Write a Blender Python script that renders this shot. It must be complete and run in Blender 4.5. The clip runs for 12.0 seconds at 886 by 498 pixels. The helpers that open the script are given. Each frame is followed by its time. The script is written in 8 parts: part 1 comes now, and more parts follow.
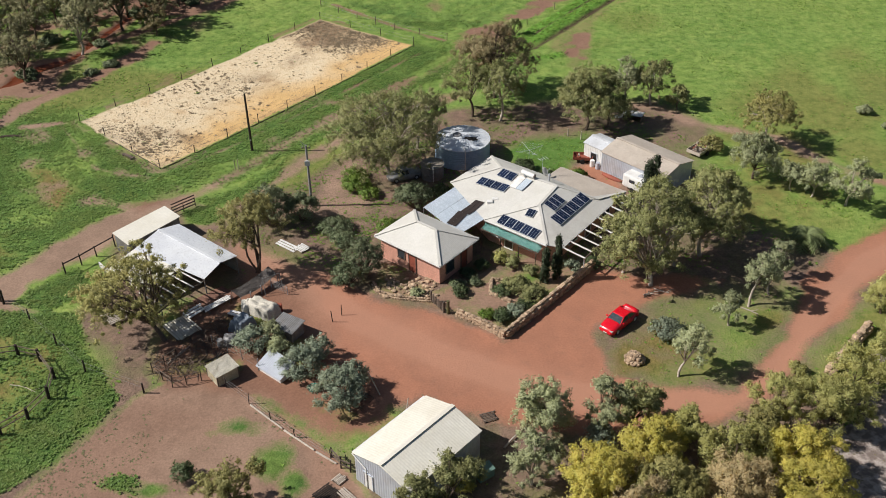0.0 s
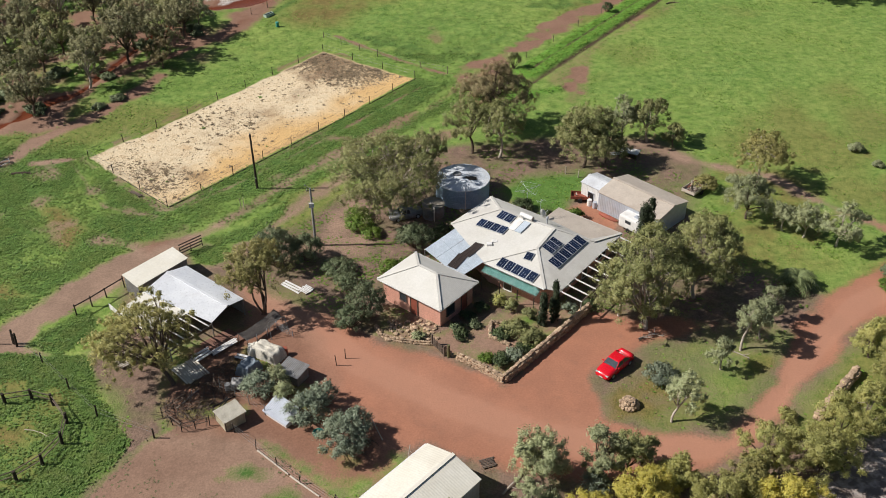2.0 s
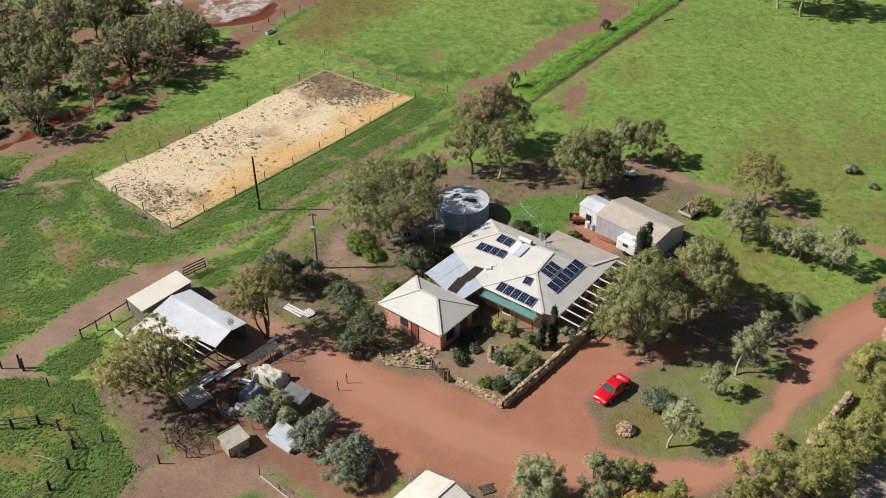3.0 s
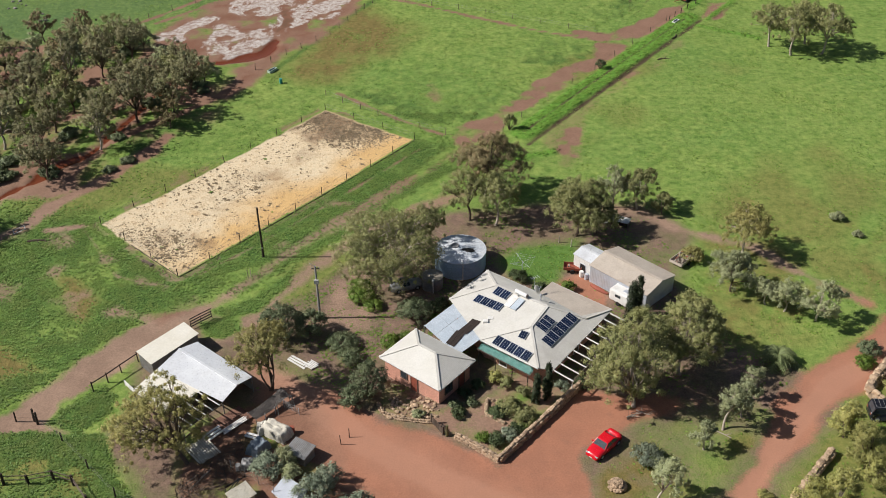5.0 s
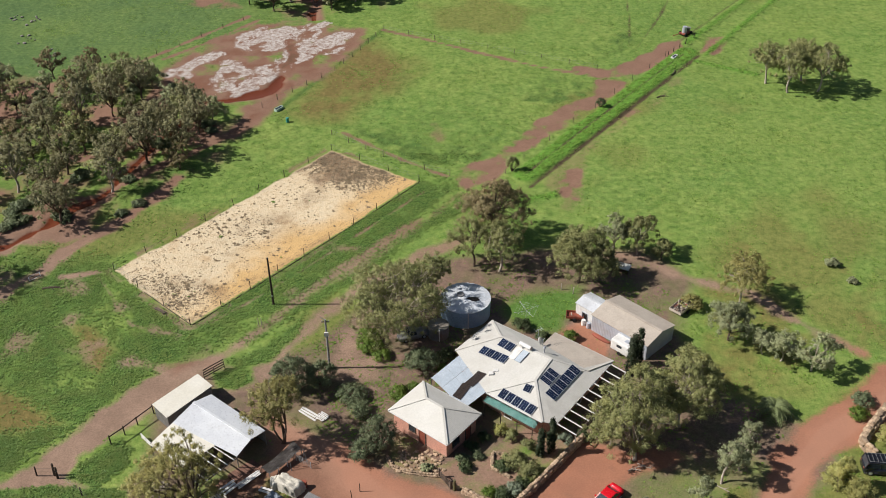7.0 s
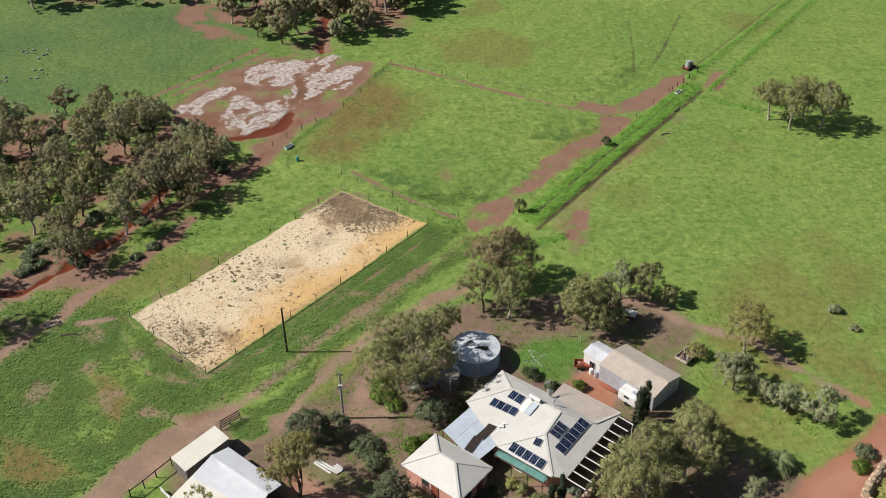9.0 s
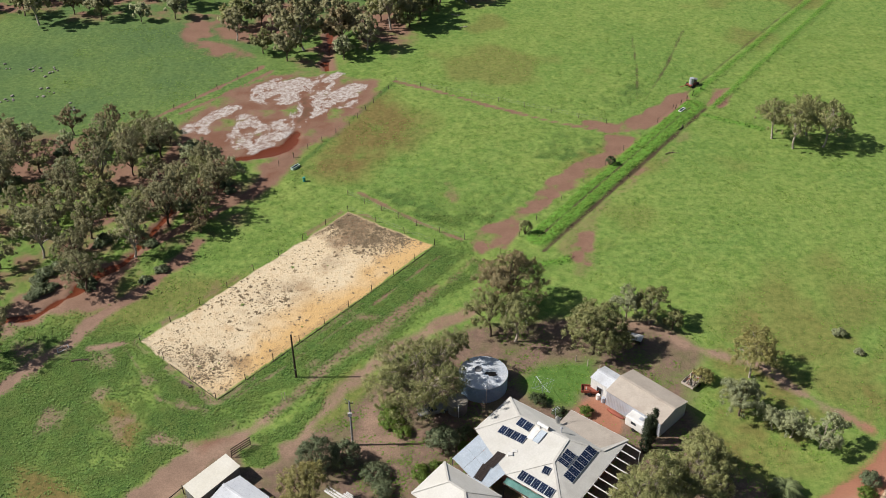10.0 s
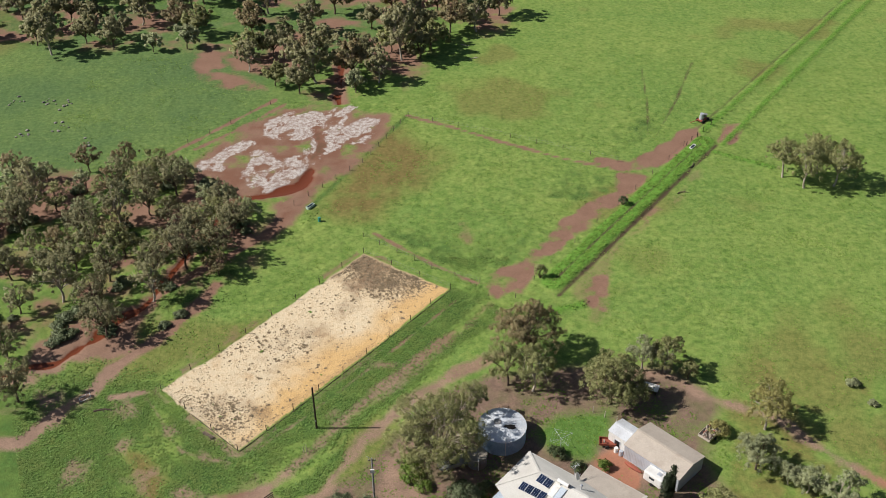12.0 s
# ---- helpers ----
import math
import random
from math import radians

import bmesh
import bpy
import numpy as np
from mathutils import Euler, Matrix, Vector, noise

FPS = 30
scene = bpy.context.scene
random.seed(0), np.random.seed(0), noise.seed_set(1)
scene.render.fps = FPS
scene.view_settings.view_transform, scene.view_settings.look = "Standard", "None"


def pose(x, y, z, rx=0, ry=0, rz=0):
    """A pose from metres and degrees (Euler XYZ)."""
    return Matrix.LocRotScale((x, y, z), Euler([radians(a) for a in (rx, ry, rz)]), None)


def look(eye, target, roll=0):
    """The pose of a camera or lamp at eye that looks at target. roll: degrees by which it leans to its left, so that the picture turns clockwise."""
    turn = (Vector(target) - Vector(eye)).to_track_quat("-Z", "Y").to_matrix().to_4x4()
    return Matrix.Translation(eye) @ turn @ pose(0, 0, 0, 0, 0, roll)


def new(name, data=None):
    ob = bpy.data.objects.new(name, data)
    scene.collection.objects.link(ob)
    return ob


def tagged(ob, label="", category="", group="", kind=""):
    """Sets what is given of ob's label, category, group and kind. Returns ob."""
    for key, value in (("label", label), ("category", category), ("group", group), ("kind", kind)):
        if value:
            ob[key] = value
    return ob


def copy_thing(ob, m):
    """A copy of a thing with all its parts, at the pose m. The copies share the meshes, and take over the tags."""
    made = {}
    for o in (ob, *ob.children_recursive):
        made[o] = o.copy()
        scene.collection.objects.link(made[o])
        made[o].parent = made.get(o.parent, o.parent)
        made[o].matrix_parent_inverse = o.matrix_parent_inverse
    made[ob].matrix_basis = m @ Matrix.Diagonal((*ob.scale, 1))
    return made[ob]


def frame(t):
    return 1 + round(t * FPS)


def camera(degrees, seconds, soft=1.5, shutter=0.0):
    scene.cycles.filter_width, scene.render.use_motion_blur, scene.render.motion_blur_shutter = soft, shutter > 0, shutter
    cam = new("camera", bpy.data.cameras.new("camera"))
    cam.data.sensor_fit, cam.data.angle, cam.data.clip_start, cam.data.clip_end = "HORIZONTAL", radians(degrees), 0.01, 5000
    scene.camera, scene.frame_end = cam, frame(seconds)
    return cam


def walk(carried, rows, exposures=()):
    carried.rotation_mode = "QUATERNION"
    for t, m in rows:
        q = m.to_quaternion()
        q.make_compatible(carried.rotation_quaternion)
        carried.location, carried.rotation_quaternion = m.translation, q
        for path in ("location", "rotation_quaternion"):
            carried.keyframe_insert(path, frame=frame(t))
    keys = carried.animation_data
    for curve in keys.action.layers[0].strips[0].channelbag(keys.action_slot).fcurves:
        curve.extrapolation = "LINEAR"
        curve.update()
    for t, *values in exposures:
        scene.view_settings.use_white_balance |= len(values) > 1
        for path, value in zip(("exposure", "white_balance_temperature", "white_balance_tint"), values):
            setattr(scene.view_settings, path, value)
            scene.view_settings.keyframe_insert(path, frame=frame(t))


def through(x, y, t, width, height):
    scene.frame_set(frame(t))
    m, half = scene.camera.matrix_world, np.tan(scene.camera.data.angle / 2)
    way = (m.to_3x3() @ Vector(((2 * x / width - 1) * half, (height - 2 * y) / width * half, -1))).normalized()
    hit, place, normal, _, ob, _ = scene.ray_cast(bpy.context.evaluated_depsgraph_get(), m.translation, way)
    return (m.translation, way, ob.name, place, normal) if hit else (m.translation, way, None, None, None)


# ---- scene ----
# the drone's path: seconds, eye, heading, pitch and lean in degrees
PATH = [
    (0.0, 0.00, 0.00, 58.51, 0.581, -35.016, -0.613),
    (0.5, -0.02, -0.01, 59.68, 0.559, -34.950, -0.573),
    (1.0, -0.03, 0.04, 60.92, 0.555, -34.906, -0.559),
    (1.5, -0.03, 0.11, 62.29, 0.574, -34.889, -0.566),
    (2.0, -0.02, 0.18, 63.72, 0.589, -34.877, -0.577),
    (2.5, -0.04, 0.31, 65.18, 0.588, -34.859, -0.577),
    (4.5, -0.02, 0.56, 72.39, 0.410, -34.802, -0.432),
    (5.0, -0.12, 0.77, 74.23, 0.379, -34.808, -0.398),
    (5.5, -0.27, 0.96, 76.12, 0.353, -34.813, -0.376),
    (6.0, -0.48, 1.16, 77.97, 0.322, -34.799, -0.370),
    (6.5, -0.75, 1.42, 79.77, 0.286, -34.783, -0.379),
    (7.0, -1.06, 1.74, 81.61, 0.264, -34.779, -0.403),
    (9.0, -2.39, 3.39, 88.81, 0.306, -34.721, -0.464),
    (9.5, -2.84, 3.90, 90.62, 0.322, -34.707, -0.545),
    (10.0, -3.42, 4.58, 92.47, 0.333, -34.695, -0.606),
    (10.5, -4.09, 5.35, 94.31, 0.335, -34.685, -0.621),
    (11.0, -4.81, 6.15, 96.13, 0.323, -34.684, -0.599),
    (11.5, -5.54, 6.93, 97.91, 0.300, -34.688, -0.554),
    (12.0, -6.30, 7.69, 99.68, 0.257, -34.693, -0.496),
]
FOV = 50.0
cam = camera(FOV, 12.0, 0.95)

def aim(x, y, z, heading, pitch, lean):
    h, p = radians(heading), radians(pitch)
    way = Vector((-math.sin(h) * math.cos(p), math.cos(h) * math.cos(p), math.sin(p)))
    eye = Vector((x, y, z))
    return look(eye, eye + way * 50, lean)

walk(cam, [(t, aim(*row)) for t, *row in PATH], [(0.0, 0.17), (12.0, 0.17)])

# ---- light ----
SUN_ELEVATION, SUN_FROM = 41.0, (-1.0, 0.0)
world = bpy.data.worlds.new("sky")
scene.world = world
world.use_nodes = True
sky = world.node_tree.nodes.new("ShaderNodeTexSky")
sky.sky_type, sky.sun_disc = "NISHITA", False
sky.sun_elevation, sky.sun_rotation = radians(SUN_ELEVATION), radians(270)
back = world.node_tree.nodes["Background"]
world.node_tree.links.new(sky.outputs[0], back.inputs[0])
back.inputs[1].default_value = 0.048
lamp = bpy.data.lights.new("sun", "SUN")
lamp.energy, lamp.angle, lamp.color = 5.0, radians(0.55), (1.0, 0.95, 0.9)
sun = new("sun", lamp)
sun.matrix_world = look((SUN_FROM[0] * 80, 90, 80 * math.tan(radians(SUN_ELEVATION))), (0, 90, 0))


# ---- materials ----
def blend(nt, kind, fac, a, b):
    n = nt.nodes.new("ShaderNodeMix")
    n.data_type, n.blend_type = "RGBA", kind
    for i, v in ((0, fac), (6, a), (7, b)):
        if isinstance(v, bpy.types.NodeSocket):
            nt.links.new(v, n.inputs[i])
        else:
            n.inputs[i].default_value = v if i == 0 else (*v, 1)
    return n.outputs[2]


def noise_of(nt, co, scale, detail=5.0, rough=0.6):
    n = nt.nodes.new("ShaderNodeTexNoise")
    n.inputs["Scale"].default_value, n.inputs["Detail"].default_value, n.inputs["Roughness"].default_value = scale, detail, rough
    nt.links.new(co, n.inputs["Vector"])
    return n.outputs[0]


def ranged(nt, v, lo, hi, to_lo=0.0, to_hi=1.0):
    n = nt.nodes.new("ShaderNodeMapRange")
    for i, x in enumerate((lo, hi, to_lo, to_hi)):
        n.inputs[i + 1].default_value = x
    nt.links.new(v, n.inputs[0])
    return n.outputs[0]


def maths(nt, op, a, b):
    n = nt.nodes.new("ShaderNodeMath")
    n.operation = op
    for i, v in enumerate((a, b)):
        if isinstance(v, bpy.types.NodeSocket):
            nt.links.new(v, n.inputs[i])
        else:
            n.inputs[i].default_value = v
    return n.outputs[0]


def grey(nt, v):
    n = nt.nodes.new("ShaderNodeCombineColor")
    for i in range(3):
        nt.links.new(v, n.inputs[i])
    return n.outputs[0]


def mat(name, a, b, scale=2.0, rough=0.8, metal=0.0, bump=0.0, vary=0.0, island=0.0, fine=0.25, stain=None, spec=0.3):
    """A surface of two tones mixed at one size, grain at a finer one, and stains at a third."""
    m = bpy.data.materials.new(name)
    m.use_nodes = True
    nt = m.node_tree
    bsdf = nt.nodes["Principled BSDF"]
    co = nt.nodes.new("ShaderNodeTexCoord").outputs["Object"]
    big, small = noise_of(nt, co, scale), noise_of(nt, co, scale * 9)
    col = blend(nt, "MIX", ranged(nt, big, 0.35, 0.65), a, b)
    col = blend(nt, "MULTIPLY", 1.0, col, grey(nt, ranged(nt, small, 0.3, 0.7, 1 - fine, 1 + fine * 0.6)))
    if stain:
        col = blend(nt, "MIX", ranged(nt, noise_of(nt, co, scale * 0.35, 8.0, 0.7), 0.52, 0.72, 0.0, 0.75), col, stain)
    if vary:
        r = nt.nodes.new("ShaderNodeObjectInfo").outputs["Random"]
        col = blend(nt, "MULTIPLY", 1.0, col, grey(nt, ranged(nt, r, 0, 1, 1 - vary, 1 + vary)))
    if island:
        r = nt.nodes.new("ShaderNodeNewGeometry").outputs["Random Per Island"]
        col = blend(nt, "MULTIPLY", 1.0, col, grey(nt, ranged(nt, r, 0, 1, 1 - island, 1 + island)))
    nt.links.new(col, bsdf.inputs["Base Color"])
    nt.links.new(ranged(nt, small, 0.3, 0.7, max(rough - 0.12, 0.02), min(rough + 0.12, 1)), bsdf.inputs["Roughness"])
    bsdf.inputs["Metallic"].default_value, bsdf.inputs["Specular IOR Level"].default_value = metal, spec
    if bump:
        n = nt.nodes.new("ShaderNodeBump")
        n.inputs["Strength"].default_value, n.inputs["Distance"].default_value = 0.7, bump
        nt.links.new(small, n.inputs["Height"])
        nt.links.new(n.outputs[0], bsdf.inputs["Normal"])
    return m


def leafy(name, a, b, c=None, through=0.18):
    """Foliage: each leaf its own tone, with light that comes through it."""
    m = bpy.data.materials.new(name)
    m.use_nodes = True
    nt = m.node_tree
    bsdf = nt.nodes["Principled BSDF"]
    geo = nt.nodes.new("ShaderNodeNewGeometry")
    co = nt.nodes.new("ShaderNodeTexCoord").outputs["Object"]
    r = geo.outputs["Random Per Island"]
    col = blend(nt, "MIX", r, a, b)
    col = blend(nt, "MIX", ranged(nt, noise_of(nt, co, 0.55, 3.0), 0.42, 0.66, 0.0, 0.8), col, c or b)
    o = nt.nodes.new("ShaderNodeObjectInfo").outputs["Random"]
    col = blend(nt, "MULTIPLY", 1.0, col, grey(nt, ranged(nt, o, 0, 1, 0.82, 1.18)))
    nt.links.new(col, bsdf.inputs["Base Color"])
    bsdf.inputs["Roughness"].default_value, bsdf.inputs["Specular IOR Level"].default_value = 0.55, 0.25
    t = nt.nodes.new("ShaderNodeBsdfTranslucent")
    nt.links.new(col, t.inputs[0])
    mix = nt.nodes.new("ShaderNodeMixShader")
    mix.inputs[0].default_value = through
    out = nt.nodes["Material Output"]
    nt.links.new(bsdf.outputs[0], mix.inputs[1])
    nt.links.new(t.outputs[0], mix.inputs[2])
    nt.links.new(mix.outputs[0], out.inputs[0])
    return m


ROOF_CREAM = mat("cream_roof_sheet", (0.605, 0.59, 0.545), (0.56, 0.543, 0.49), 0.5, 0.45, 0.0, 0.0, 0.03, stain=(0.468, 0.439, 0.400), fine=0.08)
ROOF_YELLOW = mat("yellowed_roof_sheet", (0.75, 0.72, 0.63), (0.69, 0.655, 0.555), 0.5, 0.5, 0.0, stain=(0.58, 0.54, 0.45), fine=0.08)
ROOF_TAN = mat("weathered_roof_sheet", (0.5, 0.44, 0.37), (0.43, 0.37, 0.31), 0.6, 0.6, 0.0, stain=(0.33, 0.27, 0.22), fine=0.12)
ROOF_WHITE = mat("white_roof_sheet", (0.72, 0.74, 0.76), (0.64, 0.66, 0.69), 0.6, 0.35, 0.15, stain=(0.5, 0.5, 0.5), fine=0.08)
POLYCARB = mat("pale_plastic_sheet", (0.5, 0.56, 0.62), (0.42, 0.48, 0.54), 0.8, 0.25, 0.0, fine=0.1, stain=(0.36, 0.38, 0.4))
SHADE = mat("brown_shade_mesh", (0.042, 0.03, 0.025), (0.03, 0.022, 0.02), 2.0, 0.9)
TEAL = mat("teal_shade_cloth", (0.25, 0.5, 0.45), (0.19, 0.42, 0.37), 1.5, 0.8, bump=0.01, stain=(0.32, 0.5, 0.46))
BRICK = mat("salmon_render", (0.68, 0.355, 0.265), (0.6, 0.305, 0.225), 0.8, 0.85, bump=0.01, stain=(0.52, 0.29, 0.215))
GALV = mat("galvanised_sheet", (0.52, 0.55, 0.6), (0.45, 0.48, 0.54), 0.9, 0.42, 0.25, fine=0.1, stain=(0.38, 0.36, 0.34))
GALV_DARK = mat("dull_metal", (0.28, 0.28, 0.28), (0.2, 0.19, 0.18), 1.2, 0.6, 0.3, stain=(0.2, 0.12, 0.08))
TANK_SIDE = mat("blue_grey_tank_sheet", (0.377, 0.513, 0.660), (0.302, 0.426, 0.583), 0.7, 0.45, 0.2, stain=(0.508, 0.589, 0.646))
TANK_TOP = mat("tank_roof_sheet", (0.62, 0.67, 0.72), (0.72, 0.73, 0.74), 0.6, 0.5, 0.15, stain=(0.300, 0.288, 0.288))
WHITE_PAINT = mat("white_paint", (0.76, 0.75, 0.72), (0.68, 0.67, 0.64), 2.0, 0.5, fine=0.1, stain=(0.52, 0.48, 0.42))
DARK = mat("dark_opening", (0.02, 0.02, 0.022), (0.03, 0.028, 0.026), 2.0, 0.5)
GLASS = mat("dark_window_glass", (0.03, 0.04, 0.05), (0.045, 0.055, 0.065), 1.0, 0.12, spec=0.6)
CELL = mat("solar_cells", (0.011, 0.019, 0.045), (0.016, 0.026, 0.058), 1.2, 0.2, vary=0.25, spec=0.5)
ALU = mat("aluminium_frame", (0.62, 0.64, 0.66), (0.55, 0.57, 0.6), 3.0, 0.4, 0.5)
TIMBER = mat("weathered_timber", (0.17, 0.13, 0.1), (0.1, 0.075, 0.06), 3.0, 0.9, bump=0.01, vary=0.25)
TIMBER_DARK = mat("dark_timber_post", (0.05, 0.036, 0.028), (0.032, 0.024, 0.02), 3.0, 0.9, bump=0.01, vary=0.2)
TIMBER_PALE = mat("pale_timber", (0.5, 0.44, 0.37), (0.4, 0.34, 0.28), 3.0, 0.85, bump=0.01, vary=0.15)
BARK = mat("grey_brown_bark", (0.16, 0.115, 0.085), (0.09, 0.066, 0.05), 2.0, 0.95, bump=0.03, vary=0.15)
BARK_PALE = mat("pale_gum_bark", (0.48, 0.42, 0.36), (0.3, 0.24, 0.19), 1.6, 0.85, bump=0.02, vary=0.15)
STONE = mat("ironstone", (0.45, 0.335, 0.225), (0.32, 0.22, 0.145), 2.2, 0.9, bump=0.03, vary=0.4, stain=(0.38, 0.3, 0.215))
ROCK = mat("grey_rock", (0.27, 0.25, 0.22), (0.2, 0.18, 0.16), 2.0, 0.9, bump=0.03, vary=0.3)
RED_PAINT = mat("red_car_paint", (0.62, 0.008, 0.02), (0.58, 0.007, 0.018), 1.0, 0.22, 0.0, fine=0.03, spec=0.6)
BLACK_PAINT = mat("black_car_paint", (0.012, 0.013, 0.018), (0.016, 0.017, 0.022), 1.0, 0.2, fine=0.05, spec=0.6)
RUBBER = mat("rubber", (0.02, 0.02, 0.02), (0.028, 0.027, 0.026), 3.0, 0.9)
CHROME = mat("lamp_lens", (0.7, 0.7, 0.68), (0.62, 0.62, 0.6), 2.0, 0.2, 0.4)
CANVAS = mat("khaki_canvas", (0.46, 0.42, 0.3), (0.36, 0.32, 0.22), 1.3, 0.9, bump=0.02, stain=(0.28, 0.24, 0.16))
TARP = mat("weathered_tarpaulin", (0.62, 0.58, 0.49), (0.46, 0.43, 0.36), 1.2, 0.6, bump=0.02, stain=(0.3, 0.31, 0.32))
SHEET_PALE = mat("pale_stained_sheet", (0.74, 0.71, 0.62), (0.62, 0.58, 0.49), 1.2, 0.8, stain=(0.45, 0.4, 0.31))
RUST = mat("rusty_red_metal", (0.32, 0.09, 0.055), (0.24, 0.07, 0.045), 1.5, 0.7, stain=(0.18, 0.08, 0.05))
DECK = mat("red_brown_paving", (0.23, 0.12, 0.085), (0.18, 0.1, 0.075), 1.5, 0.9, bump=0.01, vary=0.15)
GREEN_METAL = mat("green_metal", (0.16, 0.26, 0.22), (0.12, 0.2, 0.17), 1.5, 0.5)
HOSE = mat("teal_hose", (0.05, 0.3, 0.26), (0.04, 0.25, 0.22), 2.0, 0.5)

LEAF_OLIVE = leafy("olive_gum_leaves", (0.345, 0.36, 0.15), (0.205, 0.22, 0.09), (0.36, 0.345, 0.145), 0.28)
LEAF_GREY = leafy("grey_gum_leaves", (0.465, 0.495, 0.285), (0.29, 0.325, 0.18), (0.42, 0.43, 0.22), 0.34)
LEAF_GOLD = leafy("golden_gum_leaves", (0.42, 0.395, 0.15), (0.25, 0.245, 0.09), (0.4, 0.35, 0.125), 0.3)
LEAF_BROWN = leafy("brown_tipped_gum_leaves", (0.3, 0.255, 0.13), (0.185, 0.17, 0.085), (0.32, 0.225, 0.125), 0.28)
LEAF_DARK = leafy("dark_shrub_leaves", (0.105, 0.147, 0.056), (0.053, 0.078, 0.032), (0.120, 0.139, 0.064), 0.15)
LEAF_WOOD = leafy("woodland_leaves", (0.345, 0.34, 0.175), (0.235, 0.235, 0.125), (0.33, 0.3, 0.16), 0.34)
LEAF_WATTLE = leafy("yellow_wattle_leaves", (0.68, 0.6, 0.145), (0.48, 0.455, 0.12), (0.64, 0.54, 0.165), 0.5)
LEAF_HEDGE = leafy("olive_green_bush_leaves", (0.57, 0.56, 0.215), (0.41, 0.415, 0.155), (0.57, 0.52, 0.2), 0.5)
LEAF_TAN = leafy("dry_wattle_leaves", (0.62, 0.51, 0.28), (0.47, 0.38, 0.2), (0.6, 0.47, 0.27), 0.45)
LEAF_SHRUB = leafy("garden_shrub_leaves", (0.2, 0.24, 0.125), (0.1, 0.135, 0.068), (0.19, 0.205, 0.11), 0.2)
LEAF_PALM = leafy("palm_fronds", (0.22, 0.26, 0.11), (0.12, 0.155, 0.062), (0.17, 0.2, 0.085), 0.2)
LEAF_BLUE = leafy("blue_grey_saltbush_leaves", (0.31, 0.36, 0.26), (0.165, 0.205, 0.14), (0.24, 0.26, 0.16), 0.2)
LEAF_CYPRESS = leafy("cypress_leaves", (0.045, 0.065, 0.028), (0.022, 0.035, 0.016), (0.05, 0.06, 0.03), 0.08)
LEAF_BRIGHT = leafy("bright_garden_leaves", (0.17, 0.26, 0.045), (0.1, 0.17, 0.03), (0.2, 0.24, 0.05), 0.3)
GRASS_BLADES = leafy("grass_blades", (0.237, 0.362, 0.066), (0.125, 0.225, 0.036), (0.213, 0.312, 0.060), 0.3)
WEED_BLADES = leafy("weed_leaves", (0.2, 0.315, 0.075), (0.115, 0.205, 0.048), (0.21, 0.27, 0.07), 0.28)
FORE_BLADES = leafy("low_weeds", (0.2, 0.2, 0.09), (0.15, 0.12, 0.075), (0.14, 0.19, 0.07), 0.2)
SAND_BLADES = leafy("sand_tuft", (0.34, 0.26, 0.165), (0.21, 0.16, 0.1), (0.26, 0.2, 0.12), 0.15)
DRY_BLADES = leafy("dry_tuft", (0.28, 0.225, 0.13), (0.17, 0.135, 0.08), (0.19, 0.165, 0.09), 0.15)

# ---- the lie of the land ----
def gz(x, y):
    """Height of the ground: a shallow hollow round the riding arena and creek."""
    return -1.25 * np.exp(-(((x + 30) / 45) ** 2 + ((y - 120) / 50) ** 2))


def gzf(x, y):
    return float(gz(x, y))


TABLE = np.random.RandomState(7).rand(256, 256)


def lattice(x, y, size, shift=0.0):
    """Smooth value noise, 0 to 1, with bumps of the given size in metres."""
    u, v = x / size + 1000 + shift * 17.3, y / size + 1000 + shift * 41.7
    i, j = np.floor(u).astype(int), np.floor(v).astype(int)
    a, b = u - i, v - j
    a, b = a * a * (3 - 2 * a), b * b * (3 - 2 * b)
    t = lambda p, q: TABLE[p % 256, q % 256]
    return (t(i, j) * (1 - a) + t(i + 1, j) * a) * (1 - b) + (t(i, j + 1) * (1 - a) + t(i + 1, j + 1) * a) * b


def rough_noise(x, y, size, shift=0.0):
    return (lattice(x, y, size, shift) + 0.5 * lattice(x, y, size / 2.1, shift + 1) + 0.25 * lattice(x, y, size / 4.3, shift + 2)) / 1.75 - 0.5


def close_by(x, y, pts, margin=26.0):
    """Which points lie in the box round an outline, with a margin."""
    xs, ys = [p[0] for p in pts], [p[1] for p in pts]
    return (x > min(xs) - margin) & (x < max(xs) + margin) & (y > min(ys) - margin) & (y < max(ys) + margin)


def to_line(x, y, pts):
    """Distance from a run of straight pieces; what lies far off counts as very far."""
    out = np.full(np.shape(x), 1e3)
    near = close_by(x, y, pts)
    px, py = x[near], y[near]
    best = np.full(px.shape, 1e9)
    for (ax, ay), (bx, by) in zip(pts, pts[1:]):
        dx, dy = bx - ax, by - ay
        s = np.clip(((px - ax) * dx + (py - ay) * dy) / (dx * dx + dy * dy), 0, 1)
        best = np.minimum(best, (px - ax - s * dx) ** 2 + (py - ay - s * dy) ** 2)
    out[near] = np.sqrt(best)
    return out


def inside(x, y, pts):
    """Signed distance from an outline, positive within it."""
    ring = list(pts) + [pts[0]]
    out = -to_line(x, y, ring)
    near = close_by(x, y, pts, 0.0)
    px, py = x[near], y[near]
    odd = np.zeros(px.shape, bool)
    for (ax, ay), (bx, by) in zip(ring, ring[1:]):
        if ay != by:
            odd ^= ((ay > py) != (by > py)) & (px < (bx - ax) * (py - ay) / (by - ay) + ax)
    out[near] = np.where(odd, -out[near], out[near])
    return out


def soft(d, width):
    return np.clip(0.5 + d / (2 * width), 0, 1)


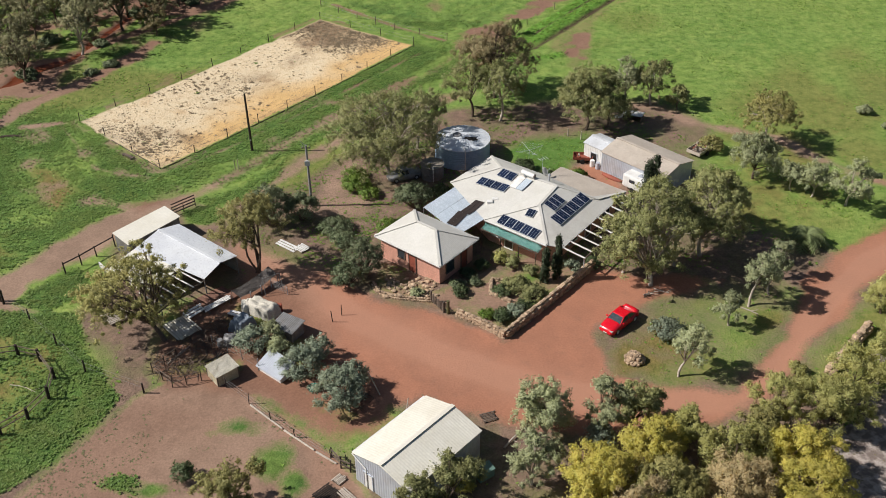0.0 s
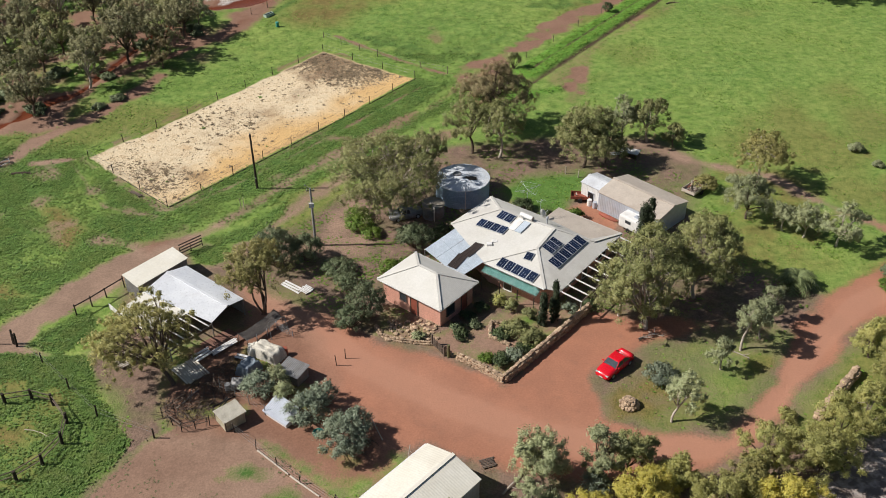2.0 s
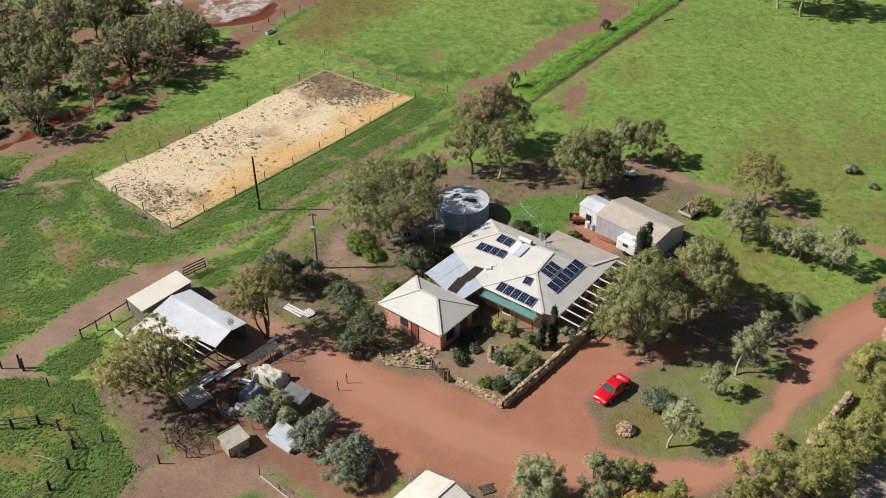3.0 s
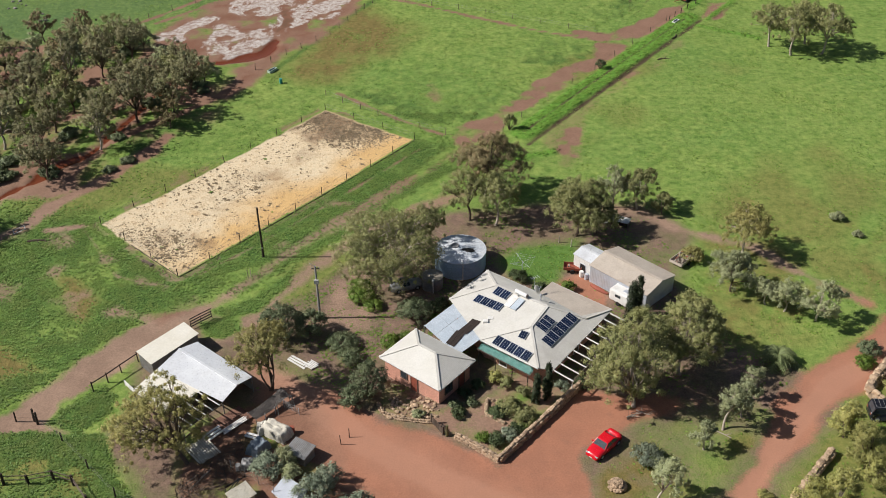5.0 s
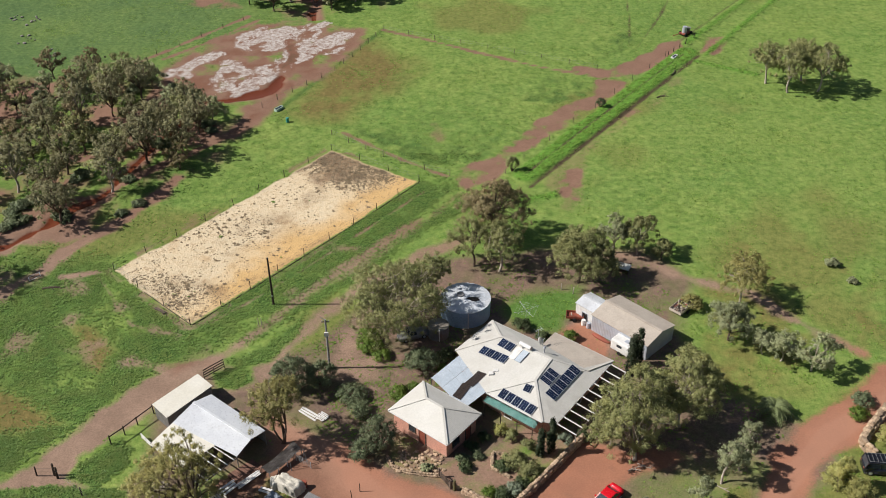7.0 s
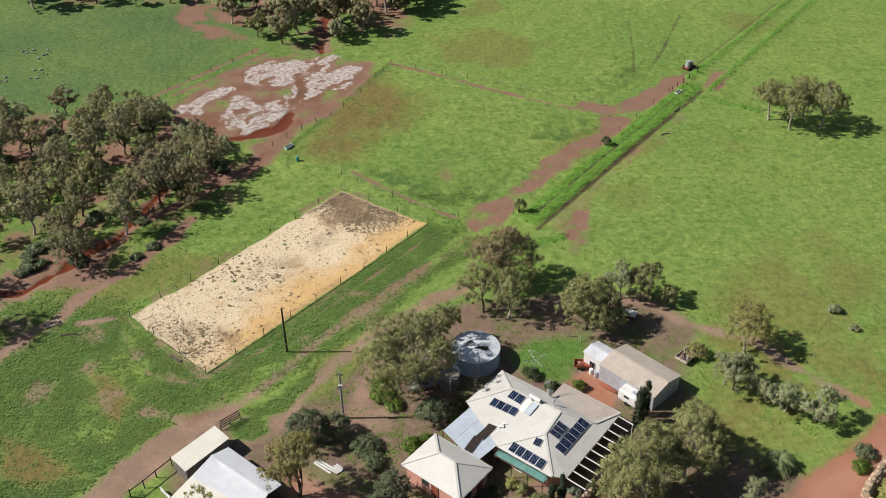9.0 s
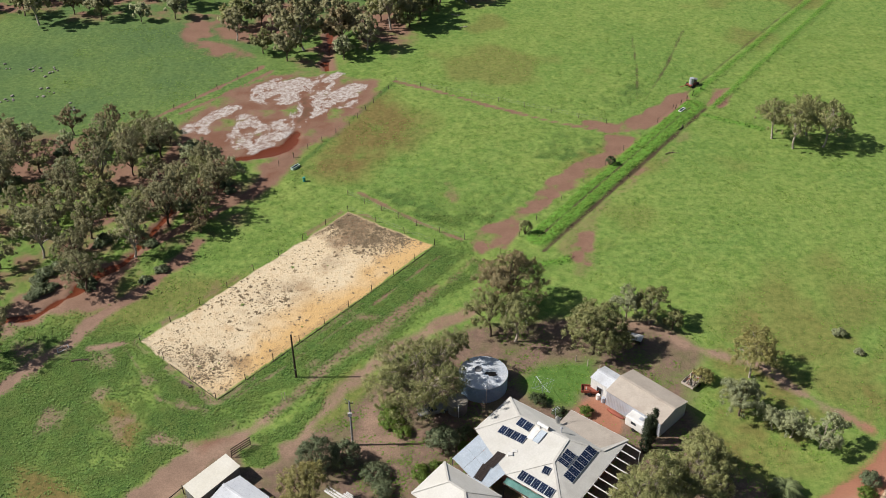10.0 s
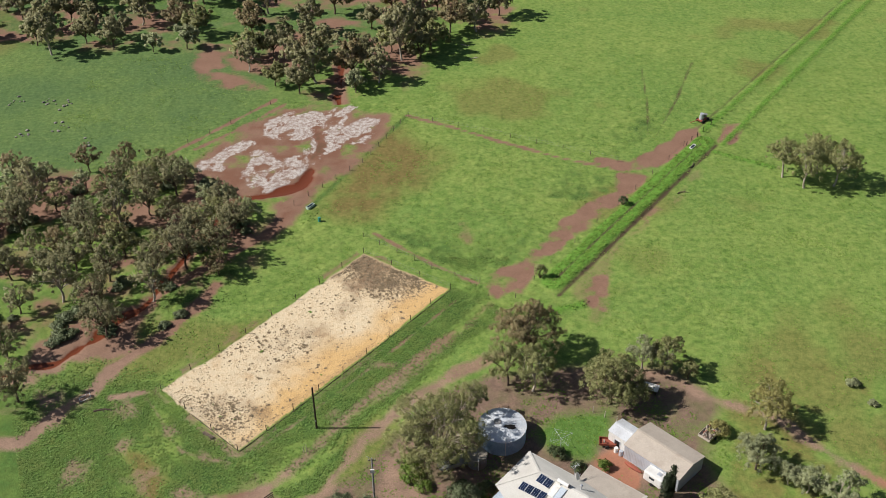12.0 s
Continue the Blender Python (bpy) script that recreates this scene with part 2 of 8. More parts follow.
YARD = [(-14, 78), (-9, 76), (0, 72), (5, 69), (12, 77), (15, 80), (20, 78), (24, 79), (28, 78), (14, 71), (14, 67), (14, 64), (20, 62), (25, 62), (28, 65), (33, 71), (36, 77), (42, 83), (48, 88), (62, 100), (62, 84), (45, 79), (39, 73), (34, 68), (29, 62), (24, 58), (19, 57), (5, 57), (-2, 61), (-8, 58), (-10, 60), (-13, 68)]
HOME = [(-35, 77), (-37, 70), (-33, 65), (-31, 62), (-32, 59), (-36, 55), (-44, 40), (70, 40), (70, 58), (48, 66), (44, 80), (38, 84), (31, 88), (30, 98), (34, 112), (28, 120), (16, 119), (5, 120), (-4, 117), (-9, 111), (-17, 101), (-24, 94), (-33, 98), (-37, 90)]
LEFT_TRACK = [(-60, 68), (-50, 75), (-49, 77), (-44, 85), (-39, 92), (-34, 96), (-29, 97), (-35, 90), (-38, 85), (-43, 78), (-44, 75), (-36, 71), (-37, 69), (-43, 72), (-49, 71), (-60, 63)]
ARENA = [(-50.2, 115.5), (-36.2, 103.1), (-6.0, 140.4), (-21.6, 151.3)]
STRIP_BARE = [(29, 178.8), (35.9, 178.2), (31.1, 170.5), (27, 165.3), (20.7, 159.4), (14.6, 152.1), (10.4, 146), (6.4, 138.8), (2.4, 137.3), (-0.4, 142.2), (4.9, 147.1), (10.4, 152.2), (13, 157.7), (21.7, 167.5), (28.5, 171.6)]
RIGHT_BARE = [(13, 138), (17, 145), (27, 157), (36, 165), (46, 183), (49, 181), (42, 169), (35, 162), (27, 152), (23, 143), (22, 135), (19, 128), (16, 131), (17, 134)]
CROSS_BARE = [(25.2, 185.5), (31, 184.2), (37.5, 187.3), (45.5, 196.8), (50.7, 200.2), (50, 194), (41.7, 184), (36.1, 179.4), (29.2, 180.2)]
END_BARE = [(57.3, 201.2), (62, 202), (56.3, 189.5), (52.8, 191.4)]
SALT_RED = [(-58.2, 171.9), (-59.8, 184.4), (-55.2, 195.7), (-49.4, 206.6), (-44.8, 210.9), (-32.8, 211.3), (-25.9, 207.7), (-17.9, 206.7), (-19.0, 200.6), (-24.3, 185.3), (-29.5, 176.1), (-32.4, 170.8), (-35.9, 162.7), (-39.4, 156.1), (-42.1, 153.3), (-41.3, 161.7), (-40.2, 169.8), (-48.3, 170.4)]
SALT = ([(-46.7, 197.4), (-46.4, 203.7), (-42.9, 207.1), (-36.5, 208.7), (-33.6, 203.5), (-35.4, 198.1), (-37.7, 196), (-42.6, 195.5)], [(-48.6, 184.3), (-46.2, 174), (-40.9, 174), (-36, 181.9), (-31.5, 191), (-24.9, 194), (-22, 204.2), (-25.7, 204.8), (-30.3, 198), (-34.9, 194.1), (-38.2, 190.4), (-41.2, 184.8), (-45.6, 190.4), (-47.9, 189.2)], [(-58.1, 182), (-55.5, 187.5), (-51.9, 194.3), (-49.8, 193), (-53.6, 186.8), (-53.9, 182)], [(-33, 210.6), (-29, 210.4), (-29.5, 200), (-31, 193), (-35, 186), (-37.5, 190), (-35, 200)])
SALT_GREEN = [(-45, 187.5), (-42, 194), (-37, 194.5), (-40.5, 187.5)]
CREEK = [(-76, 117), (-72.4, 120.4), (-68.4, 121.5), (-65.9, 125.3), (-63.3, 128.6), (-61.3, 133.3), (-58.6, 135.7), (-56.8, 142), (-54.6, 150.2), (-51, 161), (-48.5, 170.5)]
RED_PATCH = [(-73, 242.9), (-66.1, 245.4), (-61.7, 230.3), (-52.2, 224.1), (-50.3, 220.8), (-60, 221), (-68.2, 227)]
RIGHT_TRACK = [(22, 119), (28, 117), (33, 112), (42, 108), (46, 102), (53, 95)]
CREEK_PATH = [(-74, 97), (-69.6, 101.3), (-66.6, 106.3), (-63.8, 110.5), (-60.7, 115.4), (-58.7, 120.6), (-55.8, 124.8), (-52.4, 129.8), (-50.1, 134.3), (-47, 142)]
POLE_TRACK = [(-42.3, 95.1), (-37.4, 93.5), (-31.7, 94.9), (-28.7, 99), (-25.4, 103.3), (-21.3, 109.5), (-15.3, 117.1), (-5, 129)]
HOUSE_TRACK = [(-27.9, 89.9), (-25.3, 92.4), (-22.4, 98.4), (-18.4, 104.8), (-14, 110), (-6, 118), (2, 123)]
STRIP = [(12.5, 141.8), (50.6, 192.6)]
FAR_STRIPS = ([(51, 197), (94, 254), (190, 384)], [(54, 191), (106, 262), (190, 375)])
LAWN = [(6, 106), (10, 109), (18, 110), (18, 106), (14, 100), (9, 101)]
ISLAND = [(15, 69), (19, 72), (25, 75), (33, 73), (31, 69), (27, 65), (24, 63), (19, 62), (15, 64)]
WEED_BAND = [(-2, 142), (1, 136), (-13, 119), (-25, 106), (-35, 101), (-50, 113), (-61, 112), (-65, 102), (-52, 92), (-33, 96), (-14, 117), (3, 133)]
WEED_FAR = [(-23, 161), (-10, 168), (6, 170), (18, 176), (30, 178), (26, 165), (11, 150), (3, 145), (-9, 151)]
CORRAL = [(-60, 72), (-45, 73.9), (-41.4, 73.3), (-37.4, 73.1), (-35.6, 70.3), (-34.3, 67), (-32, 63.8), (-29.4, 61.4), (-29.9, 59.4), (-31.5, 56.4), (-32.5, 53.8), (-36, 50), (-44, 40), (-75, 40)]
SHED_WEEDS = ([(-43.9, 75.2), (-43, 77.7), (-39.6, 81.2), (-38.3, 79.5), (-38, 76.7), (-40.7, 73.9)], [(-30, 95.4), (-25.8, 97.2), (-21.6, 103.4), (-20.8, 106), (-21.6, 100.2), (-24.4, 95.4), (-27.8, 94)], [(-31.1, 92.8), (-26.5, 93.4), (-25.5, 91.2), (-27.7, 89.6), (-29.9, 90.3)])
WEED_GAPS = ((-48.2, 97.6, 2.6), (-46.8, 106.2, 1.5), (-55.3, 113.5, 2.4), (-41.2, 101.5, 1.4), (-53.0, 104.0, 1.6), (-58.0, 98.0, 2.0), (-44.0, 110.0, 1.3))
FORE = [(-28.4, 61.4), (-25.4, 63.4), (-20.1, 63), (-17.4, 61), (-9, 54), (-6, 49), (-8, 36), (-42, 36), (-33.2, 52), (-30.2, 57)]
FORE_GREEN = ((-18.1, 57.5, 2.0, 1.3), (-14.6, 53.8, 1.7, 1.8), (-26.6, 51.4, 1.9, 0.9), (-23.6, 50.6, 1.5, 0.7), (-12.6, 51.5, 1.1, 1.5))
CORRAL_DRY = [(-60, 70), (-39.5, 70.5), (-36.4, 66.5), (-35.2, 60.5), (-37.8, 55), (-44, 46), (-60, 46)]
BROWN_GRASS = [(-18.8, 197.9), (-8.6, 185), (-12, 174.7), (-18.8, 170.6), (-22.9, 164.5), (-28.7, 167.6), (-28.1, 173.9), (-23.1, 185.3)]
WOODS = [(-100, 112), (-70, 104), (-60, 122), (-50, 133), (-42, 146), (-41, 158), (-48, 170), (-60, 182), (-74, 184), (-100, 178)]
NORTH_WOODS = [(-190, 246), (-72, 246), (-56, 224), (-42, 214), (-18, 220), (-8, 242), (14, 262), (22, 330), (-190, 330)]
GOAT_PATHS = ([(43.4, 232), (41.4, 212.5), (38.8, 195.5)], [(57, 235.3), (48.1, 212.4), (40.5, 195.5)])
DAM = [(33, 60), (40, 62), (60, 58), (60, 40), (29, 40), (30, 51)]
DRIVE = [(70, 97), (44, 81), (36, 73), (30, 65), (25, 60.5), (16, 60), (8, 62), (0, 66), (-9, 72), (-16, 79), (-22, 87)]
JUNK = [(-29, 74), (-22, 78), (-16, 79), (-13.5, 73), (-11, 66), (-5.5, 61), (-3.5, 58), (-8.5, 54.8), (-17, 61.6), (-27, 63)]
MUD_POOL = [(-49, 171.5), (-42.9, 172.3), (-37.7, 176.9), (-35, 183.5), (-33.4, 181.8), (-34.6, 175.1), (-38.2, 171.5), (-45.9, 170)]
SALT_RILL = [(-32.4, 242), (-32.7, 229.8), (-32.5, 219.9), (-31.4, 210.7), (-32.7, 203.5), (-34.6, 196.7), (-32.4, 191), (-35.2, 185.4), (-35.1, 179.6)]
CREEK_BANK = [(-74.2, 120.4), (-73.4, 125.8), (-70.3, 130.2), (-66.7, 133.7), (-60.7, 136.4), (-57.6, 135.7), (-57.8, 129), (-56, 125.4), (-59.5, 121.9), (-64, 121.9)]
CLUMPY = ([(-21.5, 160.6), (-13.9, 159.5), (-5.3, 154.5), (3.2, 154.3), (11, 159.7), (11.4, 152.2), (4.8, 146.2), (-5.3, 145.7), (-13.6, 150.3)], [(13, 169.8), (19.8, 180.8), (28.9, 178.3), (27, 169.5), (18.1, 165.5)], [(30, 186), (36, 192), (44, 200), (38, 204), (28, 194)])
BROWN_SPOTS = ([(-52.2, 103), (-48.8, 101.9), (-45, 97.3), (-45.7, 92.5), (-48.3, 95.1), (-50.2, 99)], [(-59.9, 90.3), (-55.1, 88.8), (-48.9, 85.4), (-46.9, 83.6), (-50.1, 82.6), (-54, 82.2), (-57.5, 84)])
STRIP_GAPS = ([(12.9, 140.9), (15.8, 144.2), (17.7, 143.3), (16.2, 139.2), (13.1, 137.7)], [(18.7, 143.2), (22.2, 143.1), (21, 135.1), (17.8, 129.2), (16.8, 132.2)], [(29.6, 161.2), (34.9, 166.2), (36.9, 165.1), (32.7, 160.1)], [(41.2, 172.5), (47.1, 173.5), (44.4, 169.2), (40.2, 170.3)])
THIN_TRACKS = (([(-47.3, 214.5), (-56.4, 201.9), (-63.3, 192.3), (-67.1, 187.3), (-78, 172)], 0.6, 0.95), ([(-44.3, 212.4), (-53.4, 199.6), (-61.1, 190.5)], 0.55, 0.85), ([(-15.3, 206.1), (-4.9, 200.3), (7.4, 192.1), (19.1, 185.2), (28.1, 181.2), (36.2, 180.1)], 0.6, 0.85), ([(-63.4, 128.9), (-55.1, 141.3), (-51.5, 145.4), (-45.1, 152.4), (-39.8, 158.9)], 1.1, 0.85), ([(-52.2, 113.8), (-48.8, 109.2), (-47.2, 106.1), (-44.1, 102.5), (-40.8, 101.4), (-37.1, 100.6)], 0.45, 0.65), ([(-57.4, 113.6), (-52.8, 114.9)], 0.9, 0.8), ([(-38.6, 101.4), (-33.4, 103.4), (-28.6, 108.5), (-22.8, 115.2), (-15.8, 123.6), (-5, 137)], 0.22, 0.8), ([(-20, 158), (-9, 148), (-1, 142)], 0.5, 0.8))
GARDEN = [(-8, 76.5), (-3, 75.2), (0, 73.2), (5, 69.6), (14.4, 80.4), (9, 83), (3, 78), (-2, 77), (-7, 81.5)]


def cover(x, y):
    """What covers the ground at each point, 0 to 1 each."""
    n1, n2, n3 = rough_noise(x, y, 9, 1), rough_noise(x, y, 3.2, 5), rough_noise(x, y, 22, 9)
    bare = soft(inside(x, y, YARD) + 2.4 * n2, 1.0)
    yard = np.maximum(soft(inside(x, y, YARD) + 4 + 3 * n1, 3.0), soft(inside(x, y, [(13, 96), (17, 92), (22, 96), (18, 103), (14, 101)]) + 2 * n2, 1.0))
    bare = np.maximum(bare, 0.95 * soft(inside(x, y, [(13, 97), (18, 93), (21, 97), (17.5, 103.5), (14, 101)]) + 2 * n2, 0.8))
    by_port = soft(inside(x, y, [(-24, 86), (-14, 81), (-8, 76), (-12, 67), (-17, 70), (-21.5, 74), (-22, 79)]) + 2 * n2, 1.2)
    bare, yard = np.maximum(bare, 0.85 * by_port), np.maximum(yard, 0.6 * by_port)
    litter = soft(inside(x, y, HOME) + 3 * n1, 2.0) * np.clip(0.95 + 1.2 * n1 + 0.5 * n2, 0.35, 1)
    fore = soft(inside(x, y, FORE) + 1.2 * n2, 0.7)
    sprout = np.zeros(np.shape(x))
    for gx, gy, ga, gb in FORE_GREEN:
        sprout = np.maximum(sprout, soft(1 - np.hypot((x - gx) / ga, (y - gy) / gb) + 1.6 * n2, 0.6))
    bare = np.maximum(bare, fore * (1 - 0.8 * sprout))
    litter = litter * (1 - fore)
    for pts, w in ((LEFT_TRACK, 1.0), (STRIP_BARE, 0.8), (RIGHT_BARE, 1.6), (CROSS_BARE, 0.8), (END_BARE, 1.0), (RED_PATCH, 2.0), (SALT_RED, 2.0), (CREEK_BANK, 1.5), ):
        bare = np.maximum(bare, soft(inside(x, y, pts) + 2.6 * n2 + (2.2 * n1 if pts is RIGHT_BARE else 0), w) * (np.clip(0.85 + 1.6 * n1 + 1.5 * n2, 0.15, 1) if pts is SALT_RED else 1) * (0.45 if pts is RIGHT_BARE else np.clip(0.98 + 1.7 * n2 + 0.8 * n1, 0.2, 1) if pts in (STRIP_BARE, CROSS_BARE, END_BARE, RED_PATCH) else 1))
    for pts, w, k in ((RIGHT_TRACK, 1.0, 0.75), (CREEK_PATH, 1.5, 0.9), (POLE_TRACK, 1.2, 0.66), (HOUSE_TRACK, 1.5, 0.7), ([(1, 136), (-9, 122), (-20, 110)], 0.9, 0.5)):
        bare = np.maximum(bare, k * soft(w - to_line(x, y, pts) + 2.2 * n2, 0.9))
    for pts in STRIP_GAPS:
        bare = np.maximum(bare, soft(inside(x, y, pts) + 3.5 * n2, 1.2) * np.clip(0.36 + 2.8 * n2, 0.0, 0.85))
    for pts, w, k in THIN_TRACKS:
        bare = np.maximum(bare, k * soft(w - to_line(x, y, pts) + 1.0 * n2, 0.45))
    bare = np.maximum(bare, 0.8 * soft(-3.5 - np.abs(to_line(x, y, ARENA + ARENA[:1]) - 1.0) + 3.9 + 1.5 * n2, 1.0) * soft(inside(x, y, ARENA) * -1 + 0.8, 0.5) * (n1 > 0.02))
    spots = np.clip((n1 + 0.6 * n3 - 0.2) * 6, 0, 1) * soft(190 - y, 20) * soft(-x + 10, 20)
    bare = np.maximum(bare, 0.7 * spots)
    for sx, sy, sa in WEED_GAPS:
        bare = np.maximum(bare, 0.6 * soft(0.8 - np.hypot(x - sx, (y - sy) * 0.8) / sa + 3.2 * n2, 0.7))
    wood = np.maximum(soft(inside(x, y, WOODS) + 5 * n1, 4.0), soft(inside(x, y, NORTH_WOODS) + 5 * n1, 5.0))
    bare = np.maximum(bare, wood * np.clip(0.42 + 2.6 * n1 + 1.2 * n2, 0, 0.9))
    lawn = np.maximum(0.75 * soft(inside(x, y, LAWN) + 2.5 * n2, 1.5), 0)
    island = soft(inside(x, y, ISLAND) + 1.5 * n2, 1.2) * np.clip(0.62 + 1.2 * n2 + 0.8 * n1, 0, 1)
    verge = soft(inside(x, y, [(29.5, 60.5), (34, 66.8), (39, 72), (45, 78), (60, 82), (60, 58)]) + 2 * n2, 1.5) * 0.8
    bare, litter = bare * (1 - lawn) * (1 - island), litter * (1 - lawn) * (1 - island) * (1 - verge)
    bare = np.where(inside(x, y, ISLAND) > 0, bare * 0.6, bare)
    sand = soft(inside(x, y, ARENA) + 0.9 * n2, 0.5)
    du, dv = (x + 36.2) * 0.629 + (y - 103.1) * 0.777, -(x + 36.2) * 0.777 + (y - 103.1) * 0.629
    ochre = np.clip(1.3 - dv / 6.5 + 1.8 * n1 + n2, 0, 1) * np.clip(0.35 + du / 14, 0, 1) + np.clip((du - 34) / 12, 0, 1) * 0.35
    litter_sand = np.clip((du - 36) / 9 + 2.4 * n1 + 2.0 * n2 + 0.1, 0, 1) * np.clip((dv - 3) / 5 + 2.0 * n2, 0, 1) * 0.85
    litter_sand = np.maximum(litter_sand, 0.6 * np.clip(0.95 - np.hypot(du - 6.5, (dv - 4.5) * 0.8) / 3.2 + 2.0 * n2, 0, 1))
    litter_sand = np.maximum(litter_sand, 0.7 * np.clip(0.9 - dv / 1.6 + 2.2 * n2, 0, 1) * np.clip(0.35 + 2.5 * n1, 0, 1))
    litter_sand = np.maximum(litter_sand, 0.5 * np.clip(1.2 - np.abs(dv - 9.5) / 5, 0, 1) * np.clip(0.15 + 2.6 * n2 + 1.8 * n1, 0, 1))
    streak = rough_noise(x * 0.8 + y * 0.6, (y * 0.8 - x * 0.6) * 2.6, 5.0, 14)
    salt = np.zeros(np.shape(x))
    for pts in SALT:
        salt = np.maximum(salt, soft(inside(x, y, pts) + 4.5 * n2 + 2 * n1 + 0.5, 0.9))
    crack = rough_noise(x, y, 1.7, 77)
    rill = soft(0.2 - to_line(x + 3 * n2, y, SALT_RILL) + 2.5 * n2 + 2.5 * crack, 0.7) * (y < 212)
    salt = salt * np.clip(0.8 + 2.2 * streak + 1.8 * crack, 0.0, 1) * soft(-inside(x, y, SALT_GREEN) + 2 * n2, 1.0) * (1 - rill)
    worn = np.zeros(np.shape(x))
    for k in (-0.85, 0.85):
        worn = np.maximum(worn, soft(0.35 - np.abs(to_line(x + k * 0.4, y + 0.6 * k, DRIVE) - 0.45) + 0.6 * n2, 0.45))
    worn = np.clip(worn + 0.6 * soft(2.4 - to_line(x, y, DRIVE) + 3 * n1, 1.5), 0, 1)
    strip = soft(2.15 - to_line(x, y, STRIP) + 0.7 * n2, 0.5)
    for pts in FAR_STRIPS:
        strip = np.maximum(strip, 0.8 * soft(0.7 - to_line(x, y, pts) + 0.9 * n2, 0.6))
    strip = np.maximum(strip, 0.9 * soft(0.9 - to_line(x, y, [(48, 190), (62, 181)]) + 0.8 * n2, 0.7))
    strip = np.maximum(strip, 0.9 * soft(1.1 - to_line(x, y, [(4, 133), (10, 133), (16, 135)]) + 1.2 * n2, 0.8))
    off, on = (x - 12.5) * 0.8 - (y - 141.8) * 0.6, (x - 12.5) * 0.6 + (y - 141.8) * 0.8
    rut = 0.9 * soft(0.45 - np.abs(off - 2.75) + 0.6 * n2, 0.4) * (on > -3) * (on < 64) + 0.9 * soft(0.22 - np.abs(off + 0.1) + 0.45 * n2, 0.3) * (on > 0) * (on < 62)
    rut = np.maximum(rut, 0.7 * soft(0.3 - to_line(x + 1.3, y - 1.0, FAR_STRIPS[0]) + 0.6 * n2, 0.4))
    bare = bare * (1 - strip)
    wx, wy = x + 2.0 * n2, y + 2.0 * n2
    for pts in GOAT_PATHS:
        rut = np.maximum(rut, 0.8 * soft(0.25 - to_line(x, y, pts) + 0.8 * n2, 0.4))
    rut = np.maximum(rut, 0.45 * rill)
    creek = soft(0.75 - to_line(wx, wy, CREEK) + 1.8 * n2, 0.5)
    creek = np.maximum(creek, soft(0.7 - to_line(wx, wy, SALT_RILL) + 2 * n2, 0.5) * (y > 212))
    creek = np.maximum(creek, soft(inside(x, y, MUD_POOL) + 1.6 * n2, 0.7))
    bare = np.maximum(bare, 0.85 * np.maximum(soft(2.2 - to_line(wx, wy, CREEK) + 4.5 * n2, 1.0), soft(2.5 - to_line(wx, wy, SALT_RILL) + 3 * n2, 1.0) * (y > 212)))
    lush = np.maximum(soft(inside(x, y, WEED_BAND) + 3 * n2, 1.5) * np.clip(0.8 + 1.5 * n2 + 1.2 * n1, 0, 1), 0.35 * soft(inside(x, y, WEED_FAR) + 9 * n1 + 4 * n2 - 1, 4.0) * np.clip(0.55 + 1.8 * n2 + 1.2 * n1, 0, 1))
    lush = np.maximum(lush, soft(inside(x, y, CORRAL) + 0.8 * n2, 0.5))
    for pts in SHED_WEEDS:
        patch = soft(inside(x, y, pts) + 1.2 * n2, 0.6)
        lush = np.maximum(lush, patch)
        bare, litter = bare * (1 - patch), litter * (1 - patch)
    lush = np.maximum(lush, soft(inside(x, y, [(-66, 73), (-50.5, 77), (-44, 86), (-39, 93.5), (-35, 98), (-50, 113), (-66, 102)]) + 2 * n2 + 1.5 * n1, 1.0) * np.clip(0.75 + 1.5 * n1 + 1.2 * n2, 0, 1) * (1 - bare))
    for pts in CLUMPY:
        lush = np.maximum(lush, soft(inside(x, y, pts) + 3 * n2 + 2 * n1, 1.8) * np.clip(0.55 + 2.4 * rough_noise(x, y, 2.0, 44), 0, 0.9) * (1 - bare))
    lush = np.maximum(lush, 0.8 * soft(0.8 - to_line(x, y, [(-15.3, 206.1), (-24.4, 186.5), (-29.4, 175), (-32.7, 168.3)]) + 0.8 * n2, 0.6))
    lush = lush * np.clip(0.9 + 1.3 * rough_noise(x, y, 8, 91), 0.5, 1)
    pen = soft(inside(x, y, CORRAL) + 0.8 * n2, 0.5)
    bare, litter = bare * (1 - pen), litter * (1 - pen)
    lush = np.maximum(lush, 0.95 * sprout * fore)
    lush = np.maximum(lush, 0.95 * soft(inside(x, y, [(-36.2, 102.6), (-5.6, 140), (0, 138), (-12.5, 119), (-25, 106), (-35, 100.5)]) + 1.0 * n2, 0.7))
    lush = np.maximum(lush, 0.85 * soft(1 - to_line(x, y, [(-28, 100), (-16, 113), (-2, 130)]) + 2 * n2, 1.0))
    lush = np.maximum(lush, soft(inside(x, y, [(-100, 60), (-52, 94), (-48, 114), (-60, 121), (-100, 108)]) + 4 * n1, 4.0) * 0.75)
    lush = np.maximum(lush, wood * np.clip(0.35 + 1.5 * n2 + 2.0 * rough_noise(x, y, 5, 66), 0, 0.8) * (1 - bare))
    dry = np.maximum(soft(inside(x, y, BROWN_GRASS) + 2 + 6 * n1, 3.5) * np.clip(1.0 + 1.5 * n2, 0, 1), np.clip((n3 - 0.16) * 5, 0, 0.5))
    for pts in BROWN_SPOTS:
        dry = np.maximum(dry, soft(inside(x, y, pts) + 2.4 * n2, 1.0) * 0.95)
        lush = lush * (1 - 0.9 * soft(inside(x, y, pts) + 2.4 * n2, 1.0))
    paddle = soft(inside(x, y, CORRAL_DRY) + 2 * n2, 1.5)
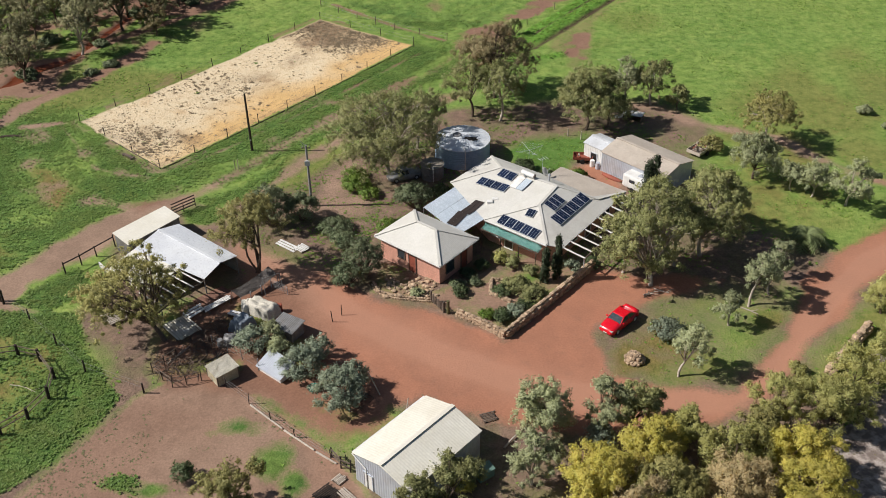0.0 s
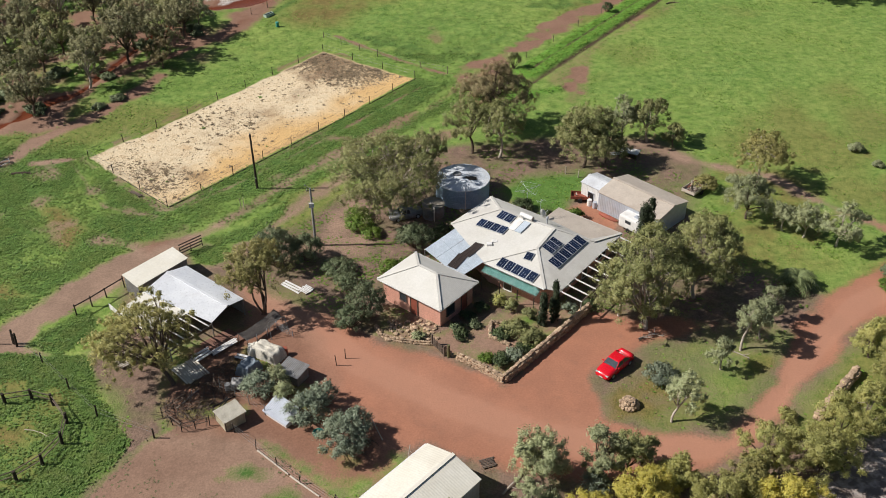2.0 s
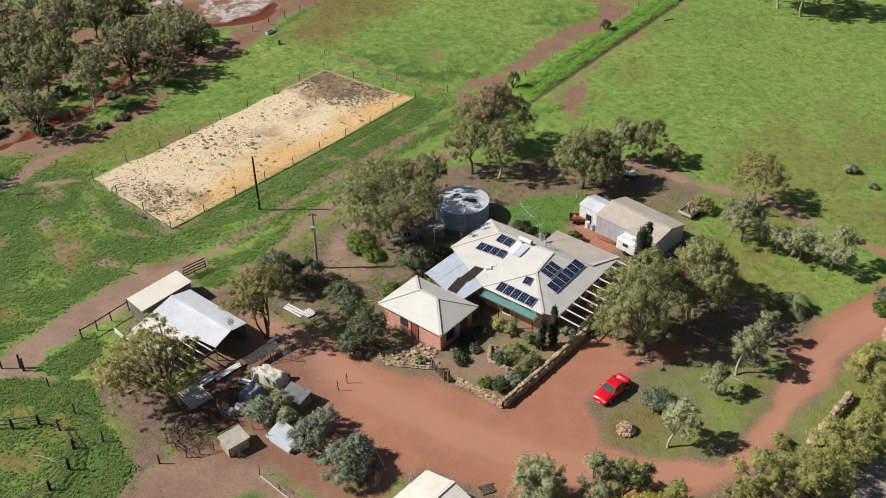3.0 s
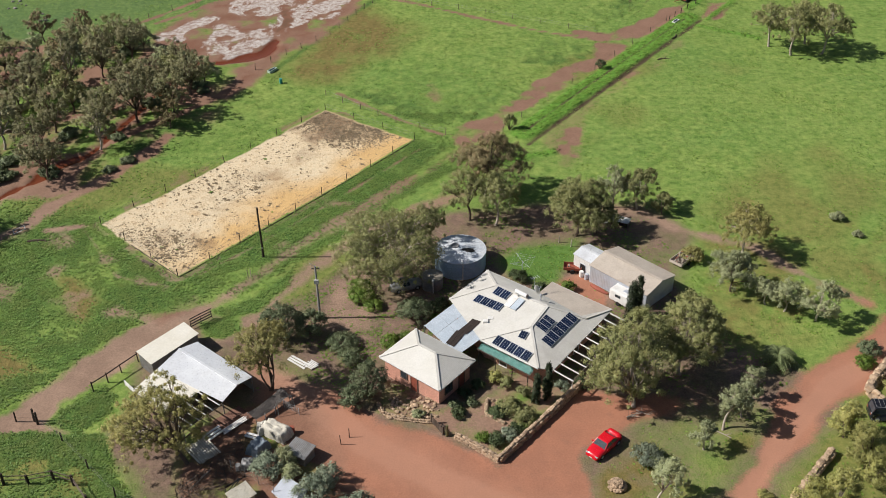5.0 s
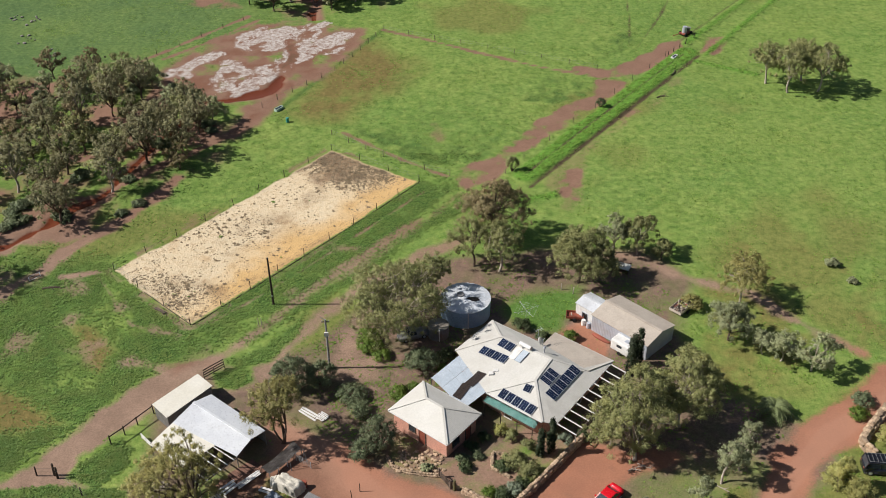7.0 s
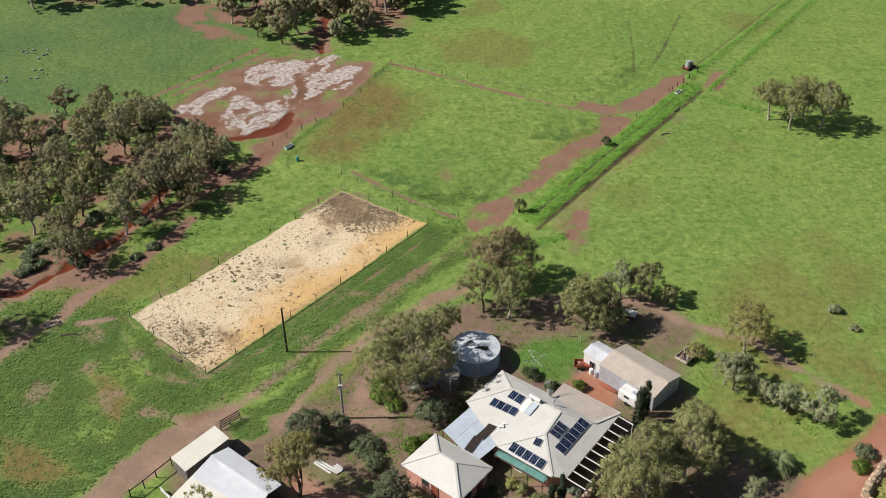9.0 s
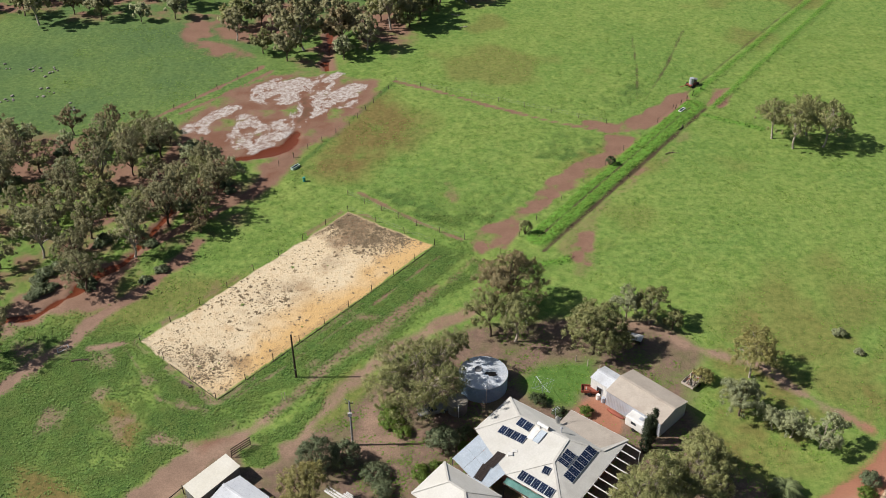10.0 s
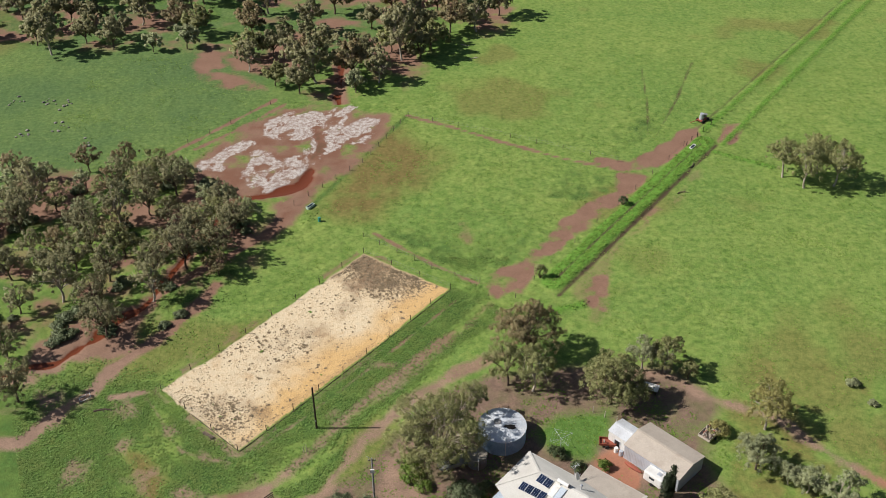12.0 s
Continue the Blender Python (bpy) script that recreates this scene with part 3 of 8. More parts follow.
    dry = np.maximum(dry, paddle * np.clip(0.5 + 1.6 * n1 + 1.4 * n2, 0, 0.85))
    lush = lush * (1 - paddle * np.clip(0.75 + 1.6 * n1 + 1.5 * n2, 0, 0.95))
    dry = np.maximum(dry, np.clip(1.5 * island, 0, 1) * np.clip(0.85 + 1.8 * n1, 0, 1))
    dry = np.maximum(dry, soft(inside(x, y, [(26, 84), (60, 94), (66, 122), (44, 124), (32, 106)]) + 4 * n1, 4.0) * np.clip(0.24 + 1.8 * n1 + 1.6 * n2, 0, 0.75))
    dry = np.maximum(dry, 0.75 * verge)
    mud_and_shade = soft(inside(x, y, SALT_RED) + 3 * n1, 3.0) * np.clip(0.75 + 2 * n2, 0, 1)
    mud_and_shade = np.maximum(mud_and_shade, 0.6 * soft(y - 122, 8))
    mud_and_shade = np.maximum(mud_and_shade, 0.35 * fore * np.clip(0.8 + 2 * n1, 0, 1))
    # junk ground: brown litter, with the trees' shade put into the colour
    mud_and_shade = np.maximum(mud_and_shade, 0.8 * soft(inside(x, y, JUNK) + 2 * n2, 1.5))
    mud_and_shade = np.maximum(mud_and_shade, 0.7 * soft(inside(x, y, [(-39.6, 96.2), (-36, 97.4), (-32.5, 95.2), (-35.8, 93)]) + 2.5 * n2, 1.0))
    yard = yard * (1 - 0.75 * soft(inside(x, y, JUNK) + 2 * n2, 1.5))
    scrap = soft(inside(x, y, JUNK) + 1.5 * n2, 1.0)
    bare, litter = np.maximum(bare, scrap * np.clip(0.8 + 1.6 * n2, 0, 1)), litter * (1 - 0.8 * scrap)
    plot = soft(inside(x, y, GARDEN) + 1.2 * n2, 0.8)
    bare, litter, yard = np.maximum(bare, 0.85 * plot * np.clip(0.9 + 1.5 * n2, 0, 1)), litter * (1 - 0.7 * plot), yard * (1 - plot)
    mud_and_shade = np.maximum(mud_and_shade, 0.3 * plot)
    ash = soft(inside(x, y, DAM) + 1.5 * n2, 1.2)
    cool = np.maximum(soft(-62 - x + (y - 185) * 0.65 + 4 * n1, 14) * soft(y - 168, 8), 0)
    return dict(bare=bare, litter=np.clip(litter, 0, 1), sand=sand, ochre=np.clip(ochre, 0, 1), salt=salt, strip=strip, creek=creek, lush=np.clip(lush * (1 - strip), 0, 1), dry=np.clip(dry, 0, 1), ash=ash, rut=rut, lawn=np.maximum(lawn, strip * 0.6), chaff=litter_sand * sand, cool=cool, yard=yard, worn=worn, mud_and_shade=mud_and_shade)


def ground_material():
    m = bpy.data.materials.new("paddock_ground")
    m.use_nodes = True
    nt = m.node_tree
    bsdf = nt.nodes["Principled BSDF"]
    co = nt.nodes.new("ShaderNodeTexCoord").outputs["Object"]
    n30, n4, n1, n02 = (noise_of(nt, co, s, 6.0, 0.62) for s in (0.035, 0.25, 1.1, 5.0))

    def field(name, ragged=0.0, tight=0.22):
        a = nt.nodes.new("ShaderNodeAttribute")
        a.attribute_name = name
        v = a.outputs["Fac"]
        if not ragged:
            return v
        v = maths(nt, "ADD", v, maths(nt, "MULTIPLY", maths(nt, "SUBTRACT", maths(nt, "MULTIPLY", maths(nt, "ADD", n1, n02), 0.5), 0.5), ragged))
        return ranged(nt, v, 0.5 - tight, 0.5 + tight)

    col = blend(nt, "MIX", ranged(nt, n30, 0.38, 0.62), (0.165, 0.265, 0.062), (0.23, 0.31, 0.076))
    col = blend(nt, "MIX", ranged(nt, n4, 0.4, 0.68, 0, 0.6), col, (0.13, 0.225, 0.042))
    # grass clumps: shaded and lit sides put into the colour by noise
    tuft_shading = noise_of(nt, co, 0.62, 4.0, 0.55)
    col = blend(nt, "MIX", ranged(nt, tuft_shading, 0.52, 0.66, 0, 0.55), col, (0.1, 0.195, 0.034))
    col = blend(nt, "MIX", ranged(nt, tuft_shading, 0.34, 0.46, 0.5, 0), col, (0.27, 0.34, 0.085))
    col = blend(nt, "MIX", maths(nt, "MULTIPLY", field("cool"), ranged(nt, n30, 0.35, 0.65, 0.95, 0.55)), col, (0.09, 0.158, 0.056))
    col = blend(nt, "MIX", field("dry", 1.6, 0.5), col, (0.19, 0.15, 0.052))
    col = blend(nt, "MIX", field("lush", 1.3, 0.3), col, blend(nt, "MIX", ranged(nt, n4, 0.38, 0.62), (0.075, 0.148, 0.034), (0.125, 0.195, 0.045)))
    col = blend(nt, "MIX", field("lawn", 0.8, 0.3), col, (0.095, 0.195, 0.036))
    col = blend(nt, "MIX", field("strip", 0.9, 0.3), col, (0.13, 0.27, 0.04))
    col = blend(nt, "MULTIPLY", 1.0, col, grey(nt, ranged(nt, n1, 0.33, 0.68, 0.72, 1.22)))
    col = blend(nt, "MULTIPLY", 1.0, col, grey(nt, ranged(nt, n02, 0.3, 0.7, 0.78, 1.18)))
    earth = blend(nt, "MIX", ranged(nt, n4, 0.36, 0.64), (0.335, 0.225, 0.162), (0.255, 0.17, 0.122))
    duff = blend(nt, "MIX", ranged(nt, n1, 0.38, 0.62), (0.245, 0.163, 0.12), (0.175, 0.12, 0.09))
    duff = blend(nt, "MIX", ranged(nt, n4, 0.46, 0.66, 0, 0.6), duff, (0.15, 0.155, 0.065))
    red = blend(nt, "MIX", ranged(nt, n4, 0.35, 0.65), (0.375, 0.17, 0.105), (0.315, 0.147, 0.093))
    red = blend(nt, "MIX", ranged(nt, n1, 0.54, 0.72, 0, 0.5), red, (0.26, 0.135, 0.09))
    red = blend(nt, "MULTIPLY", 1.0, red, grey(nt, ranged(nt, n02, 0.3, 0.7, 0.88, 1.1)))
    red = blend(nt, "MIX", maths(nt, "MULTIPLY", field("worn"), 0.6), red, (0.43, 0.225, 0.15))
    duff = blend(nt, "MULTIPLY", 1.0, duff, grey(nt, ranged(nt, n02, 0.3, 0.7, 0.76, 1.2)))
    col = blend(nt, "MIX", field("litter", 1.0, 0.25), col, duff)
    earth = blend(nt, "MIX", ranged(nt, n1, 0.52, 0.7, 0, 0.55), earth, (0.2, 0.14, 0.1))
    # dark red-brown earth; round the junk it also holds tree shade
    earth = blend(nt, "MIX", field("mud_and_shade"), earth, (0.2, 0.1, 0.065))
    earth = blend(nt, "MULTIPLY", 1.0, earth, grey(nt, ranged(nt, n02, 0.3, 0.7, 0.82, 1.16)))
    col = blend(nt, "MIX", field("bare", 1.1, 0.24), col, blend(nt, "MIX", field("yard"), earth, red))
    sandy = blend(nt, "MIX", field("ochre", 1.0, 0.6), (0.72, 0.6, 0.41), (0.66, 0.42, 0.17))
    sandy = blend(nt, "MULTIPLY", 1.0, sandy, grey(nt, ranged(nt, n1, 0.3, 0.7, 0.86, 1.1)))
    sandy = blend(nt, "MIX", ranged(nt, n4, 0.56, 0.7, 0, 0.5), sandy, (0.52, 0.33, 0.16))
    sandy = blend(nt, "MIX", ranged(nt, maths(nt, "ADD", n1, maths(nt, "MULTIPLY", n02, 0.6)), 0.84, 0.98, 0, 0.5), sandy, (0.4, 0.29, 0.17))
    sandy = blend(nt, "MIX", field("chaff", 2.0, 0.55), sandy, (0.2, 0.128, 0.078))
    col = blend(nt, "MIX", field("sand", 0.6, 0.2), col, sandy)
    crust = blend(nt, "MIX", ranged(nt, maths(nt, "MULTIPLY", maths(nt, "ADD", n02, n1), 0.5), 0.42, 0.58), (0.25, 0.17, 0.135), (0.56, 0.52, 0.48))
    col = blend(nt, "MIX", field("salt", 1.8, 0.14), col, crust)
    wet = field("creek", 0.8, 0.15)
    col = blend(nt, "MIX", wet, col, (0.15, 0.042, 0.02))
    col = blend(nt, "MIX", field("rut", 1.0, 0.3), col, (0.085, 0.062, 0.036))
    col = blend(nt, "MIX", field("ash", 0.8, 0.2), col, blend(nt, "MIX", ranged(nt, n1, 0.45, 0.6), (0.2, 0.16, 0.14), (0.42, 0.36, 0.32)))
    nt.links.new(col, bsdf.inputs["Base Color"])
    nt.links.new(ranged(nt, wet, 0, 1, 0.95, 0.25), bsdf.inputs["Roughness"])
    bsdf.inputs["Specular IOR Level"].default_value = 0.15
    bump = nt.nodes.new("ShaderNodeBump")
    bump.inputs["Strength"].default_value, bump.inputs["Distance"].default_value = 0.6, 0.17
    nt.links.new(maths(nt, "MULTIPLY", maths(nt, "ADD", n02, n1), ranged(nt, maths(nt, "ADD", field("bare"), field("creek")), 0, 1, 1.0, 0.25)), bump.inputs["Height"])
    nt.links.new(bump.outputs[0], bsdf.inputs["Normal"])
    return m


def build_ground():
    rows = np.concatenate(([-900, -300, -80, 0, 25], np.arange(38, 172, 0.5), np.arange(172, 330, 1.1), [345, 380, 450, 600, 900, 1600, 3500]))
    cols = np.concatenate(([-14, -5, -2.2, -1.4], np.linspace(-1, 1, 441), [1.4, 2.2, 5, 14]))
    half = np.maximum(0.5 * np.hypot(rows, 60) + 8, 40)
    y = np.repeat(rows[:, None], len(cols), 1)
    x = cols[None, :] * half[:, None]
    near = (np.abs(x) < 170) & (y > 30) & (y < 335)
    c = cover(x, y)
    lumps = 0.11 + 0.16 * soft(y - 142, 4) * soft((y - 141.8) * 0.6 - (x - 12.5) * 0.8 - 3, 3)
    rise = np.where(near, lumps * rough_noise(x, y, 1.6, 3) * (1 - c["bare"]) * (1 - c["sand"]) + 0.28 * c["strip"] + 0.07 * c["lush"] * (0.5 + rough_noise(x, y, 1.6, 8) * 2) - 0.35 * c["creek"] - 0.12 * c["rut"] + 0.05 * rough_noise(x, y, 6, 2), 0)
    z = gz(x, y) + rise
    co = np.stack([x, y, z], -1).reshape(-1, 3).astype(np.float32)
    nr, nc = x.shape
    q = (np.arange(nr - 1)[:, None] * nc + np.arange(nc - 1)[None, :]).ravel()
    faces = np.stack([q, q + 1, q + nc + 1, q + nc], -1).astype(np.int32)
    me = bpy.data.meshes.new("ground")
    fill(me, co, faces)
    for key, v in c.items():
        a = me.attributes.new(key, "FLOAT", "POINT")
        a.data.foreach_set("value", np.where(near, v, 0 * v).astype(np.float32).ravel())
    me.polygons.foreach_set("use_smooth", np.ones(len(faces), bool))
    me.materials.append(ground_material())
    return tagged(new("ground", me), "green paddocks and bare red earth round a farmhouse", "ground", kind="structure")


def fill(me, co, faces):
    """Fills a mesh from arrays of points and of faces with equal corner counts."""
    k = faces.shape[1]
    me.vertices.add(len(co))
    me.vertices.foreach_set("co", np.asarray(co, np.float32).ravel())
    me.loops.add(faces.size)
    me.loops.foreach_set("vertex_index", faces.astype(np.int32).ravel())
    me.polygons.add(len(faces))
    me.polygons.foreach_set("loop_start", np.arange(0, faces.size, k, dtype=np.int32))
    me.polygons.foreach_set("loop_total", np.full(len(faces), k, np.int32))
    me.update(calc_edges=True)


build_ground()

# ---- building helpers ----
def part(name, bm, material, parent=None, label="", smooth=False):
    """Links a bmesh as one mesh object, under a thing or a part."""
    me = bpy.data.meshes.new(name)
    if smooth:
        for f in bm.faces:
            f.smooth = True
    bm.to_mesh(me)
    bm.free()
    me.materials.append(material)
    ob = new(name, me)
    if parent:
        ob.parent = parent
    if label:
        ob["label"] = label
    return ob


def thing(name, label, category, m=None, group="", kind=""):
    ob = new(name)
    ob.empty_display_size = 0.2
    if m:
        ob.matrix_world = m
    return tagged(ob, label, category, group, kind)


def box(bm, x0, y0, z0, x1, y1, z1, bevel=0.0):
    r = bmesh.ops.create_cube(bm, size=1)
    vs = r["verts"]
    bmesh.ops.scale(bm, vec=(x1 - x0, y1 - y0, z1 - z0), verts=vs)
    bmesh.ops.translate(bm, vec=((x0 + x1) / 2, (y0 + y1) / 2, (z0 + z1) / 2), verts=vs)
    if bevel:
        es = list({e for v in vs for e in v.link_edges})
        bmesh.ops.bevel(bm, geom=es, offset=bevel, segments=2, affect="EDGES", profile=0.5)
    return bm


def boxes(*args):
    bm = bmesh.new()
    for a in args:
        box(bm, *a)
    return bm


def tube(bm, a, b, r0, r1=None, sides=8, caps=True):
    a, b = Vector(a), Vector(b)
    d = b - a
    r = bmesh.ops.create_cone(bm, cap_ends=caps, segments=sides, radius1=r0, radius2=r0 if r1 is None else r1, depth=d.length)
    bmesh.ops.transform(bm, matrix=Matrix.Translation((a + b) / 2) @ d.to_track_quat("Z", "Y").to_matrix().to_4x4(), verts=r["verts"])
    return bm


def tubes(*args, sides=8):
    bm = bmesh.new()
    for a in args:
        tube(bm, *a, sides=sides)
    return bm


def beam(bm, a, b, w, h):
    """A square timber from a to b."""
    a, b = Vector(a), Vector(b)
    d = b - a
    r = bmesh.ops.create_cube(bm, size=1)
    side = d.cross(Vector((0, 0, 1)))
    if side.length < 1e-4:
        side = Vector((1, 0, 0))
    side.normalize()
    up = side.cross(d).normalized()
    rot = Matrix((side, up, d.normalized())).transposed().to_4x4()
    bmesh.ops.transform(bm, matrix=Matrix.Translation((a + b) / 2) @ rot @ Matrix.Diagonal((w, h, d.length, 1)), verts=r["verts"])
    return bm


def beams(*args):
    bm = bmesh.new()
    for a in args:
        beam(bm, *a)
    return bm


def prism(outline, z0, z1, floor=True):
    """Upright walls on an outline, closed above and below."""
    bm = bmesh.new()
    lo = [bm.verts.new((x, y, z0)) for x, y in outline]
    hi = [bm.verts.new((x, y, z1)) for x, y in outline]
    n = len(outline)
    for i in range(n):
        bm.faces.new((lo[i], lo[(i + 1) % n], hi[(i + 1) % n], hi[i]))
    bm.faces.new(hi)
    bm.faces.new(lo[::-1])
    bmesh.ops.recalc_face_normals(bm, faces=bm.faces)
    return bm


def slab(bm, pts, thick):
    """A sheet of the given thickness below the outline's points."""
    n = len(pts)
    hi = [bm.verts.new(p) for p in pts]
    lo = [bm.verts.new(Vector(p) - Vector((0, 0, thick))) for p in pts]
    fs = [bm.faces.new(hi), bm.faces.new(lo[::-1])]
    for i in range(n):
        fs.append(bm.faces.new((lo[i], lo[(i + 1) % n], hi[(i + 1) % n], hi[i])))
    bmesh.ops.recalc_face_normals(bm, faces=fs)


def corrugated(bm, pts, fall, pitch=0.2, deep=0.03, thick=0.05):
    """A roof sheet with ribs that run down the fall (a level direction), over a thin slab; outline convex."""
    pts = [Vector(p) for p in pts]
    slab(bm, pts, thick)
    fall = Vector((fall[0], fall[1], 0)).normalized()
    across = Vector((-fall.y, fall.x, 0))
    n = (pts[1] - pts[0]).cross(pts[2] - pts[0])
    o = pts[0]
    height = lambda x, y: o.z - (n.x * (x - o.x) + n.y * (y - o.y)) / n.z
    flat = [(p.dot(across), p.dot(fall)) for p in pts]
    lo, hi = min(u for u, v in flat), max(u for u, v in flat)
    us = [lo + 1e-4]
    k = math.ceil(lo / (pitch / 2))
    while k * pitch / 2 < hi - 1e-3:
        if k * pitch / 2 > lo + 1e-3:
            us.append(k * pitch / 2)
        k += 1
    us.append(hi - 1e-4)
    before = None
    for u in us:
        cut = []
        for (u0, v0), (u1, v1) in zip(flat, flat[1:] + flat[:1]):
            if (u0 - u) * (u1 - u) < 0:
                cut.append(v0 + (v1 - v0) * (u - u0) / (u1 - u0))
        if len(cut) < 2:
            continue
        up = deep if round(u / (pitch / 2)) % 2 == 0 else 0.004
        ends = []
        for v in (min(cut), max(cut)):
            p = across * u + fall * v
            ends.append(bm.verts.new((p.x, p.y, height(p.x, p.y) + up)))
        if before:
            f = bm.faces.new((before[0], before[1], ends[1], ends[0]))
            f.normal_update()
            if f.normal.z < 0:
                f.normal_flip()
        before = ends


def ribbed_wall(bm, a, b, z0, z1a, z1b=None, pitch=0.25, deep=0.03, out=None):
    """A wall sheet with upright ribs from a to b in plan; the top may slope."""
    z1b = z1a if z1b is None else z1b
    a, b = Vector((*a, 0)), Vector((*b, 0))
    d = b - a
    nrm = Vector((d.y, -d.x, 0)).normalized()
    k = max(2, int(d.length / pitch) * 2)
    before = None
    for i in range(k + 1):
        s = i / k
        p = a + d * s + nrm * (deep if i % 2 else 0)
        top = z1a + (z1b - z1a) * s
        e = (bm.verts.new((p.x, p.y, z0)), bm.verts.new((p.x, p.y, top)))
        if before:
            bm.faces.new((before[0], e[0], e[1], before[1]))
        before = e


def rect(cx, cy, angle, lx, ly):
    """The four corners of a rectangle in plan, anticlockwise."""
    c, s = math.cos(radians(angle)), math.sin(radians(angle))
    return [(cx + c * u * lx / 2 - s * v * ly / 2, cy + s * u * lx / 2 + c * v * ly / 2) for u, v in ((-1, -1), (1, -1), (1, 1), (-1, 1))]


def opening(parent, name, a, b, s, width, z0, z1, mat_pane, mat_frame, label=""):
    """A window or door set in the wall from a to b (outer face to the right of a to b), at the share s of its length."""
    a, b = Vector((*a, 0)), Vector((*b, 0))
    d = (b - a).normalized()
    nrm = Vector((d.y, -d.x, 0))
    c = a + (b - a) * s
    m = Matrix((d, -nrm, Vector((0, 0, 1)))).transposed().to_4x4()
    m.translation = c
    w = width / 2
    ob = part(name, boxes((-w, -0.05, z0, w, 0.06, z1)), mat_pane, parent, label)
    ob.matrix_local = m
    fr = part("frame", boxes((-w - 0.07, -0.09, z0 - 0.07, -w, 0.06, z1 + 0.07), (w, -0.09, z0 - 0.07, w + 0.07, 0.06, z1 + 0.07), (-w, -0.09, z1, w, 0.06, z1 + 0.07), (-w - 0.1, -0.13, z0 - 0.09, w + 0.1, 0.05, z0)), mat_frame, ob)
    return ob


# ---- the farmhouse ----
HL, AE, BM, C1, C2 = (0, 93.2, 2.5), (4.9, 98.9, 2.7), (11.1, 94.0, 2.8), (12.9, 96.6, 2.5), (19.7, 91.3, 2.3)
VF, FR, WE = (11.5, 80.5, 2.2), (9.9, 80.5, 2.5), (3.6, 85.6, 2.4)
RL, RR, AB, HC = (5.8, 94.3, 3.8), (11.7, 89.7, 4.07), (9.5, 86.1, 3.9), (16.2, 89.0, 2.78)
NW, NE, SE, SW = (-0.76, 0.65), (0.65, 0.76), (0.76, -0.65), (-0.65, -0.76)


def farmhouse():
    house = thing("farmhouse", "rambling single-storey farmhouse with cream corrugated roofs", "house")
    outline = [(0.7, 92.9), (4.9, 98.1), (10.9, 93.3), (12.9, 95.8), (18.7, 91.1), (11.2, 81.8), (9.6, 81.5), (4.2, 85.7)]
    wall = part("wall", prism(outline, -1.1, 2.2), BRICK, house, "salmon rendered wall")
    for name, faces, fall, material in (
        ("hip_roof", [(HL, RL, AE)], NW, ROOF_CREAM),
        ("back_roof", [(AE, RL, RR), (AE, RR, BM)], NE, ROOF_CREAM),
        ("front_roof", [(HL, WE, RR), (HL, RR, RL)], SW, ROOF_CREAM),
        ("valley_roof", [(WE, AB, RR)], NW, ROOF_CREAM),
        ("south_roof", [(WE, FR, AB)], SW, ROOF_CREAM),
        ("east_roof", [(FR, VF, AB), (VF, C2, AB), (C2, HC, AB), (HC, RR, AB)], SE, ROOF_CREAM),
        ("corner_roof", [(RR, HC, BM)], NE, ROOF_CREAM),
        ("wing_roof", [(BM, HC, C2), (BM, C2, C1)], NE, ROOF_TAN)):
        bm = bmesh.new()
        for f in faces:
            corrugated(bm, f, fall, 0.2, 0.011)
        part(name, bm, material, house)
    caps = [(HL, RL), (AE, RL), (RL, RR), (RR, AB), (AB, FR), (RR, HC), (HC, C2), (WE, AB)]
    for a, b in caps:
        up = Vector((0, 0, 0.035))
        part("ridge_cap", beams((Vector(a) + up, Vector(b) + up, 0.3, 0.05)), ROOF_CREAM, house)
    for a, b in ((HL, AE), (AE, BM), (C1, C2), (C2, VF), (WE, FR)):
        part("gutter", beams((Vector(a) - Vector((0, 0, 0.08)), Vector(b) - Vector((0, 0, 0.08)), 0.13, 0.13)), WHITE_PAINT, house)
    # lean-to of pale plastic sheets between the two wings, with strips of brown mesh
    P, Q, R, S = (0.5, 92.3, 2.46), (3.7, 85.75, 2.38), (0.9, 83.0, 2.2), (-3.0, 88.4, 2.2)
    at = lambda u, v: tuple((1 - u) * ((1 - v) * P[i] + v * Q[i]) + u * ((1 - v) * S[i] + v * R[i]) for i in range(3))
    for j in range(3):
        for i in range(2):
            bm = bmesh.new()
            corrugated(bm, [at(i / 2, j / 3), at(i / 2 + 0.495, j / 3), at(i / 2 + 0.495, j / 3 + 0.328), at(i / 2, j / 3 + 0.328)][::-1], SW, 0.16, 0.012, 0.03)
            part("plastic_sheet", bm, POLYCARB, house, "pale blue-grey plastic roofing sheet")
    for u, v in ((-3.0, 88.4), (0.9, 83.0), (-1.1, 85.7)):
        part("post", boxes((u - 0.06, v - 0.06, -1.1, u + 0.06, v + 0.06, 2.18)), WHITE_PAINT, house)
    # windows and doors under the eaves
    n = len(outline)
    for i, s, w, z0, z1, nm in ((0, 0.5, 1.5, 0.6, 1.8, "window"), (6, 0.3, 1.4, 0.6, 1.8, "window"), (6, 0.62, 0.95, -0.3, 1.75, "door"), (6, 0.85, 1.1, 0.6, 1.8, "window"), (4, 0.2, 1.6, 0.5, 1.8, "window"), (4, 0.5, 0.95, -0.3, 1.75, "door"), (4, 0.75, 1.6, 0.5, 1.8, "window"), (3, 0.3, 1.4, 0.6, 1.8, "window"), (3, 0.7, 1.4, 0.6, 1.8, "window"), (1, 0.4, 1.2, 0.6, 1.8, "window")):
        a, b = outline[i], outline[(i + 1) % n]
        opening(house, nm, b, a, 1 - s, w, z0, z1, GLASS if nm == "window" else TIMBER, WHITE_PAINT)
    # open veranda rafters on the long east side
    out = Vector((0.78, -0.62, 0))
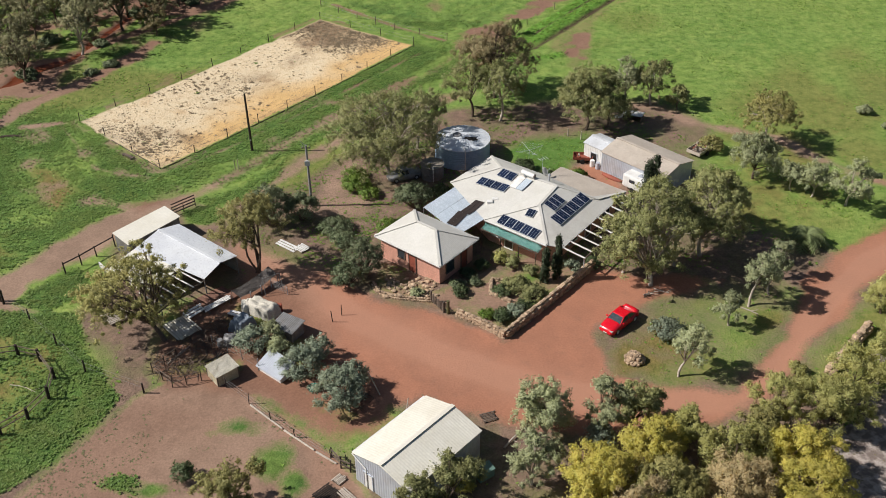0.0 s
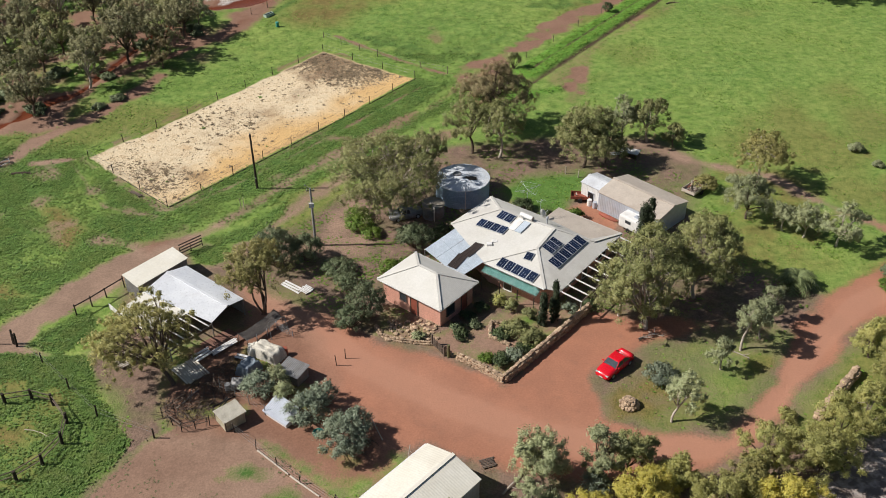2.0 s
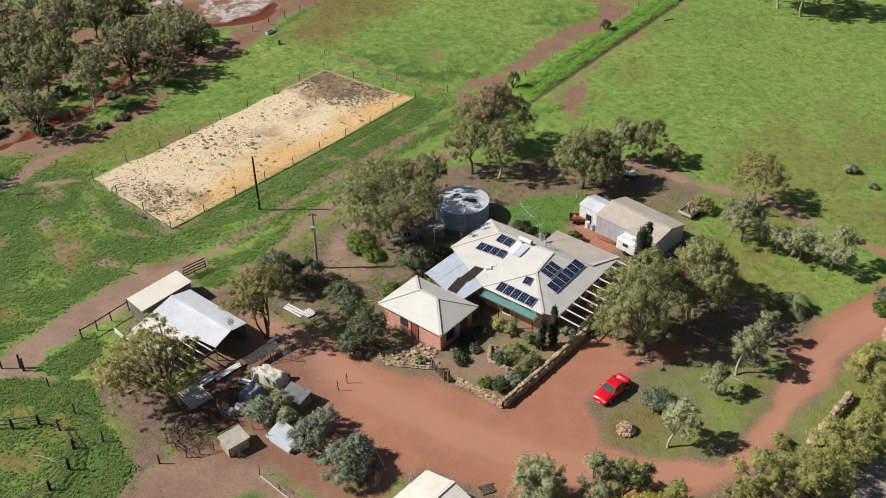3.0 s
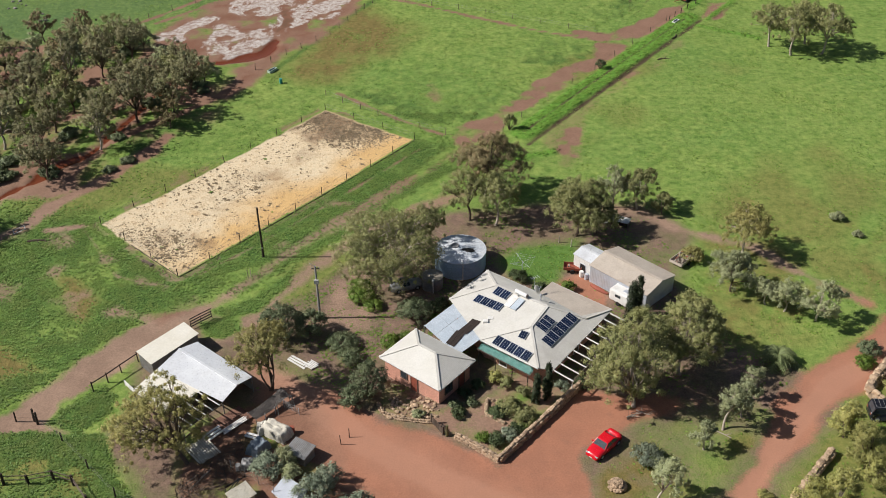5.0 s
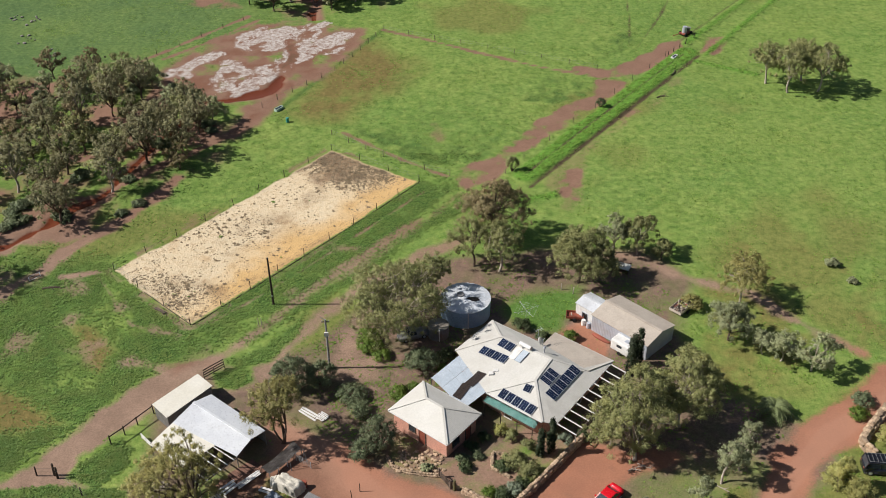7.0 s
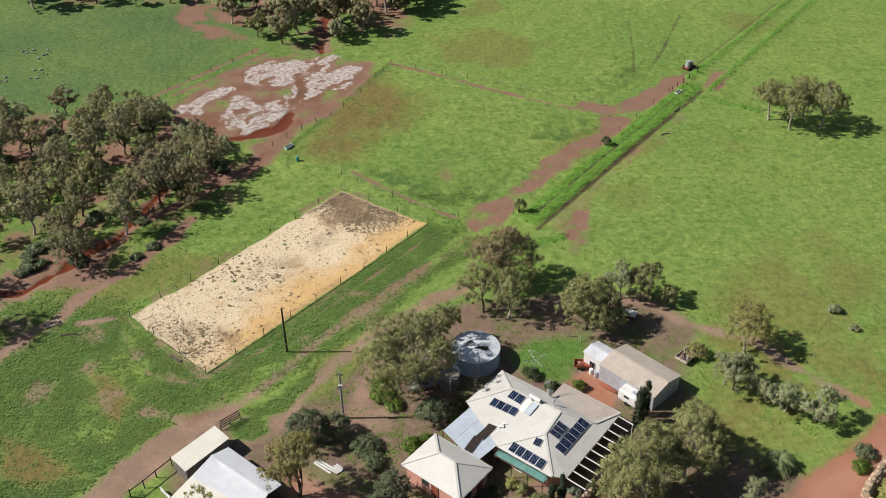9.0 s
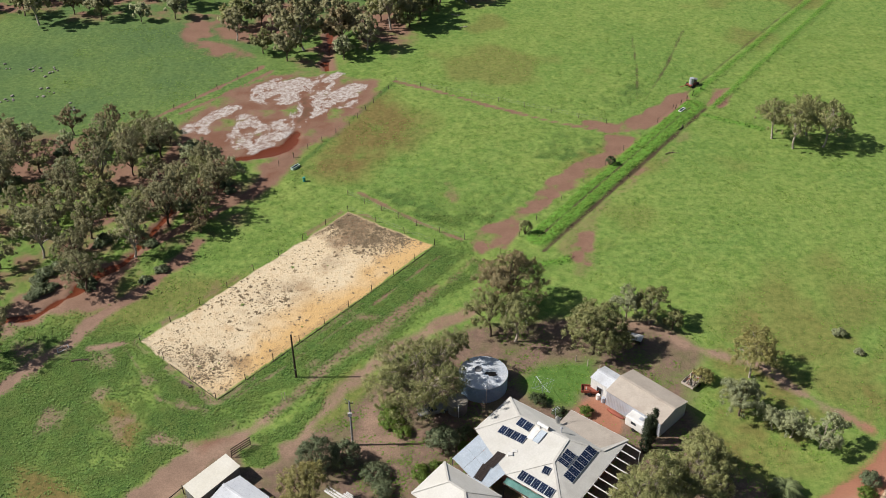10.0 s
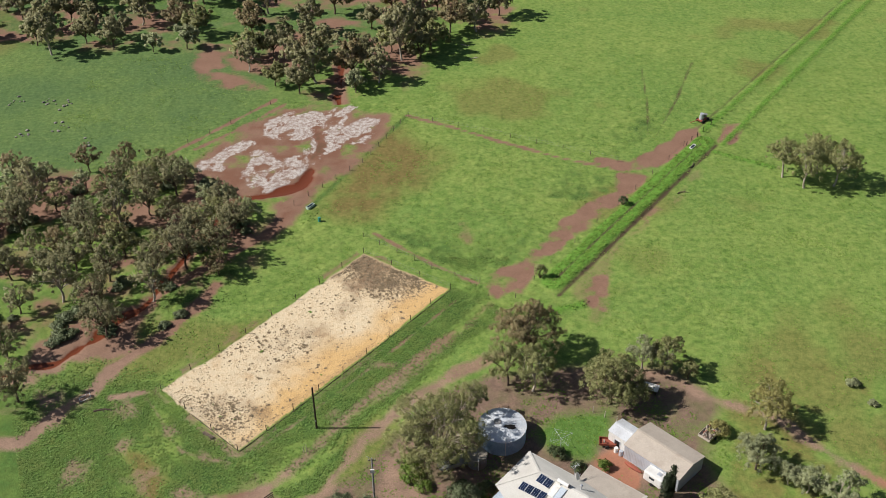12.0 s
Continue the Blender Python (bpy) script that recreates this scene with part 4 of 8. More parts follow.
    for i in range(10):
        p = Vector(VF).lerp(Vector(C2), (i + 0.15) / 9.6)
        reach = 2.7 if i < 7 else 2.2
        part("rafter", beams((p + Vector((0, 0, -0.12)), p + out * reach + Vector((0, 0, -0.3)), 0.09, 0.14)), WHITE_PAINT, house, "white painted veranda rafter")
        if i % 3 == 0:
            q = p + out * (reach - 0.1)
            part("post", beams(((q.x, q.y, -1.1), (q.x, q.y, 1.85), 0.1, 0.1)), WHITE_PAINT, house)
    a, b = Vector(VF) + out * 2.6, Vector(VF).lerp(Vector(C2), 0.68) + out * 2.6
    part("veranda_beam", beams((a - Vector((0, 0, 0.38)), b - Vector((0, 0, 0.38)), 0.1, 0.14)), TIMBER, house)
    return house


def roof_at(x, y):
    for f in ((HL, RL, RR), (HL, RR, WE), (WE, RR, AB), (WE, AB, FR), (AB, FR, VF), (AB, VF, C2), (AB, C2, HC), (AB, HC, RR), (AE, RL, RR), (AE, RR, BM), (HL, AE, RL)):
        a, b, c = (Vector(p) for p in f)
        m = Matrix(((b.x - a.x, c.x - a.x), (b.y - a.y, c.y - a.y)))
        s, t = m.inverted() @ Vector((x - a.x, y - a.y))
        if s > -0.05 and t > -0.05 and s + t < 1.05:
            return a.z + s * (b.z - a.z) + t * (c.z - a.z)
    return 3.0


def roof_plane(x, y):
    """Height and upward normal of the roof at a point."""
    k = 0.02
    z = roof_at(x, y)
    n = Vector((roof_at(x - k, y) - roof_at(x + k, y), roof_at(x, y - k) - roof_at(x, y + k), 2 * k)).normalized()
    return z, n


def solar_array(c, n, house):
    """n panels side by side on the roof; c: three corners in plan, c[0] to c[1] up the panel, c[1] to c[2] along the row."""
    o, u, v = Vector(c[0]), Vector(c[1]) - Vector(c[0]), Vector(c[2]) - Vector(c[1])
    m = o + (u + v) / 2
    zm, nz = roof_plane(m.x, m.y)
    lift = lambda p: Vector((p.x, p.y, zm - (nz.x * (p.x - m.x) + nz.y * (p.y - m.y)) / nz.z + 0.13))
    a, b = lift(o + u * 0.5), lift(o + u * 0.5 + v)
    ey = (b - a).normalized()
    ex = ey.cross(nz).normalized()
    lx = abs((lift(o + u) - lift(o)).dot(ex)) / 2
    ly = (b - a).length / n / 2 * 0.97
    t = 0.035
    for i in range(n):
        mw = Matrix((ex, ey, nz)).transposed().to_4x4()
        mw.translation = a.lerp(b, (i + 0.5) / n)
        ob = part("solar_panel", boxes((-lx + t, -ly + t, -0.02, lx - t, ly - t, 0.018)), CELL, house, "dark blue solar panel in an aluminium frame")
        ob.matrix_local = mw
        part("frame", boxes((-lx, -ly, -0.03, -lx + t, ly, 0.03), (lx - t, -ly, -0.03, lx, ly, 0.03), (-lx + t, -ly, -0.03, lx - t, -ly + t, 0.03), (-lx + t, ly - t, -0.03, lx - t, ly, 0.03)), ALU, ob)
        part("mounting_rail", boxes((-lx * 0.6, -ly, -0.14, -lx * 0.6 + 0.05, ly, -0.03), (lx * 0.6, -ly, -0.14, lx * 0.6 + 0.05, ly, -0.03)), ALU, ob)
        part("cell_grid", boxes(*[(-lx + t, -ly + t + k * (2 * ly - 2 * t) / 3 - 0.006, 0.018, lx - t, -ly + t + k * (2 * ly - 2 * t) / 3 + 0.006, 0.021) for k in (1, 2)]), ALU, ob)


def hip_annex():
    ob = thing("annex", "square brick annex with a cream hip roof", "house")
    cx, cy, ang = -2.55, 82.45, 141.0
    e = rect(cx, cy, ang, 8.9, 6.4)
    w = rect(cx, cy, ang, 8.0, 5.5)
    c, s = math.cos(radians(ang)), math.sin(radians(ang))
    r1, r2 = (cx + c * 1.25, cy + s * 1.25, 3.75), (cx - c * 1.25, cy - s * 1.25, 3.75)
    z = 2.3
    E = [(x, y, z) for x, y in e]
    part("wall", prism(w, -1.1, 2.15), BRICK, ob, "salmon brick wall")
    u = Vector((c, s))
    v = Vector((-s, c))
    for name, faces, fall in (("roof_slope", [(E[0], E[1], r1), (E[0], r1, r2)], v), ("roof_slope", [(E[2], E[3], r2), (E[2], r2, r1)], v), ("hip_slope", [(E[1], E[2], r1)], u), ("hip_slope", [(E[3], E[0], r2)], u)):
        bm = bmesh.new()
        for f in faces:
            corrugated(bm, f, fall, 0.2, 0.011)
        part(name, bm, ROOF_CREAM, ob)
    for a, b in ((r1, r2), (E[0], r2), (E[3], r2), (E[1], r1), (E[2], r1)):
        part("ridge_cap", beams((Vector(a) + Vector((0, 0, 0.035)), Vector(b) + Vector((0, 0, 0.035)), 0.28, 0.05)), ROOF_CREAM, ob)
    for i in range(4):
        a, b = Vector(E[i]), Vector(E[(i + 1) % 4])
        part("gutter", beams((a - Vector((0, 0, 0.09)), b - Vector((0, 0, 0.09)), 0.13, 0.13)), WHITE_PAINT, ob)
    for i, sh, wd, z0, z1, nm in ((2, 0.36, 0.85, 0.7, 1.6, "window"), (2, 0.55, 0.9, -0.45, 1.6, "door"), (1, 0.5, 1.0, 0.7, 1.6, "window"), (3, 0.3, 1.2, 0.4, 1.6, "window"), (3, 0.72, 0.9, -0.45, 1.6, "door"), (0, 0.5, 1.2, 0.4, 1.6, "window")):
        a, b = w[i], w[(i + 1) % 4]
        opening(ob, nm, a, b, sh, wd, z0, z1, GLASS if nm == "window" else RUST, TIMBER)


HOUSE = farmhouse()
hip_annex()


# ---- sheds ----
def gable_shed(name, label, corners, eave, ridge, ground, roof, walls, pitch=0.2, door=None, category="shed"):
    """corners in plan, anticlockwise; the ridge runs along the sides 0-1 and 2-3."""
    ob = thing(name, label, category)
    p = [Vector((*c, 0)) for c in corners]
    m0, m1 = (p[1] + p[2]) / 2, (p[3] + p[0]) / 2
    up = lambda v, z: (v.x, v.y, z)
    across = (p[2] - p[1]).normalized()
    along = (p[1] - p[0]).normalized()
    over = 0.12
    for k, (a, b, far) in enumerate(((0, 1, -1), (2, 3, 1))):
        A, B = p[a] + across * over * far, p[b] + across * over * far
        d = (B - A).normalized() * over
        ra, rb = (m1, m0) if k == 0 else (m0, m1)
        bm = bmesh.new()
        pts = [up(A - d, eave - 0.03), up(B + d, eave - 0.03), up(rb + d, ridge), up(ra - d, ridge)]
        corrugated(bm, [pts[0], pts[1], pts[2]], across, pitch, 0.014)
        corrugated(bm, [pts[0], pts[2], pts[3]], across, pitch, 0.014)
        part("roof_slope", bm, roof, ob)
    part("ridge_cap", beams((up(m0 + along * over, ridge + 0.05), up(m1 - along * over, ridge + 0.05), 0.34, 0.05)), roof, ob)
    for i in range(4):
        a, b = p[i], p[(i + 1) % 4]
        bm = bmesh.new()
        if i % 2 == 0:
            ribbed_wall(bm, (a.x, a.y), (b.x, b.y), ground, eave - 0.04)
            box_wall(bm, a, b, ground, eave - 0.06)
        else:
            mid = (a + b) / 2
            ribbed_wall(bm, (a.x, a.y), (mid.x, mid.y), ground, eave - 0.04, ridge - 0.06)
            ribbed_wall(bm, (mid.x, mid.y), (b.x, b.y), ground, ridge - 0.06, eave - 0.04)
            box_wall(bm, a, b, ground, eave - 0.06)
        part("wall", bm, walls, ob)
    if door:
        side, s, w, h, material = door
        a, b = corners[side], corners[(side + 1) % 4]
        opening(ob, "door", a, b, s, w, ground, ground + h, material, GALV)
    return ob


def box_wall(bm, a, b, z0, z1, t=0.05):
    d = (b - a).normalized()
    n = Vector((-d.y, d.x, 0)) * t
    slab(bm, [(*(a + d * 0.03).xy, z1), (*(b - d * 0.03).xy, z1), (*(b - d * 0.03 + n).xy, z1), (*(a + d * 0.03 + n).xy, z1)], z1 - z0)


gable_shed("front_shed", "large pale grey corrugated iron shed with a cream roof", rect(-2.68, 52.85, 48.5, 8.3, 5.9), 2.9, 3.7, -0.5, ROOF_YELLOW, GALV, 0.24, (3, 0.25, 0.9, 2.0, WHITE_PAINT))
FRONT = rect(-2.68, 52.85, 48.5, 8.3, 5.9)


def shed_pipe():
    ob = thing("downpipe", "white downpipe and gutter on the front shed", "pipe")
    a, b = Vector((*FRONT[3], 2.78)), Vector((*FRONT[2], 2.78))
    out = (Vector((*FRONT[3], 0)) - Vector((*FRONT[0], 0))).normalized()
    back = (Vector((*FRONT[0], 0)) - Vector((*FRONT[1], 0))).normalized()
    part("gutter", beams((a + out * 0.2, b + out * 0.2, 0.13, 0.12)), WHITE_PAINT, ob)
    p = a + out * 0.2 + back * 0.1
    q = a - out * 1.35 + back * 0.1 - Vector((0, 0, 0.75))
    part("pipe", tubes((p, q, 0.05), (q, (q.x, q.y, -0.4), 0.05)), WHITE_PAINT, ob)


shed_pipe()
gable_shed("back_shed", "grey corrugated iron shed with a weathered tan roof", rect(23.5, 99.4, -46, 8.9, 5.9), 2.3, 3.0, -0.7, ROOF_TAN, GALV, 0.24)
gable_shed("small_shed", "small white iron shed with an open doorway", rect(18.7, 103.7, -46, 2.9, 3.1), 1.9, 2.25, -0.8, ROOF_WHITE, WHITE_PAINT, 0.24, (0, 0.55, 0.85, 1.75, DARK))

for corners, count in (
    (((2.88, 92.12), (3.53, 93.25), (6.59, 90.87)), 4),
    (((5.24, 92.91), (5.97, 93.95), (7.55, 92.55)), 2),
    (((7.73, 84.99), (8.48, 85.71), (9.29, 85.19)), 1),
    (((4.93, 84.66), (5.56, 85.75), (9.39, 82.5)), 5),
    (((11.1, 85.5), (9.95, 86.27), (11.38, 88.27)), 3),
    (((11.6, 83.6), (10.46, 84.31), (14.25, 89.35)), 6)):
    solar_array(corners, count, HOUSE)

# ---- trees and shrubs ----
def limb(verts, faces, a, b, r0, r1, sides=6, sag=0.0, rng=random, pieces=3):
    """A bent, tapered limb, added to lists of points and faces."""
    a, b = Vector(a), Vector(b)
    d = b - a
    wob = Vector((rng.uniform(-1, 1), rng.uniform(-1, 1), rng.uniform(-0.4, 0.4))) * d.length * 0.1
    x = d.cross(Vector((0.3, 0.2, 1)))
    if x.length < 1e-4:
        x = Vector((1, 0, 0))
    x.normalize()
    y = d.cross(x).normalized()
    rings = []
    for i in range(pieces + 1):
        s = i / pieces
        c = a + d * s + (wob + Vector((0, 0, sag))) * math.sin(math.pi * s)
        r = r0 + (r1 - r0) * s
        rings.append(len(verts))
        for k in range(sides):
            t = 2 * math.pi * k / sides
            verts.append(c + x * math.cos(t) * r + y * math.sin(t) * r)
    for p, q in zip(rings, rings[1:]):
        for k in range(sides):
            faces.append((p + k, p + (k + 1) % sides, q + (k + 1) % sides, q + k))
    return [a + d * s + (wob + Vector((0, 0, sag))) * math.sin(math.pi * s) for s in (0.45, 0.7, 0.9)]


def leaves(centres, radii, count, size, rng, droop=0.35, slim=0.45):
    """Pointed leaves scattered in soft ellipsoids; arrays of points and faces."""
    n = len(centres) * count
    c = np.repeat(np.asarray(centres, float), count, 0)
    r = np.repeat(np.asarray(radii, float), count, 0)
    d = rng.normal(size=(n, 3))
    d /= np.linalg.norm(d, axis=1)[:, None]
    c = c + d * r * (rng.rand(n, 1) ** 0.55) * np.where(rng.rand(n, 1) < 0.3, 1.55, 1.0)
    ax = rng.normal(size=(n, 3))
    ax[:, 2] -= droop
    ax /= np.linalg.norm(ax, axis=1)[:, None]
    side = np.cross(ax, rng.normal(size=(n, 3)) * (1, 1, 0.6) + d * 0.3)
    side /= np.linalg.norm(side, axis=1)[:, None] + 1e-9
    s = size * (0.6 + 0.8 * rng.rand(n, 1))
    mid = np.mean(np.asarray(centres, float), 0) - (0, 0, 0.6)
    far = c - mid
    far /= np.linalg.norm(far, axis=1)[:, None] + 1e-9
    out = d * 0.56 + far * 0.36 + (-0.1, -0.12, 0.44) + rng.normal(size=(n, 3)) * 0.3
    out /= np.linalg.norm(out, axis=1)[:, None]
    side = np.where((np.cross(ax, side) * out).sum(1)[:, None] > 0, -side, side)
    co = np.stack([c - ax * s * 0.5 - side * s * slim * 0.5, c - ax * s * 0.5 + side * s * slim * 0.5, c + ax * s * 0.6], 1).reshape(-1, 3)
    return co, np.arange(3 * n).reshape(-1, 3), np.repeat(out, 3, 0)


def crown_of(name, co, faces, turned, material, parent):
    """The leaves as one mesh, shaded as the soft clumps that they make up."""
    me = bpy.data.meshes.new(name)
    fill(me, co, faces)
    me.polygons.foreach_set("use_smooth", np.ones(len(faces), bool))
    me.normals_split_custom_set_from_vertices(turned.tolist())
    me.materials.append(material)
    ob = new(name, me)
    ob.parent = parent
    return ob


def tree(name, label, x, y, h, r, leaf, bark=None, seed=1, low=0.35, lobes=5, lean=(0.0, 0.0), thick=None, leaf_size=0.18, dense=1.0, stems=1, flat=0.62, category="tree", group="", clump=0.86, per=104):
    """A gum tree: leaning trunk, limbs to several leafy lobes, and twigs to each clump. lean: metres of the crown's middle off the base."""
    rr, rng = random.Random(seed), np.random.RandomState(seed)
    ob = thing(name, label, category, pose(x, y, gzf(x, y) - 0.05, 0, 0, 0), group)
    verts, faces = [], []
    lobes = int(lobes * 1.4)
    thick = thick or 0.012 * h + 0.014 * r + 0.03
    fork = h * low
    mid = Vector((lean[0], lean[1], 0))
    centres, radii = [], []
    lobe_at = []
    for i in range(lobes):
        t = 2 * math.pi * (i + rr.uniform(-0.3, 0.3)) / lobes + seed
        out = r * (0.72 if i else 0.05) * rr.uniform(0.35, 1.1)
        lobe_r = r * rr.uniform(0.22, 0.44) * (1.2 if i == 0 else 1.0)
        peak = h - lobe_r * flat
        top = peak if i == 0 else peak - (peak - fork - 0.3 * lobe_r) * rr.uniform(0.08, 0.85)
        lobe_at.append((Vector((mid.x + out * math.cos(t), mid.y + out * math.sin(t), max(top, fork + 0.2))), lobe_r))
    tops = []
    for k in range(stems):
        base = Vector((rr.uniform(-0.25, 0.25), rr.uniform(-0.25, 0.25), 0)) * (stems > 1)
        tip = Vector((mid.x * 0.4 + rr.uniform(-0.2, 0.2) + (stems > 1) * rr.uniform(-0.8, 0.8), mid.y * 0.4 + rr.uniform(-0.2, 0.2), fork))
        limb(verts, faces, base, tip, thick * 1.15 / stems ** 0.4, thick * 0.8 / stems ** 0.4, 8, rng=rr)
        tops.append(tip)
    for i, (c, lr) in enumerate(lobe_at):
        tip = tops[i % stems]
        along = limb(verts, faces, tip, c, thick * 0.55, thick * 0.2, 6, 0.1 * r, rr)
        k = max(6, int((3.9 * lr * lr + 8) * dense * 1.12 * (0.27 / max(leaf_size, 0.2)) ** 0.6))
        for j in range(k):
            d = Vector((rr.gauss(0, 1), rr.gauss(0, 1), rr.gauss(0.4, 0.75)))
            d.normalize()
            p = c + Vector((d.x * lr, d.y * lr, d.z * lr * flat)) * rr.uniform(0.4, 1.15)
            if rr.random() < 0.22:
                a, q = rr.uniform(0, 6.283), r * 0.95 * rr.random() ** 0.5
                p = Vector((mid.x + q * math.cos(a), mid.y + q * math.sin(a), fork + (h - fork) * rr.uniform(0.15, 0.9) * (1 - 0.45 * (q / r) ** 2)))
            if p.z < fork * 0.75:
                p.z = fork * 0.75 + rr.uniform(0, 0.4)
            s = clump * rr.uniform(0.4, 1.05) * min(0.78, 0.16 * lr + 0.38)
            centres.append(p)
            radii.append((s, s, s * rr.uniform(0.7, 1.35)))
            if j % 2 == 0:
                limb(verts, faces, along[rr.randrange(3)], p, thick * 0.16, thick * 0.05, 4, 0.0, rr, 2)
    me = bpy.data.meshes.new("trunk")
    me.from_pydata(verts, [], faces)
    me.polygons.foreach_set("use_smooth", np.ones(len(faces), bool))
    me.materials.append(bark or BARK)
    tr = new("trunk", me)
    tr.parent = ob
    co, fs, turned = leaves(centres, radii, int(per * dense ** 0.3), leaf_size, rng)
    crown_of("crown", co, fs, turned, leaf, ob)
    return ob


def shrub(name, label, x, y, h, r, leaf, seed=1, leaf_size=0.19, dense=1.0, category="shrub", group=""):
    """A rounded bush of clumps on short stems."""
    rr, rng = random.Random(seed), np.random.RandomState(seed)
    ob = thing(name, label, category, pose(x, y, gzf(x, y) - 0.04), group)
    verts, faces, centres, radii = [], [], [], []
    for j in range(int(12 + 11 * r * r * dense)):
        t, q = rr.uniform(0, 6.3), rr.random() ** 0.5
        z = h * (0.25 + 0.55 * (1 - q * q * 0.7) * rr.uniform(0.5, 1.1))
        s = rr.uniform(0.28, 0.5) * min(1.0, 0.45 + 0.3 * r)
        p = Vector((r * q * 0.85 * math.cos(t), r * q * 0.85 * math.sin(t), z))
        centres.append(p)
        radii.append((s, s, s * 0.8))
        if j % 2 == 0:
            limb(verts, faces, (rr.uniform(-0.1, 0.1), rr.uniform(-0.1, 0.1), 0), p, 0.05, 0.015, 4, 0.0, rr, 2)
    me = bpy.data.meshes.new("woody_base")
    me.from_pydata(verts, [], faces)
    me.materials.append(BARK)
    st = new("woody_base", me)
    st.parent = ob
    co, fs, turned = leaves(centres, radii, 80, leaf_size, rng, 0.0)
    crown_of("foliage", co, fs, turned, leaf, ob)
    return ob


def cypress(x, y, h, r, seed):
    rr, rng = random.Random(seed), np.random.RandomState(seed)
    ob = thing("pencil_cypress", "tall narrow dark green pencil cypress", "tree", pose(x, y, gzf(x, y) - 0.05), "pencil cypresses")
    verts, faces, centres, radii = [], [], [], []
    limb(verts, faces, (0, 0, 0), (0, 0, h * 0.9), 0.12, 0.03, 7, 0, rr)
    for j in range(int(h * 14)):
        s = rr.uniform(0.03, 1)
        w = r * min(1, 6 * s + 0.35) * (1 - s) ** 0.4
        t = rr.uniform(0, 6.3)
        centres.append((w * 0.7 * math.cos(t), w * 0.7 * math.sin(t), h * s * 0.97))
        radii.append((0.26 * r + 0.1, 0.26 * r + 0.1, 0.4))
    me = bpy.data.meshes.new("trunk")
    me.from_pydata(verts, [], faces)
    me.materials.append(BARK)
    tr = new("trunk", me)
    tr.parent = ob
    co, fs, turned = leaves(centres, radii, 45, 0.22, rng, -1.5)
    crown_of("foliage", co, fs, turned, LEAF_CYPRESS, ob)


def palm(x, y, h):
    rr, rng = random.Random(5), np.random.RandomState(5)
    ob = thing("palm", "low spreading date palm with arching grey-green fronds", "palm", pose(x, y, gzf(x, y) - 0.05))
    verts, faces = [], []
    limb(verts, faces, (0, 0, 0), (0, 0, h), 0.34, 0.3, 10, 0, rr)
    me = bpy.data.meshes.new("trunk")
    me.from_pydata(verts, [], faces)
    me.materials.append(BARK)
    new("trunk", me).parent = ob
    for i in range(44):
        t, up = 2 * math.pi * i * 0.382, rr.uniform(0.05, 1.15)
        n = 11
        length = rr.uniform(2.3, 3.0)
        co, fs = [], []
        spine = []
        for k in range(n + 1):
            s = k / n
            spine.append(Vector((length * s * math.cos(up * (1 - 0.3 * s)), 0, h + length * (math.sin(up) * s - 0.75 * s * s))))
        for k in range(1, n):
            a = spine[k]
            d = (spine[k + 1] - spine[k]).normalized()
            w = 0.62 * math.sin(math.pi * (0.12 + 0.85 * k / n))
            for sg in (-1, 1):
                b = len(co)
                tip = a + d * 0.28 + Vector((0, sg * w, -0.16))
                co += [a - d * 0.1, a + d * 0.11, tip]
                fs.append((b, b + 1, b + 2))
            b = len(co)
            co += [a + Vector((0, 0.02, 0.01)), a - Vector((0, 0.02, -0.01)), spine[k - 1]]
            fs.append((b, b + 1, b + 2))
        m = bpy.data.meshes.new("frond")
        m.from_pydata(co, [], fs)
        m.materials.append(LEAF_PALM)
        f = new("frond", m)
        f.parent = ob
        f.matrix_local = pose(0, 0, 0, 0, 0, math.degrees(t))


GUM = "gum tree with an open olive-green crown"
